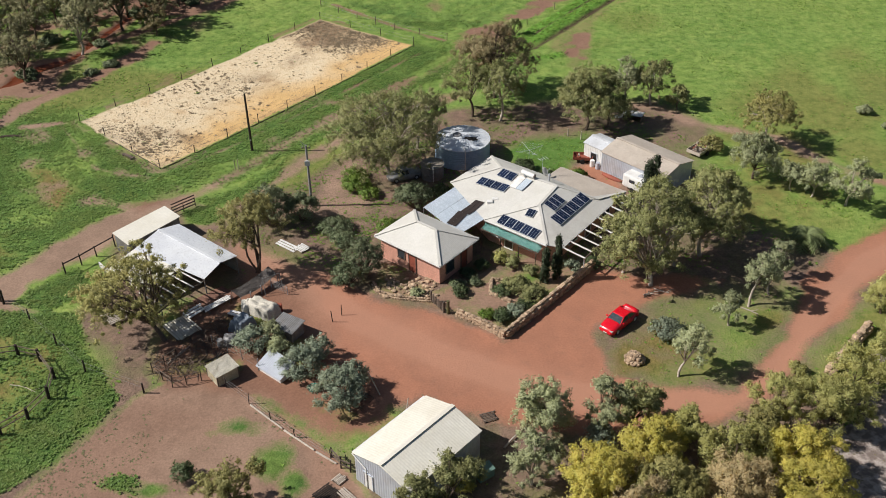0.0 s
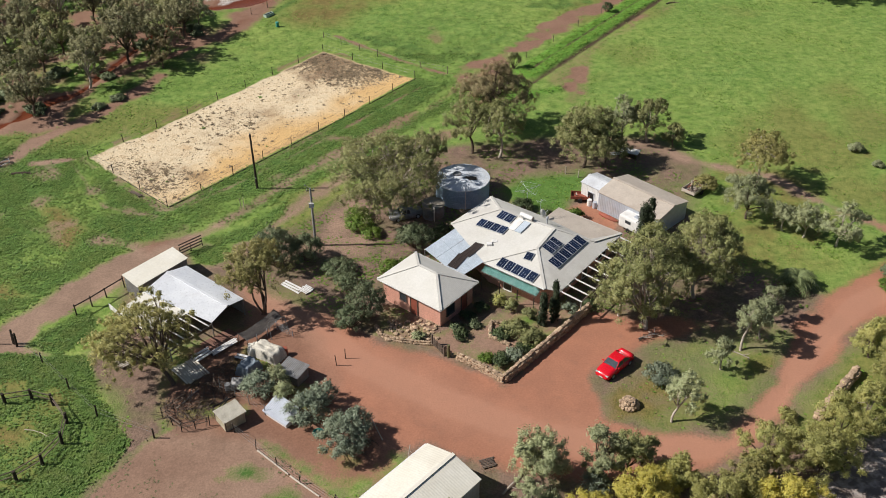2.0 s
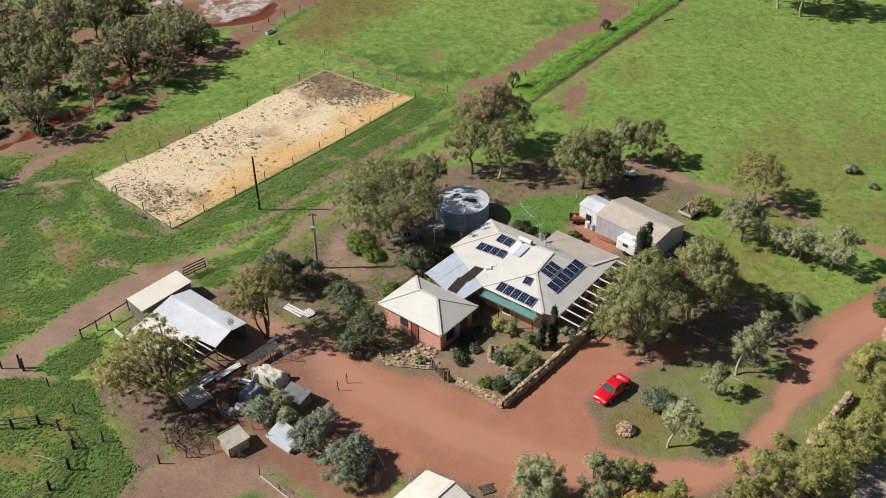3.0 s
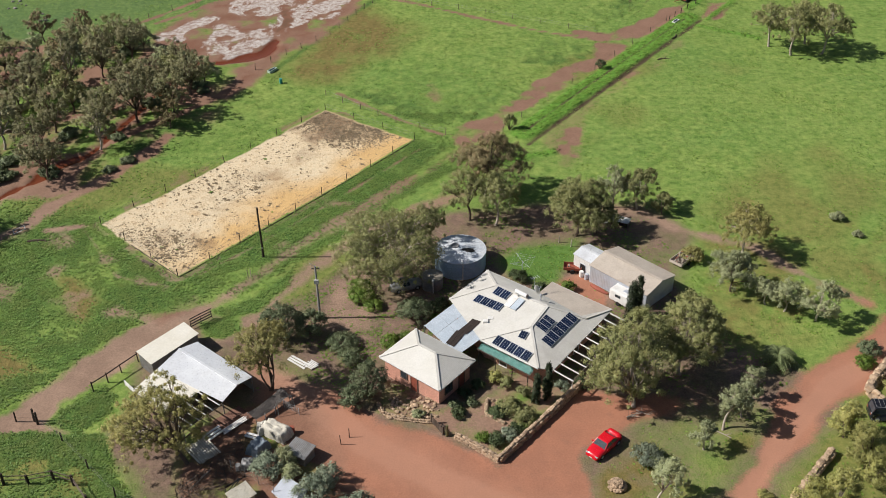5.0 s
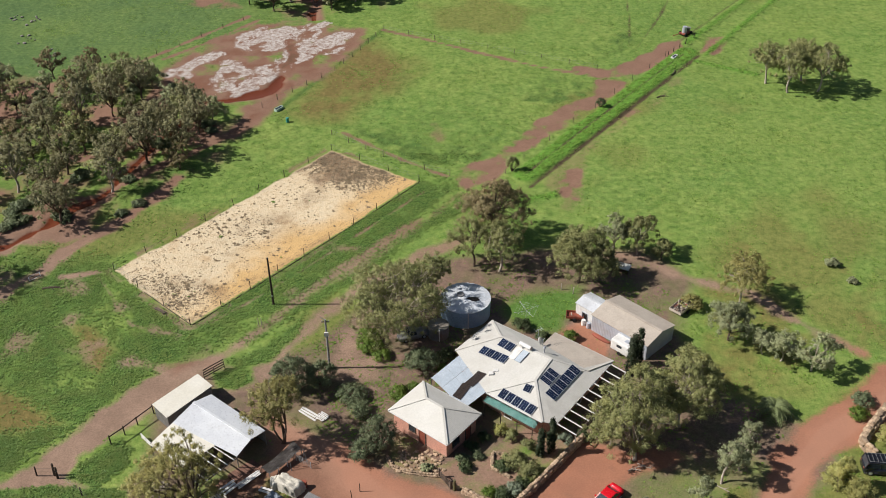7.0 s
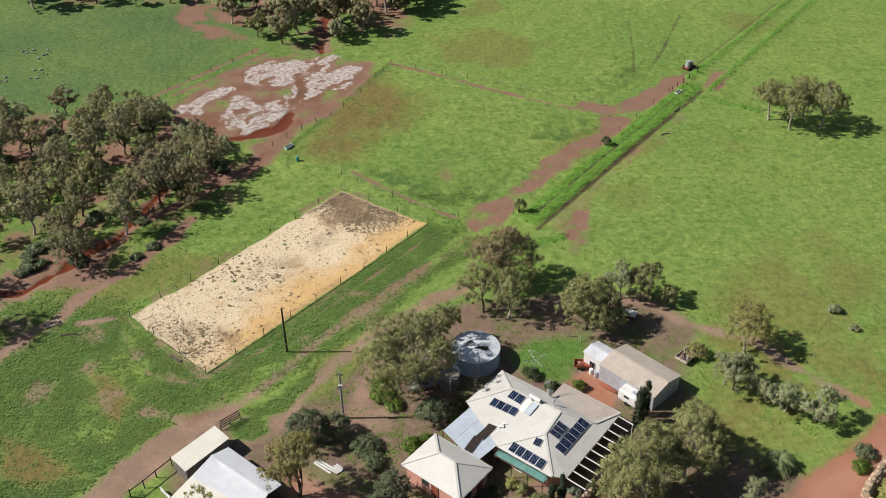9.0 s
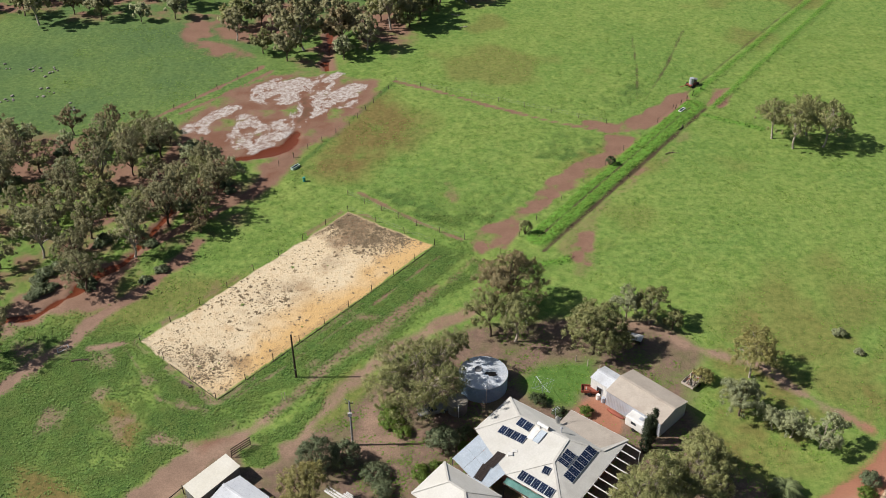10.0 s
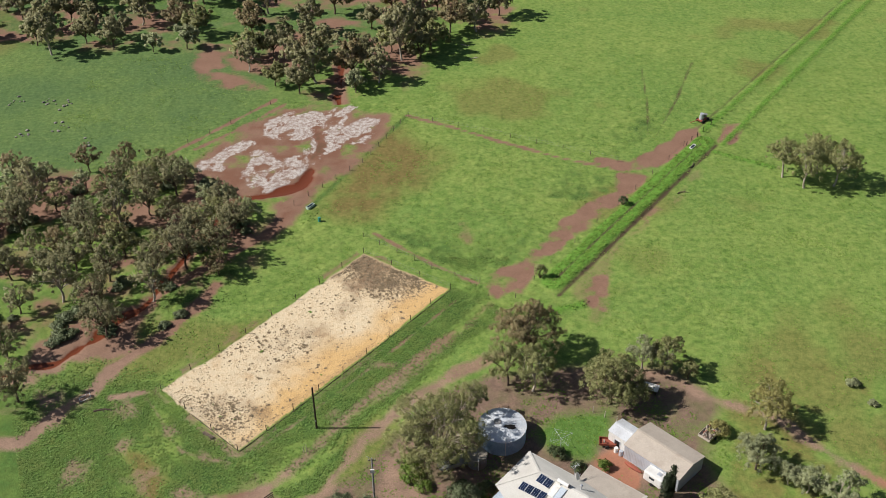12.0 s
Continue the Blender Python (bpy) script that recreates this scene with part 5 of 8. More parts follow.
# homestead trees: x, y, height, crown radius, leaves, bark, lean, lowest fork, lobes, label
for i, (x, y, h, r, leaf, bark, lean, low, lobes, dense, label) in enumerate((
    (-27.3, 69.1, 8.6, 5.4, LEAF_GOLD, BARK, (-2.7, 1.5), 0.18, 17, 0.56, "wide leaning gum with dark limbs and open golden-olive crown"),
    (-20.3, 80.2, 8.6, 4.3, LEAF_GOLD, BARK, (-0.5, 0.9), 0.36, 9, 0.7, "golden-olive gum with several upright dark stems"),
    (-7.4, 99.8, 11.4, 7.2, LEAF_OLIVE, BARK_PALE, (-0.6, 0.6), 0.16, 18, 0.66, "very large spreading gum beside the water tank"),
    (-4.2, 107.4, 8.4, 3.6, LEAF_OLIVE, BARK_PALE, (1.5, 0.4), 0.35, 6, 0.8, "gum with a crown reaching over the water tank"),
    (6.7, 114.4, 8.4, 4.1, LEAF_OLIVE, BARK_PALE, (0, 0.5), 0.35, 5, 0.9, GUM + " on bare earth"),
    (3.0, 115.8, 8.0, 3.9, LEAF_OLIVE, BARK, (-0.4, 0.5), 0.3, 5, 0.9, GUM + " on bare earth"),
    (6.2, 121.5, 10.6, 6.3, LEAF_BROWN, BARK, (0, 1.0), 0.3, 9, 1.0, "tall gum with a brown-tipped crown"),
    (17.8, 111.2, 8.8, 5.0, LEAF_OLIVE, BARK, (0.3, 0.4), 0.2, 9, 1.1, "dense olive gum behind the small shed"),
    (20.6, 111.8, 6.6, 2.8, LEAF_OLIVE, BARK, (0.4, 0.2), 0.28, 5, 1.1, "dense olive gum behind the small shed"),
    (27.4, 117.9, 6.4, 3.1, LEAF_OLIVE, BARK_PALE, (-0.2, 0.3), 0.33, 5, 1.0, GUM + " at the paddock's edge"),
    (24.0, 118.4, 6.6, 3.0, LEAF_GREY, BARK_PALE, (0, 0.3), 0.3, 5, 1.0, "grey-green gum at the paddock's edge"),
    (30.7, 116.4, 3.6, 1.6, LEAF_OLIVE, BARK, (0, 0), 0.2, 4, 1.2, "small bushy gum at the paddock's edge"),
    (20.3, 77.1, 10.8, 4.9, LEAF_OLIVE, BARK_PALE, (-1.0, 1.6), 0.12, 16, 1.0, "large gum with pale trunk and drooping olive crown by the house"),
    (28.4, 87.6, 7.4, 3.2, LEAF_OLIVE, BARK_PALE, (0, 0.4), 0.25, 6, 1.0, "gum with drooping olive crown behind the large gums"),
    (17.8, 79.3, 6.6, 2.9, LEAF_OLIVE, BARK_PALE, (-0.4, 0.6), 0.3, 5, 1.1, "gum with drooping olive crown by the veranda"),
    (26.4, 82.3, 9.6, 4.4, LEAF_OLIVE, BARK_PALE, (0.3, 1.0), 0.2, 13, 1.0, "large gum with drooping olive crown by the track"),
    (23.3, 80.5, 8.8, 3.4, LEAF_OLIVE, BARK_PALE, (0, 0.8), 0.3, 5, 1.0, "gum with drooping olive crown by the track"),
    (39.5, 105.6, 6.6, 4.0, LEAF_GOLD, BARK_PALE, (0.3, 0.6), 0.4, 8, 0.85, "thin-crowned golden gum in the side paddock"),
    (36.1, 98.0, 6.0, 3.5, LEAF_GREY, BARK, (0, 0.2), 0.2, 6, 1.1, "bushy grey-green gum in the side paddock"),
    (41.8, 93.8, 4.6, 2.8, LEAF_GREY, BARK_PALE, (-0.2, 0), 0.25, 5, 0.9, "small grey-green gum in the side paddock"),
    (39.8, 95.2, 3.8, 1.5, LEAF_GREY, BARK_PALE, (-0.2, 0), 0.25, 4, 0.9, "small grey-green gum in the side paddock"),
    (45.1, 91.9, 5.8, 3.0, LEAF_GREY, BARK_PALE, (0.3, 0), 0.25, 5, 0.9, "grey-green gum beside the track"),
    (29.3, 73.5, 6.0, 1.9, LEAF_GREY, BARK_PALE, (0.8, 0.5), 0.4, 5, 0.9, "slim white-trunked gum beside the drive"),
    (31.8, 75.4, 4.8, 1.4, LEAF_GREY, BARK_PALE, (0.3, 0.3), 0.35, 4, 0.9, "slim white-trunked gum beside the drive"),
    (33.4, 78.0, 4.4, 1.4, LEAF_GREY, BARK_PALE, (0, 0.2), 0.3, 4, 0.9, "slim grey gum beside the drive"),
    (26.6, 70.6, 3.8, 1.5, LEAF_GREY, BARK_PALE, (0, 0.1), 0.3, 4, 0.8, "small white-trunked gum on the green island"),
    (20.4, 63.5, 5.2, 2.0, LEAF_GREY, BARK_PALE, (1.0, 0.6), 0.3, 6, 0.75, "thin white-trunked gum on the green island"),
    (7.8, 55.7, 6.1, 2.7, LEAF_GREY, BARK_PALE, (-0.2, 0.4), 0.15, 8, 1.2, "bushy grey-green gum at the yard's edge"),
    (6.3, 51.0, 5.4, 2.1, LEAF_GREY, BARK_PALE, (0, 0.2), 0.18, 6, 0.9, "thin grey gum beside the shed"),
    (12.8, 56.4, 5.8, 2.0, LEAF_GREY, BARK, (0, 0.3), 0.2, 6, 1.1, "olive gum at the yard's edge"),
    (15.0, 56.8, 5.4, 1.9, LEAF_OLIVE, BARK, (0.2, 0.3), 0.2, 6, 1.1, "olive gum at the yard's edge"),
    (16.6, 58.2, 3.4, 1.3, LEAF_OLIVE, BARK, (0.3, 0.1), 0.3, 4, 0.8, "small leaning gum at the yard's edge"),
    (42.6, 68.6, 5.4, 2.3, LEAF_HEDGE, BARK, (-0.3, 0.2), 0.2, 5, 0.95, "bushy gum beside the stone wall"),
    (37.8, 62.4, 5.4, 2.4, LEAF_HEDGE, BARK_PALE, (-0.3, 0.2), 0.2, 5, 1.0, "bushy gum beside the stone wall"),
    (31.6, 56.6, 5.4, 2.6, LEAF_HEDGE, BARK, (0, 0.2), 0.2, 6, 1.0, "bushy gum beside the drive"),
    (27.2, 56.9, 5.6, 2.6, LEAF_HEDGE, BARK, (0, 0.2), 0.2, 6, 1.0, "bushy gum beside the drive"),
    (34.4, 60.3, 4.8, 2.2, LEAF_HEDGE, BARK, (0, 0.2), 0.2, 5, 1.0, "bushy gum beside the drive"),
    (41.8, 72.3, 4.6, 1.8, LEAF_HEDGE, BARK, (0, 0.2), 0.2, 6, 1.1, "low leafy gum beside the drive"),
    (-16.9, 47.9, 5.4, 3.0, LEAF_GOLD, BARK, (0.2, 0.2), 0.3, 6, 0.9, "golden-olive gum on bare earth"),
    (-0.2, 48.6, 5.8, 2.2, LEAF_OLIVE, BARK, (0, 0.2), 0.2, 6, 0.9, "olive gum against the shed"),
    (-2.6, 47.4, 5.0, 1.7, LEAF_OLIVE, BARK, (0, 0), 0.25, 5, 0.9, "olive gum against the shed"),
    (62.9, 176.9, 8.8, 4.2, LEAF_OLIVE, BARK_PALE, (-0.4, 0.3), 0.33, 6, 1.0, "gum of a clump standing in the open paddock"),
    (66.0, 172.6, 9.6, 4.6, LEAF_OLIVE, BARK_PALE, (0, 0.4), 0.3, 7, 1.0, "gum of a clump standing in the open paddock"),
    (72.2, 173.2, 9.6, 4.8, LEAF_OLIVE, BARK_PALE, (0.4, 0.4), 0.3, 7, 1.0, "gum of a clump standing in the open paddock"),
    (70.4, 178.2, 8.6, 4.2, LEAF_OLIVE, BARK_PALE, (0, 0.4), 0.3, 6, 1.0, "gum of a clump standing in the open paddock"))):
    wide = 1.22 if label == "bushy gum beside the drive" else 1.0
    tree("gum_tree", label, x, y, h, r * wide, leaf, bark, 100 + i, low, lobes, lean, dense=dense, stems=4 if "several" in label else 1, clump=0.64 if "open golden" in label else 0.82)

WATTLE = ((15.8, 52.3, 5.4, 2.7), (11.3, 49.0, 5.2, 2.6), (16.3, 47.9, 5.6, 2.6), (22.0, 51.4, 5.4, 2.7), (21.6, 47.4, 6.0, 2.8), (27.4, 51.3, 5.4, 2.6), (27.3, 47.3, 6.0, 2.6), (24.8, 54.6, 4.6, 2.0), (19.2, 55.4, 3.6, 1.7), (13.2, 45.6, 5.6, 2.4), (18.8, 44.0, 5.8, 2.6), (24.4, 44.2, 6.0, 2.6))
for i, (x, y, h, r) in enumerate(WATTLE):
    tree("wattle", "bushy dry brownish wattle beside the drive" if i % 5 == 4 else "bushy yellow-green wattle in flower beside the drive", x, y, h, r + 0.2, (LEAF_WATTLE, LEAF_WATTLE, LEAF_GOLD, LEAF_HEDGE, LEAF_TAN)[i % 5], BARK, 300 + i, 0.14, 9, dense=1.4, leaf_size=0.18, group="yellow wattles")

for i, (x, y, h, r, leaf, label) in enumerate((
    (-8.9, 79.6, 5.6, 2.5, LEAF_SHRUB, "tall dark green shrub at the annex wall"),
    (-10.6, 77.9, 3.2, 1.9, LEAF_SHRUB, "dark green shrub at the annex wall"),
    (-4.3, 92.8, 3.9, 2.6, LEAF_SHRUB, "broad dark shrub behind the annex"),
    (-1.2, 94.4, 2.4, 1.4, LEAF_DARK, "dark shrub against the lean-to"),
    (-20.2, 89.4, 6.4, 3.3, LEAF_SHRUB, "tall broad blue-green shrub behind the carport"),
    (-11.8, 85.4, 1.7, 1.6, LEAF_SHRUB, "dark shrub in the shade behind the annex"),
    (-12.8, 88.0, 1.6, 2.2, LEAF_SHRUB, "low dark shrub in the shade behind the annex"),
    (-11.7, 99.6, 1.5, 1.8, LEAF_BRIGHT, "bright green creeper under the big gum"),
    (-7.2, 88.6, 1.2, 1.3, LEAF_BRIGHT, "bright green shrub behind the annex"),
    (-16.8, 90.6, 4.2, 2.3, LEAF_SHRUB, "dark shrub behind the carport"),
    (-13.4, 64.0, 3.8, 2.4, LEAF_BLUE, "blue-grey saltbush beside the kennel"),
    (-12.2, 66.3, 3.2, 1.5, LEAF_BLUE, "blue-grey saltbush beside the yard"),
    (-9.8, 60.3, 4.4, 2.8, LEAF_BLUE, "large blue-grey saltbush beside the yard"),
    (-8.6, 62.4, 3.4, 1.6, LEAF_BLUE, "blue-grey saltbush beside the yard"),
    (-18.6, 67.6, 3.0, 2.0, LEAF_BLUE, "grey shrub among the junk"),
    (-16.2, 66.8, 2.6, 1.2, LEAF_GREY, "grey shrub among the junk"),
    (-17.0, 68.9, 2.8, 1.4, LEAF_GREY, "grey shrub against the tin hut"),
    (20.4, 69.4, 1.7, 1.8, LEAF_BLUE, "low blue-grey shrub on the green island"),
    (21.8, 68.0, 1.4, 1.2, LEAF_GREY, "low grey shrub on the green island"),
    (12.2, 54.8, 3.2, 1.6, LEAF_BLUE, "blue-grey shrub at the yard's edge"),
    (-21.5, 51.9, 1.8, 1.0, LEAF_DARK, "small dark shrub on bare earth"),
    (1.7, 51.3, 2.6, 1.0, LEAF_OLIVE, "bushy sapling against the shed"),
    (0.9, 50.2, 2.0, 0.9, LEAF_WATTLE, "golden bushy sapling against the shed"),
    (32.6, 104.9, 2.4, 1.7, LEAF_GOLD, "brownish bush behind the wood trailer"),
    (55.3, 114.6, 1.4, 1.1, LEAF_GREY, "small bush alone in the paddock"),
    (56.8, 110.5, 0.9, 0.7, LEAF_GREY, "small bush alone in the paddock"),
    (28.6, 166.6, 2.6, 0.9, LEAF_DARK, "small dark tree in the green strip"),
    (10.2, 143.2, 3.8, 1.2, LEAF_OLIVE, "small tree in the green strip"),
    (-11.3, 97.6, 1.7, 1.9, LEAF_BRIGHT, "bright green creeper under the big gum"),
    (-9.6, 95.6, 1.1, 1.3, LEAF_BRIGHT, "bright green creeper under the big gum"),
    (-1.6, 92.6, 1.2, 0.9, LEAF_BRIGHT, "bright green shrub at the lean-to"),
    (-6.6, 87.4, 0.9, 1.0, LEAF_BRIGHT, "bright green shrub behind the annex"),
    (-5.2, 89.6, 0.8, 0.9, LEAF_BRIGHT, "bright green shrub behind the annex"),
    (15.3, 98.6, 1.6, 1.1, LEAF_BRIGHT, "bright green bush behind the house"),
    (11.8, 98.4, 1.4, 1.2, LEAF_DARK, "garden bush behind the house"),
    (9.0, 101.0, 1.6, 1.4, LEAF_DARK, "garden bush by the clothes line"),
    (31.0, 63.8, 1.2, 1.0, LEAF_HEDGE, "low bush beside the drive"),
    (33.0, 58.2, 2.0, 1.4, LEAF_BRIGHT, "bright green bush beside the drive"),
    (42.6, 66.5, 3.6, 2.2, LEAF_HEDGE, "bush behind the stone wall"),
    (50.2, 79.6, 2.6, 1.7, LEAF_HEDGE, "bush behind the far stone wall"),
    (48.2, 83.8, 1.2, 1.3, LEAF_BRIGHT, "bright green bush beside the far stone wall"),
    (49.4, 86.0, 1.6, 1.5, LEAF_SHRUB, "bush beside the far stone wall"),
    (6.6, 76.6, 1.3, 1.3, LEAF_OLIVE, "rounded bush in the garden bed"),
    (5.2, 76.0, 1.0, 0.8, LEAF_DARK, "bush in the garden bed"),
    (8.2, 75.0, 1.6, 1.1, LEAF_OLIVE, "rounded green bush inside the stone wall"),
    (4.9, 71.8, 1.1, 0.9, LEAF_DARK, "bush inside the stone wall"),
    (6.2, 72.4, 1.2, 0.9, LEAF_BLUE, "grey bush inside the stone wall"),
    (7.2, 73.6, 0.9, 0.7, LEAF_DARK, "bush inside the stone wall"),
    (3.6, 72.4, 0.7, 0.7, LEAF_BRIGHT, "low plant inside the stone wall"),
    (8.4, 78.9, 1.3, 0.8, LEAF_OLIVE, "bush before the veranda"),
    (6.3, 80.6, 1.2, 0.7, LEAF_OLIVE, "bush before the awning"),
    (12.6, 80.0, 1.3, 0.9, LEAF_BLUE, "grey bush at the veranda's end"),
    (14.8, 80.6, 1.2, 0.9, LEAF_DARK, "bush at the veranda's end"),
    (1.0, 76.0, 1.0, 0.8, LEAF_DARK, "bush beside the annex corner"),
    (-3.4, 76.0, 0.8, 0.7, LEAF_GREY, "bush on the rockery"),
    (-4.2, 95.4, 1.6, 1.0, LEAF_DARK, "dark bush near the old car"),
    (1.6, 79.2, 0.9, 0.9, LEAF_DARK, "dark plant in the courtyard's shade"),
    (3.2, 80.6, 1.1, 0.8, LEAF_DARK, "dark plant in the courtyard's shade"),
    (2.4, 77.8, 0.7, 0.7, LEAF_SHRUB, "low plant in the courtyard's shade"),
    (0.6, 77.4, 0.8, 0.8, LEAF_SHRUB, "low plant beside the annex corner"),
    (5.2, 81.6, 1.3, 0.7, LEAF_HEDGE, "bush before the awning"),
    (-70.5, 126.0, 1.0, 1.3, LEAF_SHRUB, "dark bush on the creek bank"),
    (-68.0, 128.8, 0.9, 1.0, LEAF_SHRUB, "dark bush on the creek bank"))):
    k = 1.25 if "garden bed" in label or "inside the stone" in label or "before the" in label else 1.0
    shrub("shrub", label, x, y, h * k, r * k, leaf, 500 + i)

for i, (x, y, h, r) in enumerate(((9.6, 78.0, 4.4, 0.5), (10.8, 78.5, 5.3, 0.55), (22.2, 91.9, 6.4, 0.85), (23.3, 93.4, 6.2, 0.6))):
    cypress(x, y, h, r, 700 + i)
palm(38.1, 84.3, 1.1)


def woodland():
    """Gums of the creek wood and of the far wood: a few kinds grown once for each wood, the rest copies of them."""
    kinds = ((8.2, 3.9, LEAF_WOOD, BARK, 11), (7.2, 3.2, LEAF_WOOD, BARK, 9), (6.4, 3.3, LEAF_OLIVE, BARK, 9), (8.8, 3.4, LEAF_WOOD, BARK_PALE, 10), (5.2, 2.6, LEAF_GREY, BARK, 7), (7.0, 3.0, LEAF_BROWN, BARK, 9))
    near = [(-46.5, 157.5, 0), (-50.5, 166, 1), (-48, 150.5, 0), (-45, 162.5, 4), (-52.9, 157.5, 0), (-59.6, 161.5, 1), (-68.2, 174, 2), (-53.2, 147, 0), (-56.9, 137.5, 3), (-62, 128, 0), (-72.3, 137, 3), (-86.4, 157.5, 1), (-82.7, 165.5, 2), (-74.1, 155.7, 0), (-83.3, 143, 1), (-65.3, 150.2, 2), (-71, 112.5, 0), (-76.5, 122.5, 1), (-79, 173, 4), (-60.5, 171.5, 0), (-66, 143, 1), (-68.5, 161, 3), (-49.5, 161.5, 2), (-54, 167, 4), (-64.5, 178.5, 2)]
    far = [(-56, 231, 3), (-41.5, 218, 0), (-22.8, 224, 3), (-12.1, 252, 0), (-1.2, 264, 1), (-109.9, 242.5, 3), (-94.6, 246, 1), (-83.5, 244, 4), (-75, 246, 4), (-48, 222.5, 2), (-51, 240, 0), (-45, 232, 3), (-38, 242, 1), (-27, 236, 0), (-20.5, 243, 2), (-28, 218.5, 4), (-103, 250, 0), (-116, 249, 1), (9, 268.5, 0)]
    rr = random.Random(11)

    def fits(x, y, spots, gap):
        return all((x - a) ** 2 + (y - b) ** 2 > gap * gap for a, b, _ in spots)

    for k in range(900):
        x, y = rr.uniform(-104, -44), rr.uniform(106, 184)
        clear = inside(np.array([x]), np.array([y]), WOODS)[0] > 0.5 and (y > 132 or x < -82) and not (y > 163 and x > -56) and inside(np.array([x]), np.array([y]), CREEK_BANK)[0] < 0.5 and to_line(np.array([x]), np.array([y]), CREEK_PATH)[0] > 2.5
        if clear and fits(x, y, near, 4.6) and len(near) < 70:
            near.append((x, y, rr.choice((0, 1, 1, 2, 3, 4, 5))))
    for k in range(600):
        x, y = rr.uniform(-170, 12), 214 + 106 * rr.random() ** 1.6
        clear = inside(np.array([x]), np.array([y]), NORTH_WOODS)[0] > 2 and (y > 250 or x > -60) and abs(x + 32.5) > 3.0
        if clear and fits(x, y, far, 5.0 if y < 262 else 7.5) and len(far) < 112:
            far.append((x, y, rr.choice((0, 0, 1, 2, 3, 5))))
    for spots, where, group, size, dense in ((near, "in the creekside wood", "creekside wood", 0.25, 0.62), (far, "in the far wood", "far wood", 0.55, 0.6)):
        first = {}
        for x, y, k in spots:
            h, r, leaf, bark, lobes = kinds[k]
            label = {LEAF_WOOD: "dark olive gum ", LEAF_GREY: "grey-green gum ", LEAF_BROWN: "brown-tipped gum "}.get(leaf, "olive gum ") + where
            if k not in first:
                first[k] = tree("gum_tree", label, x, y, h, r, leaf, bark, 900 + k, 0.24, lobes, (0.2, 0.3), dense=dense, leaf_size=size, group=group, clump=0.78, per=60 if spots is near else 44)
            else:
                s = rr.uniform(0.8, 1.22) if spots is near else rr.uniform(0.95, 1.55)
                tagged(copy_thing(first[k], pose(x, y, gzf(x, y) - 0.05, 0, 0, rr.uniform(0, 360)) @ Matrix.Diagonal((s * rr.uniform(0.9, 1.1), s, s * rr.uniform(0.88, 1.1), 1))), label, group=group)
    # green and grey undergrowth between the trunks
    first = None
    for k in range(44):
        x, y = rr.uniform(-96, -42), rr.uniform(126, 182)
        if inside(np.array([x]), np.array([y]), WOODS)[0] < 0.3:
            continue
        if first is None:
            first = shrub("shrub", "low green bush between the creekside gums", x, y, 0.9, 1.5, LEAF_SHRUB, 801, 0.3, 0.7, group="undergrowth of the wood")
        else:
            s = rr.uniform(0.6, 1.4)
            tagged(copy_thing(first, pose(x, y, gzf(x, y) - 0.04, 0, 0, rr.uniform(0, 360)) @ Matrix.Scale(s, 4)), "low green bush between the creekside gums", group="undergrowth of the wood")


woodland()

# ---- outbuildings by the carport ----
def carport():
    ob = thing("carport", "open carport with white corrugated roof and bare rafters", "carport")
    bt, rt, rg, rr, fr, fl = (-29.7, 86.4, 1.5), (-31.4, 84.6, 1.95), (-22.2, 80.3, 1.5), (-23.5, 78.5, 1.95), (-24.8, 76.3, 1.5), (-33.3, 81.6, 1.5)
    d = (-0.61, -0.79)
    for name, q, material in (("roof_slope", (bt, rg, rr, rt), ROOF_WHITE), ("roof_slope", (rt, rr, fr, fl), ROOF_WHITE), ("lower_roof", (fl, (-27.6, 78.1, 1.44), (-30.9, 74.75, 1.3), (-35.2, 78.4, 1.3)), ROOF_YELLOW)):
        bm = bmesh.new()
        corrugated(bm, (q[0], q[1], q[2]), d, 0.24, 0.01)
        corrugated(bm, (q[0], q[2], q[3]), d, 0.24, 0.01)
        part(name, bm, material, ob)
    part("ridge_cap", beams(((rr[0], rr[1], 2.0), (rt[0], rt[1], 2.0), 0.3, 0.05)), ROOF_WHITE, ob)
    a, b = Vector((-27.5, 78.3, 1.4)), Vector((-24.8, 76.3, 1.4))
    run = Vector((-3.4, -4.0, -0.12))
    for i in range(6):
        s = run * (i + 0.5) / 5.6
        part("rafter", beams((a + s, b + s + Vector((0.1, -0.1, 0)), 0.09, 0.12)), WHITE_PAINT, ob, "white painted open rafter")
    for p in (a, b):
        part("side_beam", beams((p - Vector((0, 0, 0.1)), p + run - Vector((0, 0, 0.1)), 0.1, 0.1)), TIMBER, ob)
    for x, y in ((-24.8, 76.3), (-28.2, 72.2), (-22.3, 80.2), (-30.9, 74.9), (-35.1, 78.5), (-29.7, 86.2), (-33.2, 81.6)):
        part("post", tubes(((x, y, -1.2), (x, y, 1.38), 0.06), sides=8), GALV_DARK, ob)
    bm = bmesh.new()
    ribbed_wall(bm, (-22.5, 80.6), (-29.7, 86.3), -1.2, 1.42)
    box_wall(bm, Vector((-22.5, 80.6, 0)), Vector((-29.7, 86.3, 0)), -1.2, 1.4)
    part("back_wall", bm, GALV_DARK, ob)
    bm = bmesh.new()
    ribbed_wall(bm, (-29.7, 86.3), (-33.2, 81.7), -1.2, 1.42)
    box_wall(bm, Vector((-29.7, 86.3, 0)), Vector((-33.2, 81.7, 0)), -1.2, 1.4)
    part("end_wall", bm, GALV_DARK, ob)


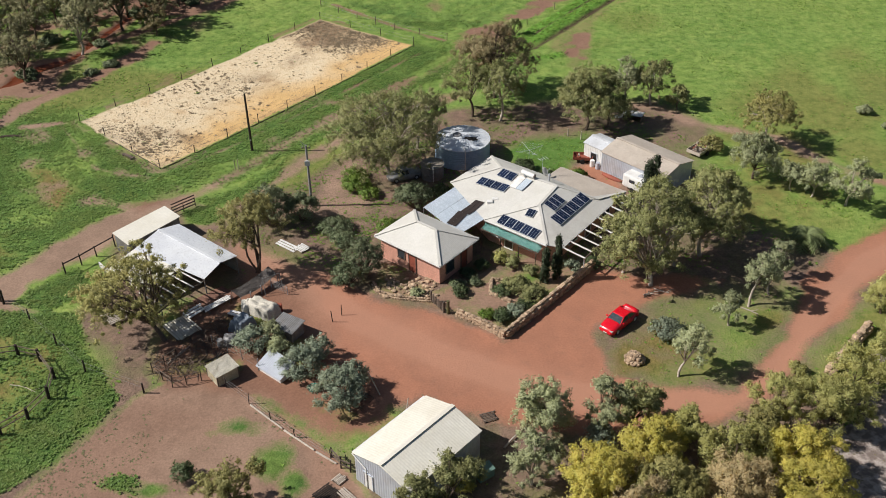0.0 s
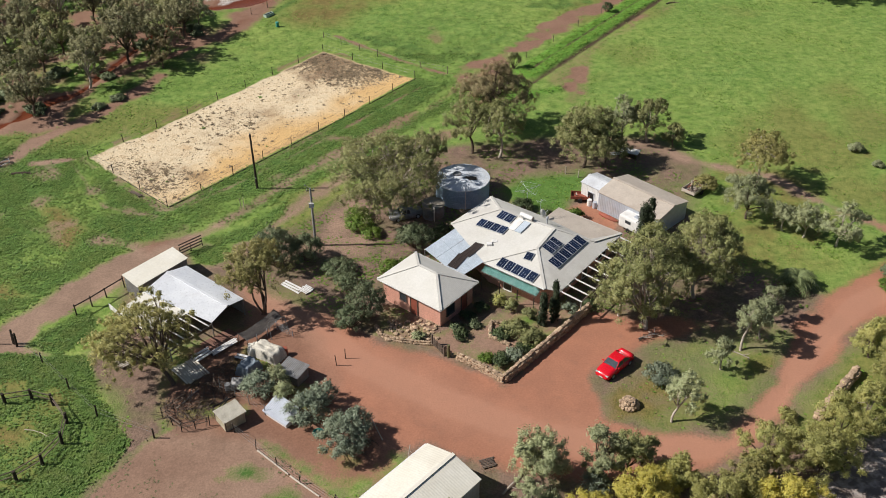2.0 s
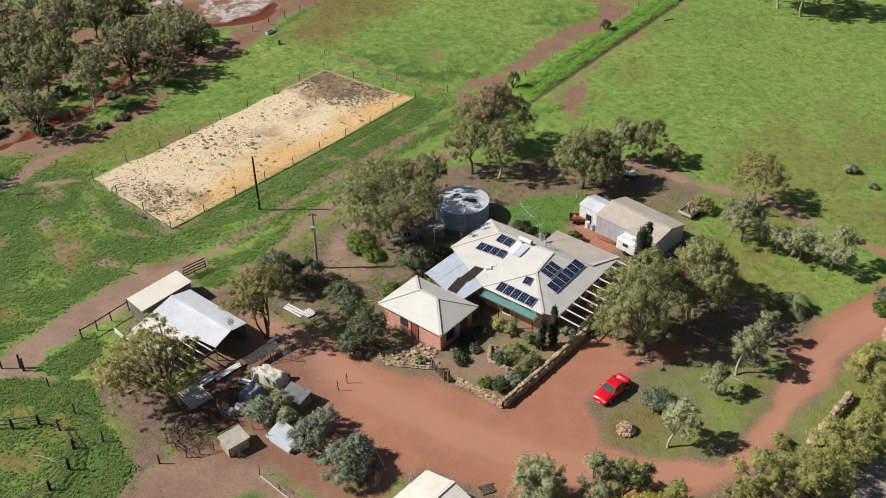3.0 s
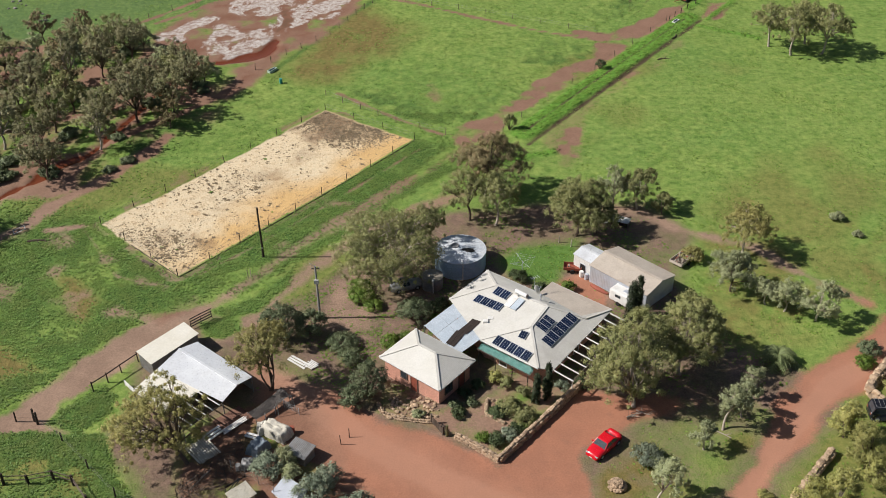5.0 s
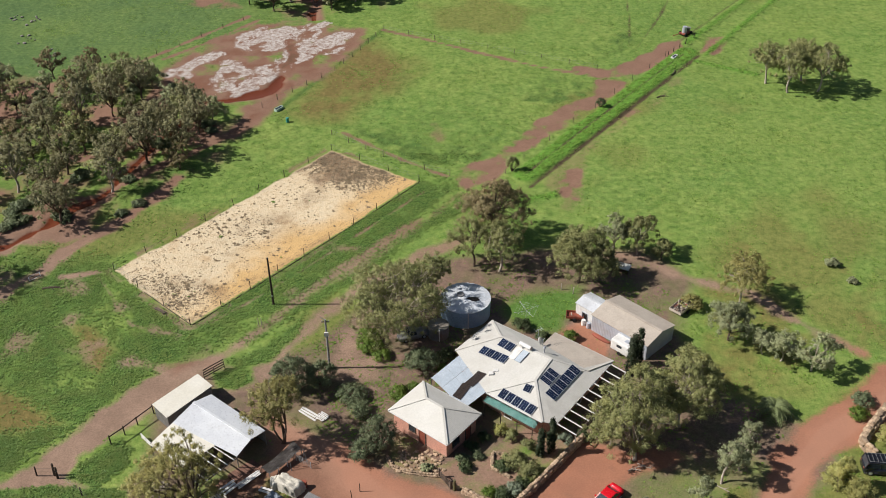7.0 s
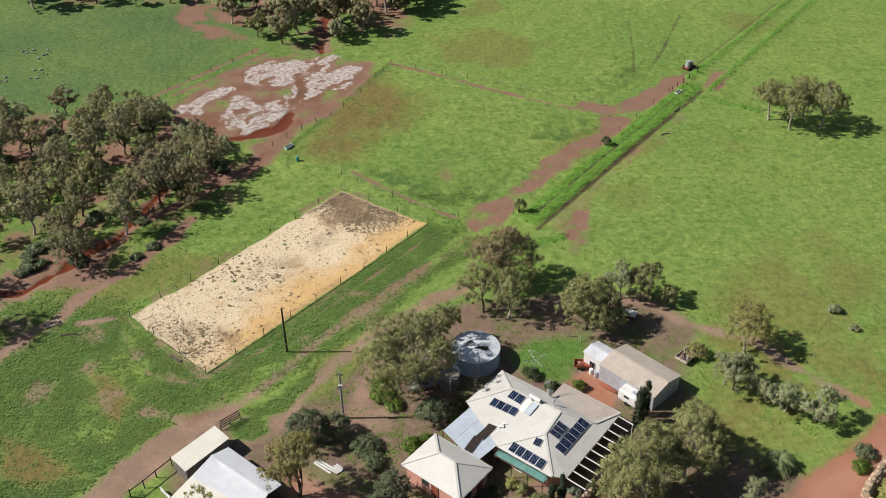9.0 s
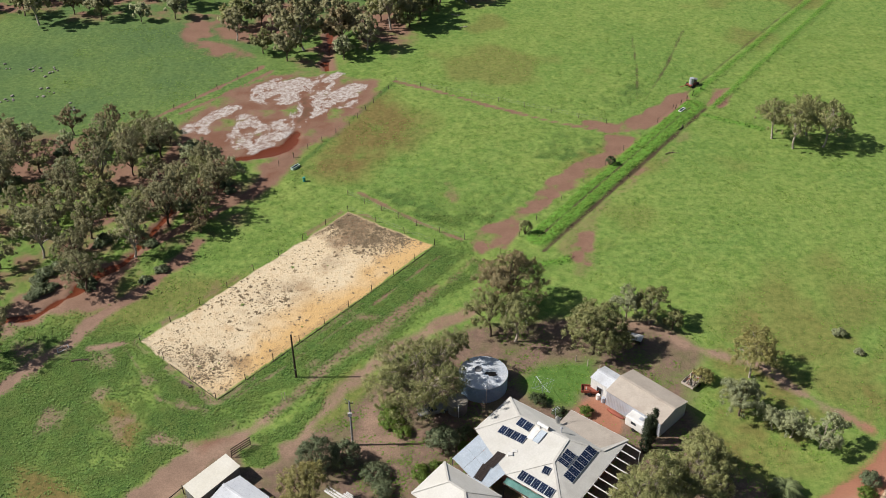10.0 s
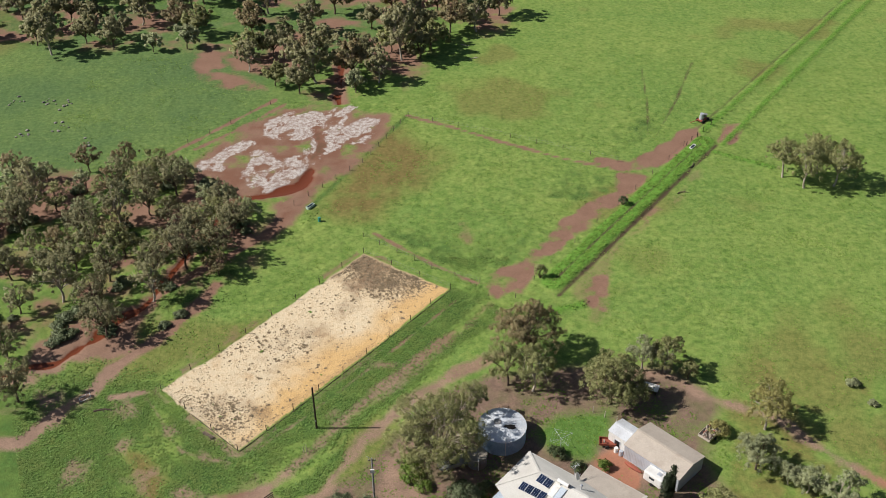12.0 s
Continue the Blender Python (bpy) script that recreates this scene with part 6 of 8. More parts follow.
def lean_shed():
    ob = thing("lean_shed", "low grey shed with a flat cream roof", "shed")
    c = [(-36.5, 84.7), (-34.2, 82.5), (-29.9, 88.0), (-32.15, 90.1)]
    bm = bmesh.new()
    q = [(*c[0], 1.5), (*c[1], 1.42), (*c[2], 1.42), (*c[3], 1.5)]
    corrugated(bm, q[:3], (0.7, -0.7), 0.24, 0.008)
    corrugated(bm, (q[0], q[2], q[3]), (0.7, -0.7), 0.24, 0.008)
    part("roof", bm, ROOF_YELLOW, ob)
    inner = [(-36.3, 84.7), (-34.2, 82.7), (-30.1, 88.0), (-32.15, 89.9)]
    for i in range(4):
        a, b = inner[i], inner[(i + 1) % 4]
        bm = bmesh.new()
        ribbed_wall(bm, a, b, -1.4, 1.38)
        box_wall(bm, Vector((*a, 0)), Vector((*b, 0)), -1.4, 1.36)
        part("wall", bm, GALV_DARK, ob)
    opening(ob, "door", inner[1], inner[2], 0.45, 0.9, -1.2, 0.8, DARK, GALV_DARK)


carport()
lean_shed()


def box_hut(name, label, x, y, angle, lx, ly, h, roof_mat, wall_mat, slope=0.25, category="hut"):
    """A small hut with a single sloping roof and an open side."""
    z = gzf(x, y)
    ob = thing(name, label, category, pose(x, y, z, 0, 0, angle))
    t = 0.05
    part("wall", boxes((-lx / 2, -ly / 2, -0.1, -lx / 2 + t, ly / 2, h)), wall_mat, ob)
    part("wall", boxes((-lx / 2 + t, ly / 2 - t, -0.1, lx / 2 - t, ly / 2, h)), wall_mat, ob)
    part("wall", boxes((lx / 2 - t, -ly / 2, -0.1, lx / 2, ly / 2, h)), wall_mat, ob)
    bm = bmesh.new()
    corrugated(bm, [(-lx / 2 - 0.12, -ly / 2 - 0.15, h + 0.05 + slope), (lx / 2 + 0.12, -ly / 2 - 0.15, h + 0.05 + slope), (lx / 2 + 0.12, ly / 2 + 0.15, h + 0.05)], (0, 1), 0.2, 0.035)
    corrugated(bm, [(-lx / 2 - 0.12, -ly / 2 - 0.15, h + 0.05 + slope), (lx / 2 + 0.12, ly / 2 + 0.15, h + 0.05), (-lx / 2 - 0.12, ly / 2 + 0.15, h + 0.05)], (0, 1), 0.2, 0.035)
    part("roof", bm, roof_mat, ob)
    for sx in (-1, 1):
        part("post", boxes((sx * (lx / 2 - 0.05) - 0.05, -ly / 2, -0.1, sx * (lx / 2 - 0.05) + 0.05, -ly / 2 + 0.1, h + slope)), TIMBER, ob)
    return ob


box_hut("kennel", "small kennel with a steep corrugated iron roof", -16.0, 64.6, 141, 3.0, 1.7, 0.45, GALV, WHITE_PAINT, 0.75, "kennel")
box_hut("tin_hut", "grey sheet metal hut among shrubs", -15.6, 70.0, 150, 2.4, 1.8, 1.2, GALV_DARK, GALV_DARK, 0.2)


def draped(name, label, x, y, angle, lx, ly, h, material, seed, category):
    """A heap or frame under a sagging cover."""
    bm = bmesh.new()
    n = 24
    grid = []
    for i in range(n + 1):
        row = []
        for j in range(n + 1):
            u, v = 2 * i / n - 1, 2 * j / n - 1
            edge = max(abs(u), abs(v))
            z = h * (1 - max(0, (edge - 0.72) / 0.28) ** 1.5) + (0.3 * h * noise.noise((u * 2.2 + seed, v * 2.2, seed)) + 0.16 * h * abs(noise.noise((u * 5 + seed, v * 5, seed + 2)))) * (1 - 0.6 * edge)
            spread = 1 + 0.2 * noise.noise((u * 3, v * 3, seed + 4))
            row.append(bm.verts.new((u * lx / 2 * spread, v * ly / 2 * spread, max(z, 0.0) if edge < 1 else -0.06)))
        grid.append(row)
    for i in range(n):
        for j in range(n):
            bm.faces.new((grid[i][j], grid[i + 1][j], grid[i + 1][j + 1], grid[i][j + 1]))
    ob = part(name, bm, material, None, smooth=True)
    ob.matrix_world = pose(x, y, gzf(x, y), 0, 0, angle)
    return tagged(ob, label, category)


def covered_cage(x, y, angle):
    ob = thing("covered_cage", "low square cage with khaki canvas sides and pale top", "cage", pose(x, y, gzf(x, y), 0, 0, angle))
    w, d, h = 1.05, 0.95, 1.15
    for sx in (-1, 1):
        bm = boxes((sx * w - 0.03, -d, -0.05, sx * w + 0.03, d, h))
        part("canvas_side", bm, CANVAS, ob)
        part("canvas_side", boxes((-w + 0.03, sx * d - 0.03, -0.05, w - 0.03, sx * d + 0.03, h)), CANVAS, ob)
    bm = bmesh.new()
    n = 8
    grid = [[bm.verts.new(((2 * i / n - 1) * (w + 0.14), (2 * j / n - 1) * (d + 0.14), h + 0.06 + 0.05 * noise.noise((i * 0.6, j * 0.6, 2)) + 0.12 * i / n)) for j in range(n + 1)] for i in range(n + 1)]
    for i in range(n):
        for j in range(n):
            bm.faces.new((grid[i][j], grid[i + 1][j], grid[i + 1][j + 1], grid[i][j + 1]))
    bmesh.ops.solidify(bm, geom=bm.faces[:], thickness=0.03)
    part("top_sheet", bm, SHEET_PALE, ob, "pale stained top sheet")
    for sx in (-1, 1):
        for sy in (-1, 1):
            part("corner_post", boxes((sx * w - 0.05, sy * d - 0.05, -0.05, sx * w + 0.05, sy * d + 0.05, h + 0.03)), TIMBER, ob)


covered_cage(-20.7, 64.0, 40)
draped("tarpaulin", "sagging tan tarpaulin over a frame of junk", -18.7, 73.5, -32, 3.5, 1.9, 1.15, TARP, 3.2, "tarpaulin")
draped("tarpaulin", "small pale tarpaulin beside the larger one", -20.2, 73.9, 20, 1.3, 1.4, 0.9, SHEET_PALE, 5.3, "tarpaulin")
draped("tarpaulin", "boxy heap under a blue-grey cover", -20.2, 71.0, 60, 2.2, 1.7, 1.2, mat("blue_grey_cover", (0.25, 0.29, 0.33), (0.17, 0.2, 0.23), 1.2, 0.6, bump=0.02), 7.7, "tarpaulin")
draped("tarpaulin", "dark covered heap beside the grey shrub", -20.9, 68.9, 10, 1.5, 1.3, 0.7, GALV_DARK, 9.1, "tarpaulin")


def mesh_shade():
    """A slack grey mesh awning on thin poles before the carport."""
    ob = thing("mesh_awning", "slack grey mesh awning on thin poles", "awning")
    a, b, c, d = Vector((-22.0, 75.4, 0.75)), Vector((-18.9, 79.3, 0.9)), Vector((-17.9, 78.4, 0.55)), Vector((-21.0, 74.7, 0.35))
    bm, n = bmesh.new(), 10
    grid = []
    for i in range(n + 1):
        grid.append([])
        for k in range(4):
            u, v = i / n, k / 3
            p = a.lerp(b, u).lerp(d.lerp(c, u), v)
            grid[-1].append(bm.verts.new(p - Vector((0, 0, 0.3 * math.sin(math.pi * u) + 0.05 * math.sin(9 * u + 4 * v)))))
    for i in range(n):
        for k in range(3):
            bm.faces.new((grid[i][k], grid[i + 1][k], grid[i + 1][k + 1], grid[i][k + 1]))
    bmesh.ops.solidify(bm, geom=bm.faces[:], thickness=0.015)
    part("mesh", bm, mat("grey_shade_mesh", (0.2, 0.18, 0.165), (0.15, 0.135, 0.125), 2.0, 0.9), ob)
    for p in (a, b, c, d):
        part("pole", tubes(((p.x, p.y, -1.0), (p.x, p.y, p.z + 0.05), 0.03), sides=6), GALV_DARK, ob)


mesh_shade()


def leaning_pole(name, label, a, b, r, material):
    """A pole from the ground at a up to b."""
    ob = part(name, tubes(((*a, gzf(*a) - 0.1), b, r), sides=7), material)
    tagged(ob, label, "pole")


leaning_pole("leaning_pole", "pale pole leaning by the saltbush", (-6.3, 61.4), (-7.4, 62.4, 1.7), 0.05, TIMBER_PALE)
leaning_pole("leaning_pole", "thin pale pole leaning by the shed", (-4.0, 58.6), (-3.7, 59.1, 1.6), 0.04, TIMBER_PALE)
leaning_pole("black_pipe", "black pipe propped beside the cage", (-22.6, 65.0), (-21.4, 66.4, 0.5), 0.05, RUBBER)
leaning_pole("black_pipe", "black pipe propped beside the cage", (-22.4, 64.8), (-21.2, 66.2, 0.55), 0.05, RUBBER)


def pallet(x, y, angle, lx=2.2, ly=1.2, name="timber_stack", label="stack of pale timber boards on the ground", n=8, z=0.18, material=None):
    ob = thing(name, label, "timber", pose(x, y, gzf(x, y), 0, 0, angle))
    rr = random.Random(int(x * 7 + y))
    for i in range(n):
        v = -ly / 2 + (i + 0.5) * ly / n
        a = rr.uniform(-0.03, 0.03)
        bm = boxes((-lx / 2 + rr.uniform(0, 0.2), v - ly / n * 0.34, z - 0.04, lx / 2 - rr.uniform(0, 0.25), v + ly / n * 0.34, z))
        part("board", bm, material or TIMBER_PALE, ob).matrix_local = pose(0, 0, rr.uniform(0, 0.01), 0, 0, math.degrees(a))
    for u in (-lx * 0.36, lx * 0.36):
        part("bearer", boxes((u - 0.05, -ly / 2, 0, u + 0.05, ly / 2, z - 0.045)), TIMBER, ob)


pallet(-26.1, 70.9, 132, 3.3, 2.6, n=10, z=0.22, label="row of pale boards laid on the ground", material=SHEET_PALE)
pallet(-25.4, 73.2, 48, 2.3, 1.3, "sheet_stack", "pale sheets stacked beside the bench", 3, 0.4, WHITE_PAINT)
pallet(-33.0, 72.8, 42, 2.6, 2.2, n=9, z=0.3, label="row of pale slats under the leaning gum")
pallet(-17.9, 85.2, -38, 3.0, 1.1, "old_door", "pale old door panels lying on bare earth", 3, 0.12, WHITE_PAINT)
pallet(-16.2, 84.6, -38, 1.5, 1.3, "bed_base", "old pale bed base lying on bare earth", 6, 0.2, WHITE_PAINT)
pallet(-23.3, 74.3, 47, 3.3, 0.8, "white_bench", "long white bench beside the paved patch", 4, 0.55, WHITE_PAINT)
pallet(-21.2, 72.8, -20, 1.7, 0.8, "old_door", "white door panel lying among junk", 2, 0.4, WHITE_PAINT)
pallet(-9.0, 51.6, 50, 1.1, 0.9, "wooden_pallet", "small wooden pallet beside the shed", 6, 0.14)
pallet(-8.0, 49.6, -45, 2.6, 0.8, "timber_stack", "stack of long boards beside the shed", 5, 0.2)
pallet(3.2, 58.5, 20, 1.5, 1.1, "wooden_pallet", "weathered pallet lying in the yard", 7, 0.12, TIMBER)
pallet(-9.9, 50.0, 45, 2.0, 1.6, "dark_timber_heap", "heap of dark scrap timber beside the shed", 9, 0.2, TIMBER_DARK)
pallet(-41.1, 105.8, -35, 2.2, 0.5, "timber_rails", "old planks lying at the arena's edge", 3, 0.25, TIMBER)



def paved_patch():
    ob = thing("paved_patch", "red-brown paved patch before the carport", "paving")
    z = gzf(-23.8, 75.6)
    o, u, v = Vector((-26.0, 75.2, z)), Vector((2.5, 2.4, 0)), Vector((2.0, -1.6, 0))
    mesh = None
    for i in range(7):
        for j in range(5):
            p = o + u * (i + 0.5) / 7 + v * (j + 0.5) / 5
            if mesh is None:
                bm = boxes((-0.235, -0.245, -0.1, 0.235, 0.245, 0.22))
                s = part("paver", bm, DECK, ob)
                mesh = s.data
            else:
                s = new("paver", mesh)
                s.parent = ob
            s.matrix_local = pose(p.x, p.y, p.z + 0.01 * ((i * 7 + j * 3) % 3), 0, 0, 43)


paved_patch()


def swing_frame(x, y, angle):
    z = gzf(x, y)
    ob = thing("swing_frame", "grey metal A-frame in the yard", "frame", pose(x, y, z, 0, 0, angle))
    for sx in (-1, 1):
        for sy in (-1, 1):
            part("leg", tubes(((sx * 1.0, sy * 0.6, -0.05), (sx * 0.9, 0, 1.9), 0.035), sides=6), GALV_DARK, ob)
    part("top_bar", tubes(((-0.9, 0, 1.9), (0.9, 0, 1.9), 0.035), sides=6), GALV_DARK, ob)


swing_frame(-18.2, 77.0, 30)


# ---- water tanks and household fittings ----
def water_tank(x, y, r, h, label, side, top, segs=56):
    z = gzf(x, y) - 0.1
    ob = thing("water_tank", label, "water tank", pose(x, y, z))
    bm = bmesh.new()
    rings = []
    k = int(h / 0.13)
    for i in range(k + 1):
        rad = r + (0.03 if i % 2 else 0.0)
        rings.append([bm.verts.new((rad * math.cos(2 * math.pi * j / segs), rad * math.sin(2 * math.pi * j / segs), h * i / k)) for j in range(segs)])
    for p, q in zip(rings, rings[1:]):
        for j in range(segs):
            bm.faces.new((p[j], p[(j + 1) % segs], q[(j + 1) % segs], q[j]))
    part("side", bm, side, ob, "corrugated tank side")
    bm = bmesh.new()
    rim = [bm.verts.new(((r + 0.08) * math.cos(2 * math.pi * j / segs), (r + 0.08) * math.sin(2 * math.pi * j / segs), h + (0.04 if j % 2 else 0.0))) for j in range(segs)]
    low = [bm.verts.new((v.co.x, v.co.y, h - 0.06)) for v in rim]
    ring = [bm.verts.new((0.25 * v.co.x, 0.25 * v.co.y, h + 0.09 * r)) for v in rim]
    for j in range(segs):
        jj = (j + 1) % segs
        bm.faces.new((rim[j], rim[jj], ring[jj], ring[j]))
        bm.faces.new((low[j], low[jj], rim[jj], rim[j]))
    bm.faces.new(ring)
    bmesh.ops.recalc_face_normals(bm, faces=bm.faces)
    part("roof", bm, top, ob, "shallow conical sheet roof")
    part("hatch", tubes(((-0.2 * r, 0.1 * r, h + 0.06 * r), (-0.2 * r, 0.1 * r, h + 0.12 * r), 0.12 * r + 0.12), sides=16), GALV_DARK, ob)
    t = radians(275)
    px, py = (r + 0.09) * math.cos(t), (r + 0.09) * math.sin(t)
    part("downpipe", tubes(((px, py, 0), (px, py, h + 0.12), 0.06), ((px, py, h + 0.1), (px * 0.82, py * 0.82, h + 0.22), 0.06)), WHITE_PAINT, ob, "white overflow pipe")


def tank_litter(x, y, z, r):
    """Dark leaf litter lying in the dip of the tank's roof."""
    bm, rr, n = bmesh.new(), random.Random(3), 26
    top = bm.verts.new((0, 0, 0.09))
    ring = [bm.verts.new((r * (0.7 + 0.5 * rr.random()) * math.cos(6.283 * k / n), 0.62 * r * (0.7 + 0.5 * rr.random()) * math.sin(6.283 * k / n), -0.06)) for k in range(n)]
    for k in range(n):
        bm.faces.new((top, ring[k], ring[(k + 1) % n]))
    ob = part("leaf_litter", bm, mat("dark_leaf_litter", (0.05, 0.043, 0.036), (0.028, 0.025, 0.022), 3.0, 0.95, bump=0.03))
    ob.matrix_world = pose(x, y, z)
    tagged(ob, "dark heap of leaf litter on the tank roof", "leaf litter")


water_tank(1.5, 104.7, 3.4, 2.75, "large round corrugated iron rainwater tank", TANK_SIDE, TANK_TOP)
tank_litter(2.2, 104.2, gzf(1.5, 104.7) + 2.93, 1.25)
water_tank(-2.2, 100.0, 1.35, 1.9, "small drab rainwater tank under the big gum", GALV_DARK, mat("drab_tank_roof", (0.3, 0.27, 0.22), (0.24, 0.21, 0.17), 1.0, 0.7), 32)


def solar_heater():
    o = Vector((8.25, 90.6, roof_at(8.25, 90.6)))
    ob = thing("solar_water_heater", "white solar water heater with its collector on the roof", "water heater")
    a, b = (7.45, 91.3), (9.2, 92.0)
    ax, dn = Vector((0.76, -0.65, 0)), Vector((-0.65, -0.76, 0))
    c = Vector((8.7, 91.9, 0))
    for s in (-1,):
        p, q = c - ax * 0.85, c + ax * 0.85
        zt = roof_at(c.x, c.y) + 0.42
        part("storage_tank", tubes(((p.x, p.y, zt), (q.x, q.y, zt), 0.27), sides=20), WHITE_PAINT, ob)
        for e, nm in ((p, 0), (q, 1)):
            part("end_cap", tubes(((e.x, e.y, zt), (e.x + (ax.x * 0.06 if nm else -ax.x * 0.06), e.y + (ax.y * 0.06 if nm else -ax.y * 0.06), zt), 0.24), sides=20), GALV_DARK, ob)
    for k, (u, material) in enumerate(((-0.45, WHITE_PAINT), (0.45, POLYCARB))):
        bm = bmesh.new()
        m = c + ax * u + dn * 1.35
        quad = []
        for i, j in ((-0.42, -0.95), (0.42, -0.95), (0.42, 0.95), (-0.42, 0.95)):
            w = m + ax * i + dn * j
            quad.append((w.x, w.y, roof_at(w.x, w.y) + 0.16))
        slab(bm, quad, 0.09)
        part("collector", bm, material, ob)
    part("bracket", beams(((c.x, c.y, roof_at(c.x, c.y)), (c.x, c.y, zt), 0.9, 0.08)), ALU, ob)


solar_heater()


def dish_and_flue():
    x, y = 10.9, 93.6
    z = 2.86
    ob = thing("satellite_dish", "pale satellite dish on a short mast at the roof's edge", "satellite dish")
    part("mast", tubes(((x, y, z - 0.1), (x, y, z + 0.85), 0.035), sides=8), GALV, ob)
    bm = bmesh.new()
    rings = []
    for i in range(5):
        s = i / 4
        rings.append([bm.verts.new((0.48 * s * math.cos(t), 0.56 * s * math.sin(t), 0.16 * s * s)) for t in [2 * math.pi * j / 20 for j in range(20)]] if i else [bm.verts.new((0, 0, 0))])
    for j in range(20):
        bm.faces.new((rings[0][0], rings[1][j], rings[1][(j + 1) % 20]))
        for i in range(1, 4):
            bm.faces.new((rings[i][j], rings[i + 1][j], rings[i + 1][(j + 1) % 20], rings[i][(j + 1) % 20]))
    bmesh.ops.solidify(bm, geom=bm.faces[:], thickness=0.02)
    d = part("dish", bm, WHITE_PAINT, ob, smooth=True)
    d.matrix_local = look((x, y, z + 0.8), (x - 3, y + 2.0, z - 1.6)) @ pose(0, 0, 0, 180, 0, 0)
    part("arm", tubes(((x, y, z + 0.6), (x + 0.4, y + 0.35, z + 0.95), 0.02), sides=6), GALV, ob)
    fl = thing("flue", "white metal flue with a cowl on the roof", "flue")
    fx, fy = 11.0, 91.3
    fz = roof_at(fx, fy)
    part("pipe", tubes(((fx, fy, fz - 0.1), (fx, fy, fz + 0.75), 0.09), sides=12), GALV, fl)
    part("cowl", tubes(((fx, fy, fz + 0.75), (fx, fy, fz + 0.95), 0.2, 0.1), sides=12), GALV, fl)
    an = thing("tv_aerial", "thin television aerial above the roof", "aerial")
    part("mast", tubes(((10.5, 94.3, 2.7), (10.5, 94.3, 5.0), 0.02), sides=6), GALV, an)
    part("boom", tubes(((10.0, 94.0, 4.9), (11.0, 94.6, 4.9), 0.015), sides=5), GALV, an)
    for k in range(4):
        x0 = 10.1 + 0.27 * k
        part("element", tubes(((x0 + 0.18, 93.75 + 0.16 * k, 4.92), (x0 - 0.18, 94.35 + 0.16 * k, 4.92), 0.01), sides=5), GALV, an)


dish_and_flue()


def mesh_strip():
    """Dark mesh strips lying on the lean-to and on the roof above it."""
    ob = thing("shade_strip", "dark brown shade mesh strips over the lean-to roof", "shade cloth")
    p0, q0, r0 = Vector((0.5, 92.3, 2.46)), Vector((3.7, 85.75, 2.38)), Vector((0.9, 83.0, 2.2))
    n = (q0 - p0).cross(r0 - p0)
    low = lambda x, y: p0.z - (n.x * (x - p0.x) + n.y * (y - p0.y)) / n.z
    across = lambda x, y: (q0.x - p0.x) * (y - p0.y) - (q0.y - p0.y) * (x - p0.x)
    for o, u, v, count in ((Vector((0.85, 87.35)), Vector((0.95, -0.72)), Vector((-1.3, -2.2)), 3), (Vector((2.75, 89.15)), Vector((1.0, -0.66)), Vector((-1.75, -1.95)), 3)):
        for i in range(2):
            for j in range(count):
                quad = []
                for s, t in ((0, 0), (1, 0), (1, 1), (0, 1)):
                    p = o + u * ((i + 0.02 + 0.96 * s) / 2) + v * ((j + 0.01 + 0.98 * t) / count)
                    z = low(p.x, p.y) if across(p.x, p.y) < 0 else roof_at(p.x, p.y)
                    quad.append((p.x, p.y, z + 0.09))
                bm = bmesh.new()
                slab(bm, quad, 0.03)
                part("mesh_panel", bm, SHADE, ob)
    cap = thing("roof_box", "small pale box vents on the lean-to roof", "vent")
    for x, y in ((4.3, 88.4), (4.9, 88.9)):
        part("vent_box", boxes((x - 0.3, y - 0.25, 2.45, x + 0.3, y + 0.25, 3.0)), WHITE_PAINT, cap)


mesh_strip()


def awning():
    ob = thing("awning", "teal shade cloth awning along the front of the house", "awning")
    a, b, c, d = (3.75, 85.2, 2.28), (9.5, 80.7, 2.28), (8.95, 80.0, 1.88), (3.18, 84.6, 1.88)
    bm = bmesh.new()
    n = 16
    top = []
    for i in range(n + 1):
        s = i / n
        col = []
        for j in range(5):
            t = j / 4
            p = (Vector(a).lerp(Vector(b), s)).lerp(Vector(d).lerp(Vector(c), s), t)
            p.z -= 0.09 * math.sin(math.pi * t) + 0.03 * math.sin(s * 19)
            col.append(bm.verts.new(p))
        top.append(col)
    for i in range(n):
        for j in range(4):
            bm.faces.new((top[i][j], top[i][j + 1], top[i + 1][j + 1], top[i + 1][j]))
    bmesh.ops.solidify(bm, geom=bm.faces[:], thickness=0.015)
    part("cloth", bm, TEAL, ob, smooth=True)
    part("front_rail", beams((c, d, 0.07, 0.1)), TIMBER, ob)
    for s in (0.03, 0.36, 0.68, 0.97):
        p = Vector(d).lerp(Vector(c), s)
        part("post", beams(((p.x, p.y, -1.0), (p.x, p.y, 1.72), 0.1, 0.1)), TIMBER, ob)


awning()


def clothes_line(x, y):
    z = gzf(x, y)
    ob = thing("rotary_clothes_line", "galvanised rotary clothes line behind the house", "clothes line", pose(x, y, z, 0, 0, 25))
    part("mast", tubes(((0, 0, -0.05), (0, 0, 2.0), 0.03), sides=8), GALV, ob)
    for k in range(4):
        t = math.pi / 2 * k
        part("arm", tubes(((0, 0, 1.85), (1.9 * math.cos(t), 1.9 * math.sin(t), 2.15), 0.02), sides=6), GALV, ob)
    for rad in (0.8, 1.3, 1.85):
        pts = [(rad * math.cos(math.pi / 2 * k), rad * math.sin(math.pi / 2 * k), 1.85 + 0.3 * rad / 1.9) for k in range(5)]
        part("wire", tubes(*[(pts[k], pts[k + 1], 0.008) for k in range(4)], sides=4), GALV, ob)


clothes_line(9.7, 102.6)


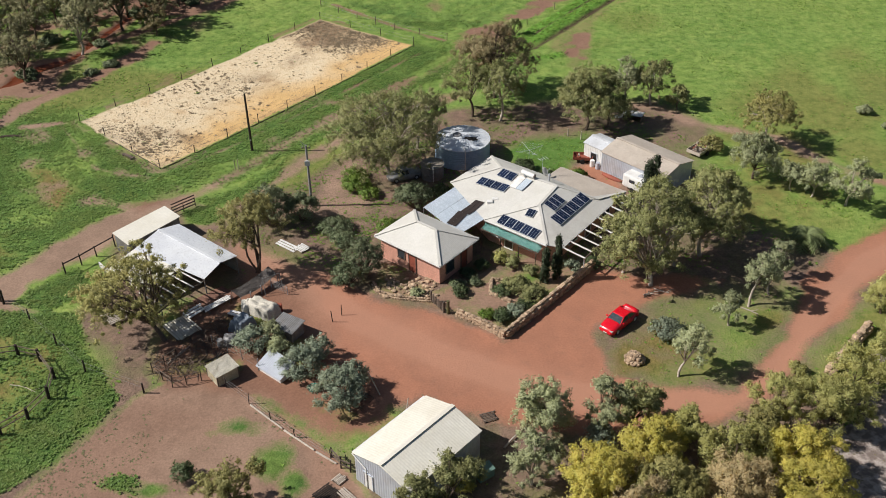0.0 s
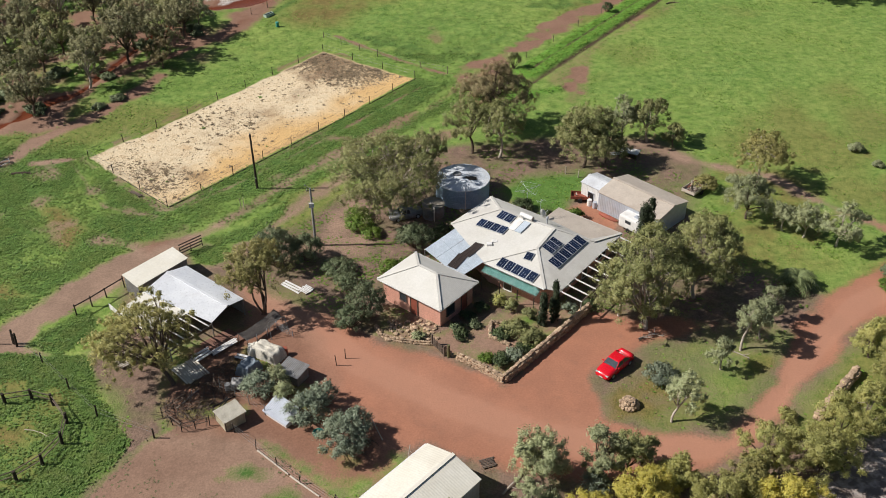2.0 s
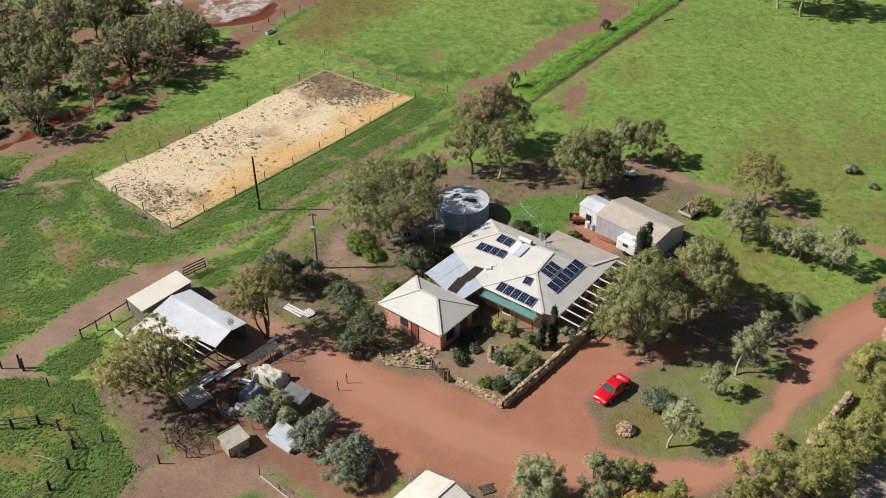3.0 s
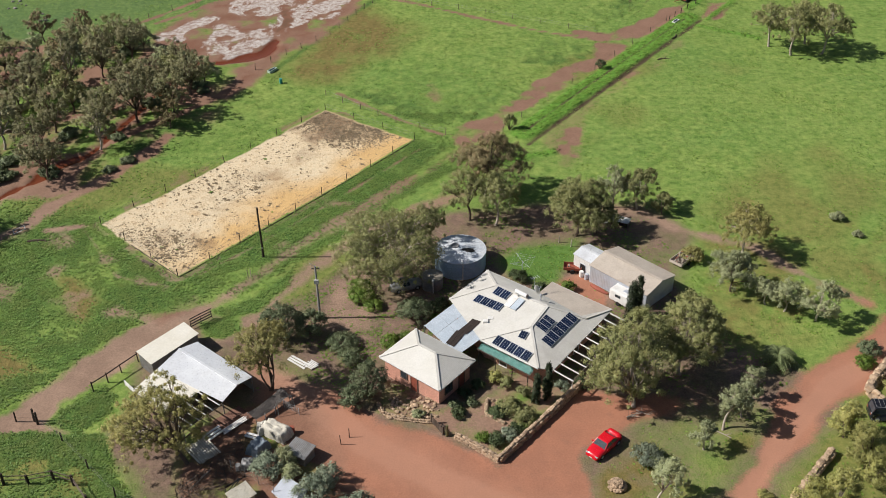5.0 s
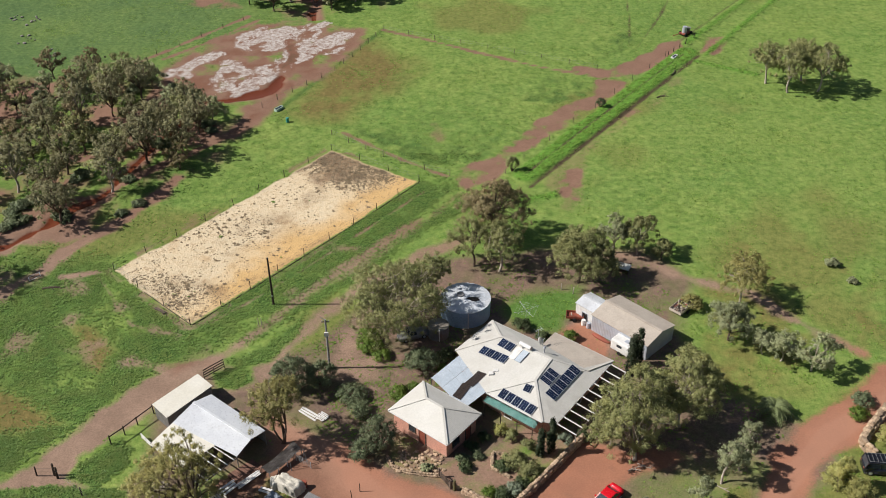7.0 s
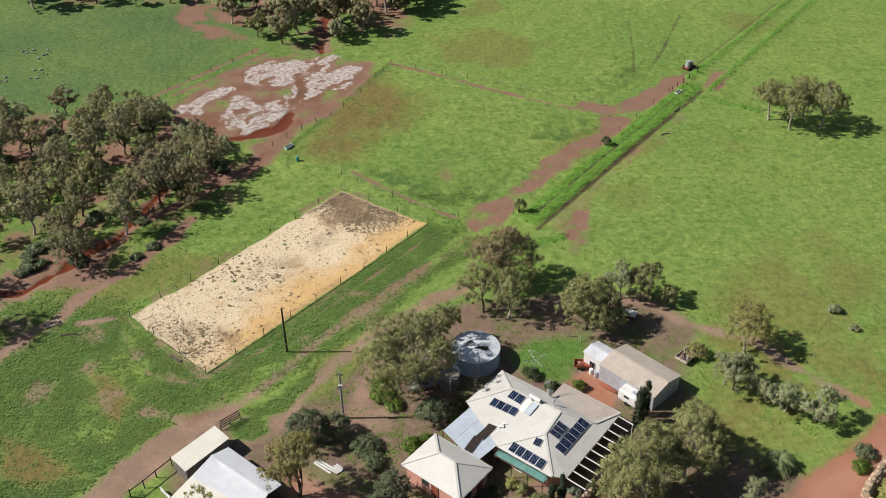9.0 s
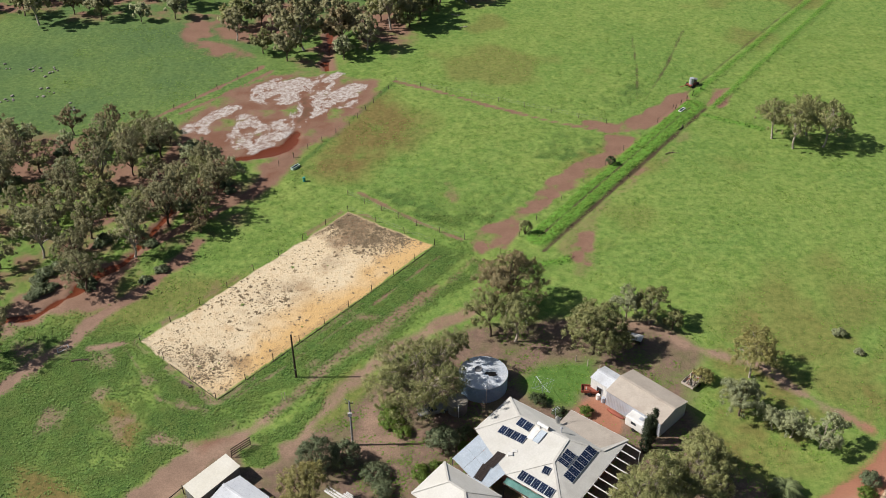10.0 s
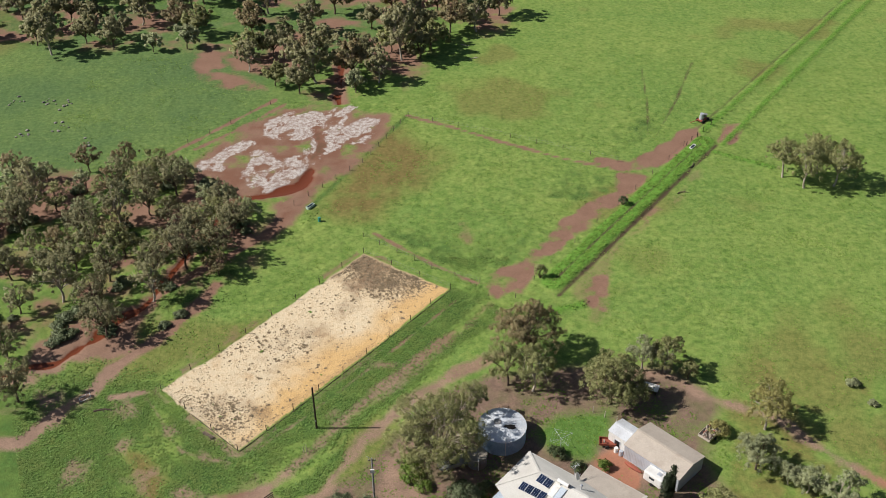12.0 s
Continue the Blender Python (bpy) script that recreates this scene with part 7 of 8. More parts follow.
# ---- vehicles ----
def loft(bm, rings, close=True):
    vs = [[bm.verts.new(p) for p in r] for r in rings]
    n = len(vs[0])
    for a, b in zip(vs, vs[1:]):
        for k in range(n):
            bm.faces.new((a[k], a[(k + 1) % n], b[(k + 1) % n], b[k]))
    if close:
        bm.faces.new(vs[0][::-1])
        bm.faces.new(vs[-1])
    bmesh.ops.recalc_face_normals(bm, faces=bm.faces)
    return bm


def vehicle(name, label, category, x, y, heading, paint, L, W, H, cabin, bonnet, belt, boot, lamp_mat=None, tall=False):
    """A car with its nose towards +x. cabin: foot and top of the windscreen, top and foot of the rear window along x."""
    ob = thing(name, label, category, pose(x, y, gzf(x, y) + 0.02, 0, 0, heading))
    h = L / 2
    side = lambda xx, w, z0, z1: [(xx, -w * 0.93, z0), (xx, -w, z0 + 0.12), (xx, -w, (z0 + z1) / 2), (xx, -w * 0.9, z1 - 0.03), (xx, -w * 0.5, z1 + 0.02), (xx, w * 0.5, z1 + 0.02), (xx, w * 0.9, z1 - 0.03), (xx, w, (z0 + z1) / 2), (xx, w, z0 + 0.12), (xx, w * 0.93, z0)]
    w = W / 2
    rings = [side(-h, w * 0.82, 0.36, boot - 0.12), side(-h + 0.12, w * 0.93, 0.26, boot), side(-h + 0.7, w, 0.22, boot + 0.02), side(cabin[3], w, 0.2, belt), side(0, w, 0.2, belt), side(cabin[0], w, 0.2, belt), side(cabin[0] + 0.5, w, 0.22, bonnet + 0.03), side(h - 0.3, w * 0.95, 0.24, bonnet - 0.06), side(h - 0.06, w * 0.85, 0.28, bonnet - 0.2), side(h, w * 0.7, 0.36, bonnet - 0.32)]
    body = part("body", loft(bmesh.new(), rings), paint, ob, smooth=True)
    lo, hi = w * 0.9, w * (0.86 if tall else 0.74)
    f0, f1, r1, r0 = cabin
    ring = lambda z, a, b, ww: [(a, -ww * 0.92, z), (a - 0.06, -ww, z), (b + 0.06, -ww, z), (b, -ww * 0.92, z), (b, ww * 0.92, z), (b + 0.06, ww, z), (a - 0.06, ww, z), (a, ww * 0.92, z)]
    part("cabin_glass", loft(bmesh.new(), [ring(belt - 0.03, f0, r0, lo), ring(H - 0.07, f1 + 0.03, r1 - 0.03, hi)]), GLASS, ob, "tinted windows")
    part("roof", loft(bmesh.new(), [ring(H - 0.09, f1 + 0.05, r1 - 0.05, hi + 0.015), ring(H - 0.02, f1, r1, hi), ring(H, f1 - 0.15, r1 + 0.15, hi * 0.86)]), paint, ob, smooth=False)
    for sy in (-1, 1):
        part("front_pillar", beams(((f0 + 0.01, sy * (lo - 0.01), belt - 0.02), (f1 + 0.02, sy * (hi + 0.005), H - 0.06), 0.07, 0.07)), paint, ob)
        part("rear_pillar", beams(((r0, sy * (lo - 0.01), belt - 0.02), (r1, sy * (hi + 0.005), H - 0.06), 0.12, 0.1)), paint, ob)
        part("middle_pillar", beams((((f0 + r0) / 2 - 0.1, sy * (lo + 0.005), belt - 0.02), ((f1 + r1) / 2, sy * (hi + 0.01), H - 0.06), 0.08, 0.05)), paint, ob)
        part("door_mirror", boxes((f0 - 0.3, sy * (w + 0.08) - 0.09, belt + 0.02, f0 - 0.16, sy * (w + 0.08) + 0.09, belt + 0.15, 0.02)), paint, ob)
        part("headlight", boxes((h - 0.22, sy * w * 0.66 - 0.16, bonnet - 0.27, h - 0.05, sy * w * 0.66 + 0.16, bonnet - 0.14, 0.02)), CHROME, ob, "clear headlight")
        part("tail_light", boxes((-h - 0.005, sy * w * 0.66 - 0.15, boot - 0.26, -h + 0.14, sy * w * 0.66 + 0.15, boot - 0.12)), RUST, ob, "red tail light")
    for fx in (h - 0.85, -h + 0.8):
        for sy in (-1, 1):
            rad = 0.36 if tall else 0.31
            wheel = part("wheel", tubes(((fx, sy * (w - 0.2), rad), (fx, sy * (w + 0.01), rad), rad), sides=22), RUBBER, ob, "black tyre")
            part("rim", tubes(((fx, sy * (w + 0.0), rad), (fx, sy * (w + 0.025), rad), rad * 0.62), sides=16), CHROME if tall else ALU, wheel, "silver wheel rim")
    part("front_bumper", boxes((h - 0.12, -w * 0.72, 0.3, h + 0.05, w * 0.72, 0.46, 0.03)), paint, ob)
    part("number_plate", boxes((h + 0.05, -0.2, 0.33, h + 0.065, 0.2, 0.44)), WHITE_PAINT, ob, "plain white plate")
    return ob


vehicle("red_sedan", "bright red sedan parked on bare earth by the lawn", "car", 16.15, 70.95, 226, RED_PAINT, 4.45, 1.74, 1.42, (0.95, 0.3, -0.85, -1.55), 0.84, 0.93, 0.98)
suv = vehicle("black_off_roader", "black off-road wagon with a roof rack on the drive", "car", 47.75, 75.25, -6, BLACK_PAINT, 4.7, 1.86, 1.85, (1.1, 0.6, -2.0, -2.25), 1.05, 1.12, 1.12, tall=True)
for sy in (-1, 1):
    part("roof_rack_rail", tubes(((-1.9, sy * 0.66, 1.97), (0.4, sy * 0.66, 1.97), 0.025), sides=6), GALV_DARK, suv)
for k in range(6):
    part("roof_rack_bar", tubes(((-1.9 + 0.46 * k, -0.66, 1.95), (-1.9 + 0.46 * k, 0.66, 1.95), 0.02), sides=6), GALV_DARK, suv)
part("bull_bar", tubes(((2.45, -0.7, 0.45), (2.45, -0.7, 1.0), 0.035), ((2.45, 0.7, 0.45), (2.45, 0.7, 1.0), 0.035), ((2.45, -0.7, 1.0), (2.45, 0.7, 1.0), 0.035), ((2.45, -0.7, 0.6), (2.45, 0.7, 0.6), 0.035), sides=8), GALV_DARK, suv)
vehicle("old_ute", "derelict dull grey ute under the big gum", "car", -5.6, 99.7, 200, mat("faded_dull_paint", (0.3, 0.31, 0.31), (0.2, 0.19, 0.18), 1.2, 0.6, stain=(0.12, 0.08, 0.06)), 4.2, 1.65, 1.5, (0.9, 0.5, -0.3, -0.45), 0.86, 0.92, 0.85)


def box_trailer(name, label, x, y, angle, lx, ly, wall_mat, load):
    ob = thing(name, label, "trailer", pose(x, y, gzf(x, y), 0, 0, angle))
    for a in ((-lx / 2, -ly / 2, 0.45, lx / 2, -ly / 2 + 0.05, 0.85), (-lx / 2, ly / 2 - 0.05, 0.45, lx / 2, ly / 2, 0.85), (-lx / 2, -ly / 2 + 0.05, 0.45, -lx / 2 + 0.05, ly / 2 - 0.05, 0.85), (lx / 2 - 0.05, -ly / 2 + 0.05, 0.45, lx / 2, ly / 2 - 0.05, 0.85)):
        part("side_board", boxes(a), wall_mat, ob)
    part("floor", boxes((-lx / 2 + 0.05, -ly / 2 + 0.05, 0.42, lx / 2 - 0.05, ly / 2 - 0.05, 0.5)), wall_mat, ob)
    part("drawbar", tubes(((lx / 2, 0, 0.42), (lx / 2 + 1.1, 0, 0.38), 0.05), sides=6), GALV_DARK, ob)
    for sy in (-1, 1):
        part("wheel", tubes(((0, sy * (ly / 2 + 0.03), 0.3), (0, sy * (ly / 2 + 0.2), 0.3), 0.3), sides=18), RUBBER, ob)
    rr = random.Random(3)
    for i in range(load):
        a = Vector((rr.uniform(-0.42, 0.42) * lx, rr.uniform(-0.4, 0.4) * ly, rr.uniform(0.55, 1.0)))
        d = Vector((rr.uniform(-1, 1), rr.uniform(-1, 1), rr.uniform(-0.2, 0.5))) * 0.35
        lo = a - d
        lo.z = max(lo.z, 0.52)
        log = part("firewood", tubes((lo, a + d, rr.uniform(0.05, 0.11)), sides=7), rr.choice((TIMBER, TIMBER_PALE, RUST, TIMBER)), None)
        log.parent = ob


box_trailer("wood_trailer", "tray trailer heaped with firewood and scrap", 31.2, 104.5, 45, 3.2, 1.9, TIMBER_PALE, 34)

box_trailer("rusty_trailer", "rusty red tray trailer beside the small shed", 16.4, 103.0, -8, 2.4, 1.4, RUST, 3)


def white_trailer(x, y, angle):
    ob = thing("white_van_box", "white rounded enclosed trailer beside the shed", "trailer", pose(x, y, gzf(x, y), 0, 0, angle))
    part("body", boxes((-1.5, -0.95, 0.35, 1.5, 0.95, 2.0, 0.22)), WHITE_PAINT, ob)
    part("window", boxes((-0.5, -0.97, 1.2, 0.3, -0.9, 1.6)), GLASS, ob)
    part("roof_vent", boxes((0.2, -0.3, 1.99, 0.8, 0.3, 2.08)), GALV, ob)
    for sy in (-1, 1):
        part("wheel", tubes(((0, sy * 0.8, 0.3), (0, sy * 0.98, 0.3), 0.3), sides=18), RUBBER, ob)
    part("drawbar", tubes(((1.5, 0, 0.45), (2.5, 0, 0.4), 0.05), sides=6), GALV_DARK, ob)


white_trailer(21.9, 95.9, -46)


def canoe(x, y, angle):
    bm = bmesh.new()
    rings = []
    for i in range(13):
        s = i / 12
        w = 0.36 * math.sin(math.pi * (0.04 + 0.92 * s)) ** 0.6
        rings.append([((s - 0.5) * 2.9, w * math.cos(t), 0.02 + 0.34 * math.sin(t) * (0.7 + 0.3 * math.sin(math.pi * s))) for t in [math.pi * k / 8 for k in range(9)]])
    ob = part("canoe", loft(bm, rings), RUST, None, smooth=True)
    ob.matrix_world = pose(x, y, gzf(x, y) - 0.02, 0, 0, angle)
    tagged(ob, "faded red canoe upturned beside the shed", "canoe")


canoe(19.4, 98.6, -46)


def oil_drum(x, y, material, label):
    bm = bmesh.new()
    rings = [[(0.29 * k * math.cos(t), 0.29 * k * math.sin(t), z) for t in [2 * math.pi * j / 20 for j in range(20)]] for z, k in ((0, 1), (0.28, 1), (0.3, 1.05), (0.32, 1), (0.57, 1), (0.59, 1.05), (0.61, 1), (0.87, 1), (0.88, 0.92))]
    ob = part("drum", loft(bm, rings), material)
    ob.matrix_world = pose(x, y, gzf(x, y) - 0.02)
    tagged(ob, label, "drum")


for x, y, m_, l_ in ((-17.0, 73.6, RUST, "rusty red drum among the junk"), (-21.8, 68.2, GALV_DARK, "dull metal drum among the junk"), (18.0, 101.0, GALV, "grey drum at the shed corner"), (17.4, 101.6, WHITE_PAINT, "white drum at the shed corner"), (20.9, 97.0, GALV_DARK, "dark drum at the shed wall"), (-30.9, 162.3, HOSE, "teal drum in the paddock")):
    oil_drum(x, y, m_, l_)


def hose_reel(x, y):
    ob = thing("paddling_pool", "small teal plastic pool on bare earth", "pool", pose(x, y, gzf(x, y)))
    bm = bmesh.new()
    n = 24
    prof = ((0.42, 0), (0.5, 0.16), (0.55, 0.18), (0.55, 0.14), (0.46, 0.02))
    rings = [[bm.verts.new((r * math.cos(2 * math.pi * j / n), r * math.sin(2 * math.pi * j / n), z)) for j in range(n)] for r, z in prof]
    for a, b in zip(rings, rings[1:]):
        for j in range(n):
            bm.faces.new((a[j], a[(j + 1) % n], b[(j + 1) % n], b[j]))
    part("rim", bm, HOSE, ob)
    part("base", tubes(((0, 0, 0.0), (0, 0, 0.03), 0.44), sides=24), HOSE, ob)


hose_reel(-12.3, 62.3)


def wheelie_bin(x, y, angle):
    ob = thing("feed_bin", "green metal feed bin with a sloping lid", "bin", pose(x, y, gzf(x, y), 0, 0, angle))
    bm = bmesh.new()
    slab(bm, [(-0.75, -0.45, 0.85), (0.75, -0.45, 0.85), (0.75, 0.45, 1.05), (-0.75, 0.45, 1.05)], 0.04)
    part("lid", bm, GREEN_METAL, ob)
    part("body", boxes((-0.7, -0.4, -0.03, 0.7, 0.4, 0.8)), GREEN_METAL, ob)


wheelie_bin(2.6, 51.9, 35)


# ---- poles, posts and fences ----
def power_pole(x, y, h, material, label, box_at=None):
    z = gzf(x, y)
    ob = thing("power_pole", label, "power pole", pose(x, y, z))
    part("pole", tubes(((0, 0, -0.3), (0, 0, h), 0.17, 0.12), sides=12), material, ob)
    part("crossarm", beams(((-0.5, 0, h - 0.35), (0.5, 0, h - 0.35), 0.09, 0.11)), TIMBER, ob) if box_at else None
    for k in ((-0.4, 0.4) if box_at else (0,)):
        part("insulator", tubes(((k, 0, h - 0.28), (k, 0, h - 0.1), 0.045), sides=8) if box_at else tubes(((0, 0, h), (0, 0, h + 0.14), 0.05), sides=8), CHROME, ob)
    if box_at:
        part("meter_box", boxes((-0.28, -0.3, box_at - 0.3, 0.28, -0.13, box_at + 0.3)), WHITE_PAINT, ob, "white meter box")
        part("stay_arm", tubes(((0, 0, h - 0.1), (-0.55, -0.3, h + 0.65), 0.03), sides=6), GALV, ob)
    part("plate", boxes((-0.09, -0.19, 1.6, 0.09, -0.165, 1.8)), ALU, ob)


power_pole(-25.5, 107.3, 8.1, TIMBER_DARK, "dark timber power pole beside the riding arena")
power_pole(-16.2, 93.7, 8.0, mat("grey_pole", (0.34, 0.33, 0.31), (0.27, 0.26, 0.25), 1.5, 0.85, vary=0.05), "grey power pole with a white box near its top", 5.8)


def fence(label, pts, spacing, h, r, material, wires=(), rails=(), rail_mat=None, group="", closed=False, jitter=0.05, name="fence", rail_size=0.1):
    """Posts along a run, with wires or rails from post to post."""
    rr = random.Random(int(abs(pts[0][0]) * 13 + abs(pts[0][1]) * 7))
    ob = thing(name, label, "fence", group=group)
    at = []
    run = list(pts) + ([pts[0]] if closed else [])
    for (ax, ay), (bx, by) in zip(run, run[1:]):
        n = max(1, round(math.hypot(bx - ax, by - ay) / spacing))
        for i in range(n):
            s = i / n
            at.append((ax + (bx - ax) * s, ay + (by - ay) * s))
    at.append(run[-1])
    mesh = None
    tops = []
    for i, (x, y) in enumerate(at):
        x, y = x + rr.uniform(-1, 1) * jitter, y + rr.uniform(-1, 1) * jitter
        z = gzf(x, y)
        if closed and i == len(at) - 1:
            tops.append(tops[0])
            continue
        if mesh is None:
            p = part("post", tubes(((0, 0, -0.25), (0, 0, h), r, r * 0.85), sides=8), material, ob)
            mesh = p.data
        else:
            p = new("post", mesh)
            p.parent = ob
        s = rr.uniform(0.88, 1.1)
        p.matrix_local = pose(x, y, z, rr.uniform(-3, 3), rr.uniform(-3, 3), rr.uniform(0, 360)) @ Matrix.Diagonal((1, 1, s, 1))
        tops.append((x, y, z))
    for w in wires:
        bm = bmesh.new()
        before = None
        for x, y, z in tops:
            ring = [bm.verts.new((x + u, y + u, z + w * h + v)) for u, v in ((-0.006, -0.006), (0.006, -0.006), (0.0, 0.01))]
            if before:
                for k in range(3):
                    bm.faces.new((before[k], before[(k + 1) % 3], ring[(k + 1) % 3], ring[k]))
            before = ring
        part("wire", bm, GALV_DARK, ob)
    for w in rails:
        for a, b in zip(tops, tops[1:]):
            part("rail", beams(((a[0], a[1], a[2] + w * h), (b[0], b[1], b[2] + w * h), rail_size, rail_size)), rail_mat or material, ob)
    return ob


arena = fence("thin dark posts and wire round the sand arena", [(-50.4, 115.7), (-36.2, 102.8), (-5.7, 140.5), (-21.6, 151.6)], 5.6, 1.25, 0.06, TIMBER_DARK, (0.55, 0.95), closed=True)
for (ax, ay), (bx, by) in (((-36.0, 102.7), (-5.5, 140.3)), ((-44.5, 110.2), (-36.2, 102.8))):
    n = int(math.hypot(bx - ax, by - ay) / 2.4)
    for i in range(n):
        s, t = i / n, (i + 0.97) / n
        p, q = (ax + (bx - ax) * s, ay + (by - ay) * s), (ax + (bx - ax) * t, ay + (by - ay) * t)
        part("edging_board", beams(((*p, gzf(*p) + 0.06), (*q, gzf(*q) + 0.06), 0.05, 0.16)), TIMBER, arena)
fence("stout dark posts and rails of a round corral", [(-48.0, 66.0), (-45.4, 66.3), (-42.9, 66.4), (-40.5, 67.0), (-38.2, 66.3), (-36.0, 63.7), (-35.6, 61.1), (-36.5, 58.5), (-38.2, 56.7), (-40.5, 55.3)], 9, 1.45, 0.16, TIMBER_DARK, (), (0.45, 0.85), TIMBER, rail_size=0.07, name="corral_fence")
fence("dark posts along the green paddock's edge", [(-27.4, 61.8), (-33.5, 64.6), (-41.5, 72.4), (-45.4, 75.3), (-47.5, 75.3)], 7, 1.35, 0.09, TIMBER_DARK, (0.5, 0.9))
fence("dark double gateposts beside the track", [(-45.5, 75.4), (-45.0, 75.0)], 9, 1.7, 0.13, TIMBER_DARK, name="gateposts")
ff = fence("posts and wire along the bare front yard", [(-22.4, 64.6), (-17.8, 60.4), (-13.2, 56.3), (-9.9, 53.7), (-8.6, 53.2)], 3.2, 1.15, 0.045, TIMBER_DARK, (0.35, 0.65, 0.95))
for a, b in (((-17.6, 60.2), (-14.4, 57.3)), ((-14.2, 57.1), (-11.4, 54.8)), ((-11.2, 54.6), (-9.4, 53.3))):
    part("ground_log", tubes(((*a, gzf(*a) + 0.05), (*b, gzf(*b) + 0.05), 0.1, 0.08), sides=8), TIMBER_PALE, ff, "pale log along the ground")
fence("timber gate rails beside the shed", [(-9.8, 54.0), (-9.0, 52.9), (-8.2, 52.4)], 1.0, 1.2, 0.07, TIMBER_DARK, (), (0.4, 0.8), TIMBER, name="gate_rails")
fence("grey posts and wire along the far paddock", [(-15, 205.6), (-24, 184.5), (-36.6, 168)], 4.0, 1.2, 0.07, TIMBER, (0.5, 0.9))
fence("grey posts and wire across the far paddock", [(-15, 205.6), (8, 195), (30.2, 184)], 6.0, 1.2, 0.06, TIMBER, (0.5, 0.9))
fence("posts and wire of the western paddock", [(-80, 171.5), (-67, 188.2), (-47.8, 212.4)], 6.0, 1.2, 0.07, TIMBER, (0.5, 0.9))
fence("posts and wire behind the arena", [(-22, 157), (-9, 146.5), (-0.5, 142)], 4.5, 1.2, 0.06, TIMBER, (0.5, 0.9))
fence("posts and wire beside the green strip", [(5.5, 137.5), (12.6, 147.5), (27.5, 166.5), (45.5, 190.5)], 7.0, 1.2, 0.06, TIMBER, (0.5, 0.9))
fence("dark posts and rails behind the low shed", [(-40.5, 80.2), (-38.2, 83.4), (-36.8, 85.4)], 2.2, 1.4, 0.08, TIMBER_DARK, (0.4,), (0.9,), TIMBER_DARK)
fence("dark old gate rails behind the low shed", [(-32.0, 91.6), (-29.8, 93.8)], 1.5, 1.3, 0.05, TIMBER_DARK, (), (0.3, 0.6, 0.9, 1.2), TIMBER_DARK, name="gate_rails")
fence("white rails beside the carport", [(-37.2, 81.2), (-35.6, 79.7)], 1.0, 0.9, 0.06, WHITE_PAINT, (), (0.35, 0.6, 0.85), WHITE_PAINT, name="white_rails")
fence("two dark posts standing in the yard", [(-11.6, 71.8), (-10.8, 72.8)], 3, 1.3, 0.05, TIMBER_DARK, name="yard_posts")
fence("leaning post in the weeds", [(-26.8, 102.5), (-26.5, 102.7)], 3, 1.3, 0.05, TIMBER_PALE, name="old_posts")
fence("pale posts round the back lawn", [(15.3, 109.6), (18.4, 107.6)], 1.6, 1.1, 0.07, TIMBER_PALE, name="lawn_posts")
fence("dark rails of a pen under the leaning gum", [(-25.6, 66.6), (-27.2, 64.4), (-25.0, 62.6), (-22.6, 63.4)], 1.4, 1.2, 0.05, TIMBER_DARK, (), (0.5, 0.9), TIMBER, name="pen_rails", rail_size=0.05)
fence("thin wire screen beside the mesh awning", [(-20.2, 75.6), (-18.4, 77.6), (-16.6, 76.4)], 1.5, 1.1, 0.04, GALV, (0.1, 0.2, 0.3, 0.4, 0.5, 0.6, 0.7, 0.8, 0.9, 1.0), name="mesh_screen")
fence("wire run behind the kennel", [(-22.6, 68.4), (-19.4, 66.2), (-17.6, 64.8)], 1.6, 1.3, 0.04, GALV_DARK, (0.3, 0.6, 0.95), name="wire_run")
fence("dark posts at the paddock corner", [(46, 190.5), (51, 196.8), (53.5, 200)], 3.2, 1.3, 0.09, TIMBER_DARK, (0.5, 0.9))


def garden_gate(x, y, angle):
    ob = thing("garden_gate", "weathered wooden picket gate in the garden wall", "gate", pose(x, y, gzf(x, y), 0, 0, angle))
    for k in range(9):
        part("picket", boxes((-0.95 + 0.22 * k, -0.02, 0.05, -0.82 + 0.22 * k, 0.02, 1.0 + 0.1 * (k % 2))), TIMBER, ob)
    for z in (0.3, 0.8):
        part("gate_rail", boxes((-0.95, 0.025, z, 0.95, 0.07, z + 0.09)), TIMBER, ob)
    for sx in (-1.1, 1.1):
        part("gatepost", tubes(((sx, 0, -0.1), (sx, 0, 1.35), 0.11), sides=10), TIMBER, ob)


garden_gate(-1.35, 74.0, -55)


def gate_stump(x, y):
    ob = thing("gatepost", "thick mossy timber gatepost by the garden wall", "post", pose(x, y, gzf(x, y)))
    part("post", tubes(((0, 0, -0.1), (0, 0, 1.6), 0.17, 0.15), sides=10), mat("mossy_timber", (0.15, 0.15, 0.06), (0.1, 0.085, 0.05), 2.0, 0.9), ob)


gate_stump(-0.3, 72.9)


def trough(x, y, angle, material, label):
    ob = thing("water_trough", label, "trough", pose(x, y, gzf(x, y), 0, 0, angle))
    part("basin", boxes((-1.0, -0.35, 0, 1.0, 0.35, 0.12), (-1.0, -0.35, 0.12, 1.0, -0.27, 0.5), (-1.0, 0.27, 0.12, 1.0, 0.35, 0.5), (-1.0, -0.27, 0.12, -0.92, 0.27, 0.5), (0.92, -0.27, 0.12, 1.0, 0.27, 0.5)), material, ob)
    part("water", boxes((-0.92, -0.27, 0.12, 0.92, 0.27, 0.4)), GLASS, ob)


trough(47.2, 189.6, 50, WHITE_PAINT, "white water trough at the paddock corner")
trough(-33.2, 167.2, 55, mat("pale_green_paint", (0.5, 0.62, 0.52), (0.4, 0.52, 0.43), 1.5, 0.6), "pale green water trough by the far fence")


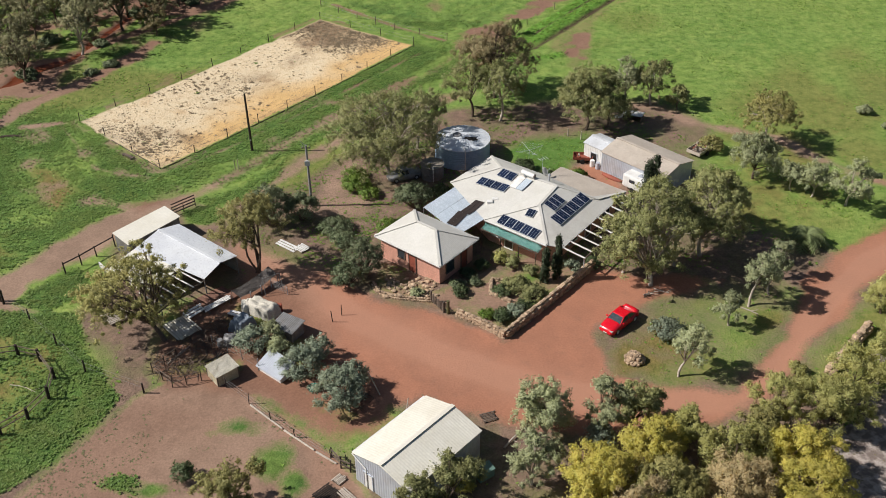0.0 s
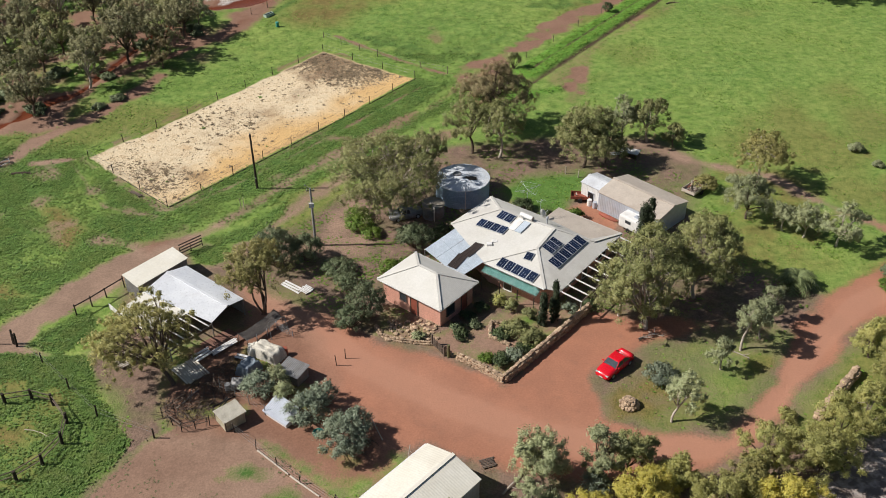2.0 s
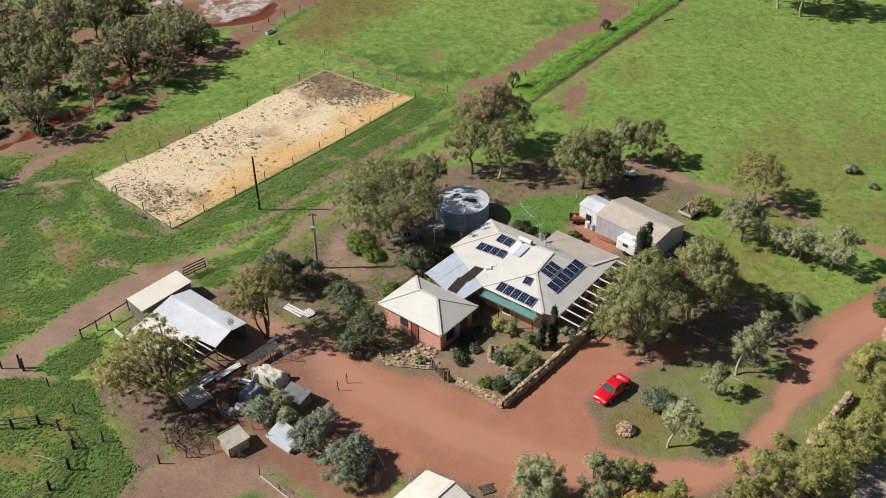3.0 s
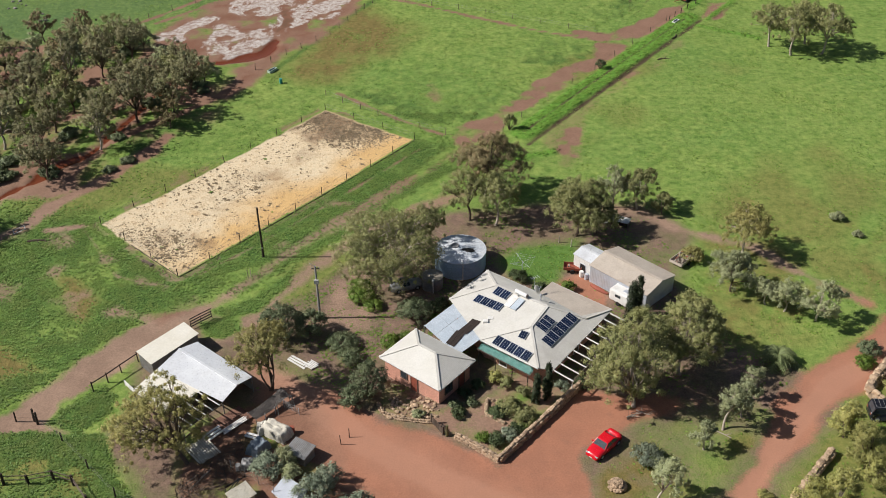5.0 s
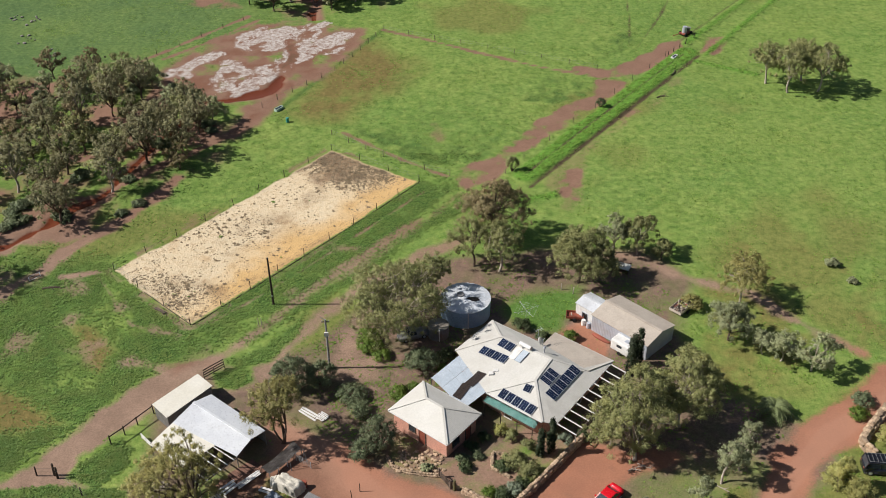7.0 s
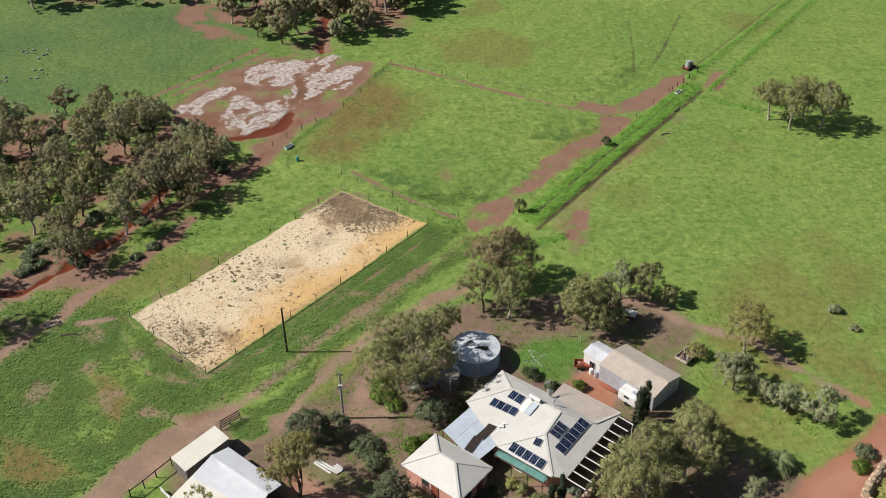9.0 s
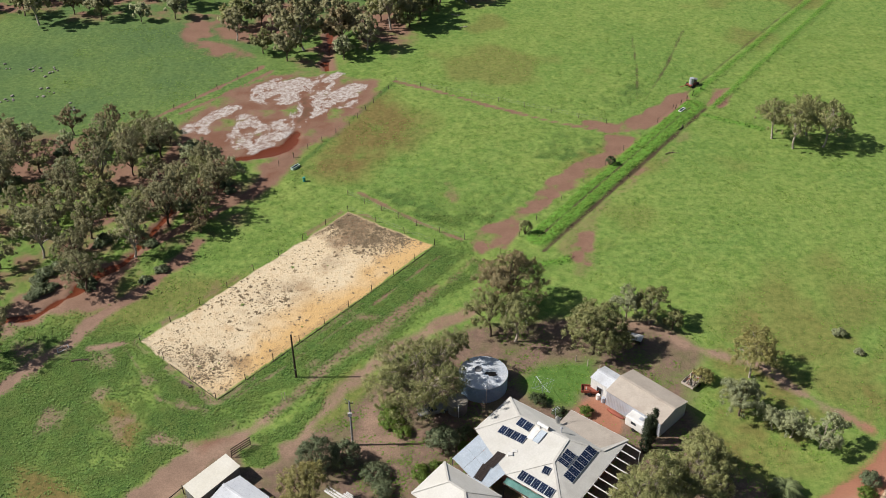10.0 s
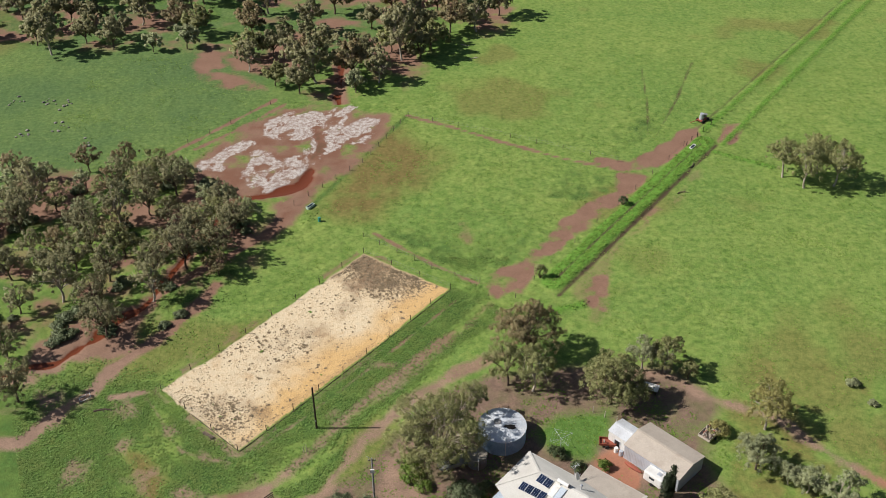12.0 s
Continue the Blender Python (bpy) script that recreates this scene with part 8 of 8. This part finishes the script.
def machinery(x, y):
    ob = thing("old_machine", "rusty farm machine with a grey tank by the track", "machine", pose(x, y, gzf(x, y), 0, 0, 40))
    part("tank", tubes(((-0.5, 0, 0.6), (-0.5, 0, 2.0), 0.5), sides=18), GALV, ob)
    part("chassis", boxes((-1.4, -0.7, 0.4, 1.4, 0.7, 0.62)), RUST, ob)
    part("hopper", tubes(((0.7, 0, 0.6), (0.7, 0, 1.5), 0.25, 0.65), sides=8), GALV_DARK, ob)
    for sx in (-0.9, 0.9):
        for sy in (-1, 1):
            part("wheel", tubes(((sx, sy * 0.75, 0.4), (sx, sy * 0.92, 0.4), 0.4), sides=16), RUBBER, ob)
    part("boom", beams(((-1.4, 0.2, 0.6), (-3.2, 0.9, 0.3), 0.12, 0.12)), RUST, ob)


machinery(52.2, 202.4)


def quad_frame(x, y):
    ob = thing("trailer_frame", "white metal frame lying by the creek path", "frame", pose(x, y, gzf(x, y), 0, 0, 30))
    part("bar", tubes(((-0.8, -0.5, 0.1), (0.8, -0.5, 0.4), 0.05), sides=6), WHITE_PAINT, ob)
    part("bar", tubes(((-0.8, 0.5, 0.1), (0.8, 0.5, 0.4), 0.05), sides=6), WHITE_PAINT, ob)
    part("bar", tubes(((0.8, -0.5, 0.4), (0.8, 0.5, 0.4), 0.05), sides=6), WHITE_PAINT, ob)
    part("bar", tubes(((-0.8, -0.5, 0.1), (-0.8, 0.5, 0.1), 0.05), sides=6), WHITE_PAINT, ob)


quad_frame(-61.3, 113.4)


def shelter(x, y):
    ob = thing("chicken_shelter", "low rough shelter with a pale sheet roof", "shelter", pose(x, y, gzf(x, y), 0, 0, -25))
    bm = bmesh.new()
    corrugated(bm, [(-1.3, -0.9, 0.95), (1.3, -0.9, 0.95), (1.3, 0.9, 0.75)], (0, 1), 0.2, 0.03)
    corrugated(bm, [(-1.3, -0.9, 0.95), (1.3, 0.9, 0.75), (-1.3, 0.9, 0.75)], (0, 1), 0.2, 0.03)
    part("roof", bm, WHITE_PAINT, ob)
    part("wall", boxes((-1.2, 0.7, -0.05, 1.2, 0.76, 0.72)), TIMBER, ob)
    part("wall", boxes((-1.2, -0.7, -0.05, -1.14, 0.7, 0.74)), TIMBER, ob)
    part("wall", boxes((1.14, -0.7, -0.05, 1.2, 0.7, 0.74)), TIMBER, ob)


shelter(24.4, 114.0)
pallet(22.7, 114.7, 10, 1.6, 0.9, "old_door", "white door panel lying under the gum", 3, 0.1, WHITE_PAINT)


# ---- fallen timber ----
def brush_pile(x, y, rx, ry, h, count, seed, label):
    """A tangle of dead branches."""
    rr = random.Random(seed)
    verts, faces = [], []
    for i in range(count):
        t, q = rr.uniform(0, 6.3), rr.random() ** 0.6
        a = Vector((rx * q * math.cos(t), ry * q * math.sin(t), rr.uniform(0.02, h * (1 - q * q) + 0.1)))
        d = Vector((rr.gauss(0, 1), rr.gauss(0, 1), rr.gauss(0, 0.25))).normalized() * rr.uniform(0.5, 1.5)
        b = a + d
        b.z = max(b.z, 0.03)
        r = rr.uniform(0.012, 0.045)
        limb(verts, faces, a, b, r, r * 0.4, 4, 0.0, rr, 2)
    me = bpy.data.meshes.new("deadwood")
    me.from_pydata(verts, [], faces)
    me.materials.append(BARK)
    ob = new("deadwood", me)
    ob.matrix_world = pose(x, y, gzf(x, y))
    tagged(ob, label, "deadwood", kind="stuff")


brush_pile(-25.2, 65.6, 2.6, 2.0, 0.8, 240, 5, "tangle of dead grey-brown branches under the leaning gum")
brush_pile(-23.4, 68.8, 2.2, 1.8, 0.6, 200, 6, "tangle of dead branches beside the junk")
brush_pile(-22.6, 71.4, 1.6, 1.2, 0.35, 110, 9, "dead twigs and sticks beside the junk")
brush_pile(-8.4, 61.0, 1.4, 1.2, 0.4, 60, 7, "dead twigs under the saltbush")
brush_pile(22.6, 48.8, 2.2, 2.0, 1.6, 160, 8, "dead brown branches among the wattles")

def fallen_branch(x, y, angle, length, r, material, label, seed):
    rr = random.Random(seed)
    verts, faces = [], []
    limb(verts, faces, (-length / 2, 0, r * 0.8), (length / 2, 0, r * 0.6), r, r * 0.5, 7, 0.05, rr)
    for k in range(4):
        s = rr.uniform(-0.3, 0.5) * length
        limb(verts, faces, (s, 0, r * 0.7), (s + rr.uniform(0.2, 0.8), rr.uniform(-0.9, 0.9), rr.uniform(0.1, 0.5)), r * 0.4, r * 0.12, 5, 0.0, rr, 2)
    me = bpy.data.meshes.new("fallen_branch")
    me.from_pydata(verts, [], faces)
    me.materials.append(material)
    ob = new("fallen_branch", me)
    ob.matrix_world = pose(x, y, gzf(x, y) - 0.03, 0, 0, angle)
    tagged(ob, label, "branch")


for i, (x, y, a, l, r, m_) in enumerate(((20.3, 75.8, 20, 2.2, 0.09, BARK_PALE), (21.2, 76.2, -30, 1.6, 0.07, BARK_PALE), (19.6, 75.6, 60, 1.3, 0.06, BARK), (29.2, 72.8, -35, 1.8, 0.08, BARK_PALE), (5.4, 56.2, 50, 3.4, 0.1, BARK_PALE), (-5.2, 57.0, 55, 2.6, 0.08, BARK_PALE), (-3.4, 58.6, 70, 1.8, 0.07, BARK_PALE), (-25.5, 67.0, 60, 3.0, 0.1, TIMBER_PALE), (-24.0, 66.0, 20, 2.6, 0.09, BARK), (-23.2, 67.8, 110, 2.2, 0.08, BARK), (-26.4, 65.0, 150, 2.4, 0.08, BARK), (-21.9, 66.6, 40, 2.4, 0.12, TIMBER_DARK), (-68.0, 150.0, 30, 3.4, 0.12, BARK_PALE), (-58.0, 110.8, 10, 2.4, 0.2, BARK), (-11.6, 101.0, 40, 2.6, 0.12, TIMBER_DARK), (-38.4, 62.4, -20, 3.0, 0.06, TIMBER_PALE), (1.0, 238.5, 20, 2.2, 0.12, TIMBER_PALE), (-0.9, 247.0, -30, 2.4, 0.14, TIMBER_PALE), (45.5, 182.0, 60, 2.2, 0.14, BARK), (41.0, 171.0, 20, 2.0, 0.12, BARK))):
    fallen_branch(x, y, a, l, r, m_, "pale fallen branch on the ground" if m_ in (BARK_PALE, TIMBER_PALE) else "dark fallen branch on the ground", 40 + i)


# ---- stone walls, cairn and rocks ----
def stone_shapes(n, seed):
    out = []
    for k in range(n):
        rng = np.random.RandomState(seed + k)
        bm = bmesh.new()
        bmesh.ops.create_cube(bm, size=1)
        bmesh.ops.subdivide_edges(bm, edges=bm.edges[:], cuts=1, use_grid_fill=True)
        for v in bm.verts:
            v.co = v.co.normalized().lerp(v.co, 0.45) * (0.5 / 0.62) * Vector(1 + 0.18 * rng.uniform(-1, 1, 3))
        me = bpy.data.meshes.new("stone")
        bm.to_mesh(me)
        bm.free()
        me.materials.append(STONE)
        out.append(me)
    return out


STONES = stone_shapes(7, 60)


def stone_wall(label, pts, h, thick, seed, size=0.34):
    ob = thing("stone_wall", label, "stone wall")
    rr = random.Random(seed)
    core = bmesh.new()
    for (ax, ay), (bx, by) in zip(pts, pts[1:]):
        a, b = Vector((ax, ay, gzf(ax, ay))), Vector((bx, by, gzf(bx, by)))
        d = (b - a)
        nrm = Vector((-d.y, d.x, 0)).normalized()
        beam(core, a + Vector((0, 0, h * 0.42)), b + Vector((0, 0, h * 0.42)), thick * 0.72, h * 0.84)
        n = max(2, int(d.length / size))
        rows = max(1, int(h / (size * 0.62)))
        for i in range(n):
            for j in range(rows + 1):
                for sd in ((-1, 1) if j < rows else (0,)):
                    s = new("stone", rr.choice(STONES))
                    s.parent = ob
                    p = a + d * ((i + rr.uniform(0.2, 0.8)) / n) + nrm * (sd * thick * 0.36 + rr.uniform(-0.04, 0.04))
                    z = p.z + (j + 0.45) * h / (rows + 0.3) + rr.uniform(-0.04, 0.04)
                    k = size * rr.uniform(0.85, 1.4)
                    s.matrix_local = pose(p.x, p.y, z, rr.uniform(-12, 12), rr.uniform(-12, 12), math.degrees(math.atan2(d.y, d.x)) + rr.uniform(-15, 15)) @ Matrix.Diagonal((k * 1.15, k * 0.95, k * 0.66, 1))
    part("core", core, STONE, ob)
    return ob


stone_wall("dry ironstone wall along the garden's drive side", [(5.1, 69.1), (9.9, 74.6), (14.8, 80.4)], 0.85, 0.5, 1, 0.28)
stone_wall("dry ironstone wall along the front of the garden", [(5.1, 69.1), (3.0, 70.9), (0.6, 72.6)], 0.75, 0.45, 2, 0.25)
stone_wall("rough stone edging round the rockery", [(-1.9, 75.0), (-3.4, 75.2), (-5.6, 75.6), (-7.4, 76.5), (-8.0, 78.0)], 0.2, 0.5, 3, 0.2)
stone_wall("low stone edging of a garden bed", [(4.2, 78.4), (4.0, 76.0), (6.0, 74.6)], 0.22, 0.25, 4, 0.24)
stone_wall("low stone edging of a garden bed", [(4.2, 78.4), (7.6, 77.6), (9.0, 76.4)], 0.22, 0.25, 5, 0.24)
stone_wall("thick dry-stone wall beside the drive", [(33.9, 63.6), (36.8, 66.8), (39.7, 69.9)], 0.75, 0.65, 6, 0.36)
stone_wall("thick dry-stone wall beside the far drive", [(47.7, 77.3), (46.9, 79.2), (48.8, 81.6), (52.2, 85.2)], 0.8, 0.8, 7, 0.44)


def scattered(name, label, spots, seed, lo, hi, group, material=None):
    rr = random.Random(seed)
    for x, y in spots:
        ob = new(name, rr.choice(STONES))
        k = rr.uniform(lo, hi)
        ob.matrix_world = pose(x, y, gzf(x, y) + 0.15 * k, rr.uniform(-10, 10), rr.uniform(-10, 10), rr.uniform(0, 360)) @ Matrix.Diagonal((k * 1.2, k, k * 0.7, 1))
        if material:
            ob.material_slots[0].link = "OBJECT"
            ob.material_slots[0].material = material
        tagged(ob, label, "rock", group)


def cairn(x, y):
    ob = thing("stone_heap", "round heap of brown stones on the grass", "stone heap", pose(x, y, gzf(x, y)))
    rr = random.Random(9)
    for i in range(110):
        t, q = rr.uniform(0, 6.3), rr.random() ** 0.5
        z = 0.75 * (1 - q ** 2) + 0.08
        s = new("stone", rr.choice(STONES))
        s.parent = ob
        k = rr.uniform(0.2, 0.34)
        s.matrix_local = pose(0.85 * q * math.cos(t), 0.85 * q * math.sin(t), z, rr.uniform(-30, 30), rr.uniform(-30, 30), rr.uniform(0, 360)) @ Matrix.Diagonal((k * 1.2, k, k * 0.75, 1))
    bm = bmesh.new()
    bmesh.ops.create_uvsphere(bm, u_segments=16, v_segments=8, radius=0.8)
    for v in bm.verts:
        v.co.z = max(v.co.z * 0.9, -0.05)
    part("core", bm, STONE, ob)


cairn(16.8, 65.7)
rr_ = random.Random(77)
scattered("rock", "ironstone rock on the garden rockery", [(rr_.uniform(-6.8, -1.2), rr_.uniform(75.6, 78.8)) for _ in range(120)], 21, 0.14, 0.36, "rockery rocks")
scattered("rock", "ironstone rock of a heap by the shrub", [(rr_.gauss(-11.0, 0.6), rr_.gauss(79.3, 0.7)) for _ in range(40)], 22, 0.16, 0.4, "rocks by the shrub")
scattered("rock", "grey rock in the western paddock", [(cx + rr_.gauss(0, 1.3), cy + rr_.gauss(0, 1.3)) for cx, cy in ((-108.7, 214.2), (-101.1, 213.8), (-97, 213.7), (-101.2, 197.5), (-86.1, 192.8), (-94, 202.3), (-111, 203)) for _ in range(7)], 23, 0.2, 0.6, "paddock rocks", ROCK)

# ---- grass, weeds and tufts ----
def tufts(name, label, x, y, size, height, material, blades=5, seed=1, on=None):
    """Rosettes of pointed leaves at the given places, as one mesh."""
    rng = np.random.RandomState(seed)
    n = len(x)
    z = gz(x, y) - 0.02 if on is None else on
    t = (rng.rand(n, 1) + np.arange(blades)[None, :] / blades + rng.rand(n, blades) * 0.12) * 2 * np.pi
    r = size[:, None] * (0.7 + 0.6 * rng.rand(n, blades))
    up = height[:, None] * (0.5 + rng.rand(n, blades))
    c = np.stack([np.repeat(x[:, None], blades, 1), np.repeat(y[:, None], blades, 1), np.repeat(z[:, None], blades, 1)], -1)
    d = np.stack([np.cos(t), np.sin(t), 0 * t], -1)
    s = np.stack([-np.sin(t), np.cos(t), 0 * t], -1) * (r * 0.42)[..., None]
    low = c + np.stack([0 * t, 0 * t, up * 0.5], -1)
    tip = c + d * r[..., None] + np.stack([0 * t, 0 * t, up], -1)
    co = np.stack([low - s, low + s, tip], 2).reshape(-1, 3)
    me = bpy.data.meshes.new(name)
    fill(me, co, np.arange(len(co)).reshape(-1, 3))
    me.materials.append(material)
    return tagged(new(name, me), label, "grass", kind="stuff")


def scatter(n, x0, x1, y0, y1, want, seed):
    """Points kept with the chance that want(x, y, cover) gives."""
    rng = np.random.RandomState(seed)
    x, y = rng.uniform(x0, x1, n), rng.uniform(y0, y1, n)
    keep = rng.rand(n) < want(x, y, cover(x, y))
    keep &= np.abs(x) < 0.52 * np.hypot(y, 60) + 6
    return x[keep], y[keep], rng


def green(x, y, c):
    return np.clip(1 - 1.2 * c["bare"] - 1.1 * c["litter"], 0, 1) * (1 - c["sand"]) * (1 - c["salt"]) * (1 - c["creek"]) * (1 - c["ash"])


def weed_want(x, y, c):
    return green(x, y, c) * np.clip(c["lush"] * 1.3, 0, 1) * np.clip(0.7 + 1.8 * rough_noise(x, y, 2.6, 30) + 0.9 * rough_noise(x, y, 0.9, 31), 0.1, 1)


for n, x0, x1, y0, y1, seed in ((115000, -62, -25, 40, 83, 1), (210000, -72, 5, 83, 150, 21), (60000, -95, 95, 150, 215, 22)):
    x, y, rng = scatter(n, x0, x1, y0, y1, weed_want, seed)
    tufts("weeds", "dark green broad-leaved weeds in the paddocks", x, y, 0.08 + 0.13 * rng.rand(len(x)), 0.03 + 0.14 * rng.rand(len(x)) ** 2, WEED_BLADES, 4, 2, gz(x, y) + 0.06)
x, y, rng = scatter(300000, -95, 110, 50, 240, lambda x, y, c: green(x, y, c) * (1 - 0.8 * c["lush"]) * np.clip(0.12 + 1.1 * rough_noise(x, y, 5.0, 33) + 0.5 * rough_noise(x, y, 1.5, 35), 0.04, 0.6), 3)
tufts("grass", "short green pasture grass", x, y, 0.1 + 0.13 * rng.rand(len(x)), 0.04 + 0.07 * rng.rand(len(x)), GRASS_BLADES, 4, 4)
x, y, rng = scatter(90000, -22, 45, 80, 122, lambda x, y, c: np.clip(c["litter"] - c["bare"], 0, 1) * np.clip(0.1 + 1.6 * rough_noise(x, y, 3.5, 60) + 0.8 * rough_noise(x, y, 1.2, 61), 0, 0.8), 27)
tufts("weeds", "patchy green weeds on the bare ground round the house", x, y, 0.08 + 0.14 * rng.rand(len(x)), 0.02 + 0.08 * rng.rand(len(x)), GRASS_BLADES, 4, 28)
x, y, rng = scatter(120000, -5, 130, 130, 300, lambda x, y, c: np.clip(c["strip"], 0, 1) * (1 - c["rut"]), 5)
tufts("tall_grass", "tall bright green grass in the ungrazed strip", x, y, 0.14 + 0.12 * rng.rand(len(x)), 0.08 + 0.12 * rng.rand(len(x)), GRASS_BLADES, 4, 6, gz(x, y) + 0.26)
x, y, rng = scatter(120000, -45, 60, 42, 122, lambda x, y, c: np.clip(c["litter"] - c["bare"], 0, 1) * np.clip(0.06 + 1.3 * rough_noise(x, y, 4.0, 40), 0, 0.4), 7)
tufts("dry_grass", "sparse dry tufts on bare earth", x, y, 0.05 + 0.09 * rng.rand(len(x)), 0.02 + 0.04 * rng.rand(len(x)), DRY_BLADES, 4, 8)

x, y, rng = scatter(30000, -36, -6, 42, 64, lambda x, y, c: (inside(x, y, FORE) > 0) * np.clip(0.04 + 1.1 * rough_noise(x, y, 4.5, 70) + 0.6 * rough_noise(x, y, 1.3, 71), 0, 0.5), 33)
tufts("dry_grass", "sparse low weeds and twigs on the front paddock", x, y, 0.05 + 0.11 * rng.rand(len(x)), 0.01 + 0.04 * rng.rand(len(x)), FORE_BLADES, 4, 34)


def arena_want(x, y, c):
    dv = -(x + 36.2) * 0.777 + (y - 103.1) * 0.629
    du = (x + 36.2) * 0.629 + (y - 103.1) * 0.777
    band = np.clip(1.25 - np.abs(dv - 10.5 - 1.5 * np.sin(du / 9)) / 6.5, 0, 1) * np.clip(1.1 - du / 60, 0.6, 1)
    corner = np.exp(-((du - 4.5) / 4.0) ** 2 - ((dv - 5) / 4.5) ** 2) * 1.3
    end = np.clip((du - 37) / 5, 0, 1) * np.clip((dv - 2) / 4, 0, 1) * 1.5
    return (c["sand"] > 0.8) * np.clip(0.02 + band * np.clip(0.12 + 1.3 * rough_noise(x, y, 3.0, 50), 0, 1) * 0.75 + corner * 0.5 * np.clip(0.4 + 2 * rough_noise(x, y, 2.0, 52), 0, 1) + end * 0.55, 0, 1)


x, y, rng = scatter(170000, -52, -4, 102, 153, arena_want, 9)
big = rng.rand(len(x)) ** 4
tufts("sand_tufts", "dry grey-brown tufts and weeds on the sand arena", x, y, 0.06 + 0.16 * big, 0.02 + 0.035 * big, SAND_BLADES, 5, 10)
x, y, rng = scatter(15000, -52, -4, 102, 153, lambda x, y, c: 1.2 * arena_want(x, y, c) * np.clip(0.55 + 2.2 * rough_noise(x, y, 3.4, 57), 0.05, 1), 15)
tufts("sand_tufts", "clumps of grey-brown weed on the sand arena", x, y, 0.16 + 0.22 * rng.rand(len(x)) ** 2, 0.05 + 0.08 * rng.rand(len(x)), SAND_BLADES, 7, 16)
x, y, rng = scatter(2200, -52, -4, 102, 153, lambda x, y, c: 0.5 * arena_want(x, y, c) * (rough_noise(x, y, 6, 55) > 0.06), 11)
tufts("sand_weeds", "green weeds on the sand arena", x, y, 0.14 + 0.28 * rng.rand(len(x)), 0.06 + 0.12 * rng.rand(len(x)), WEED_BLADES, 5, 12)
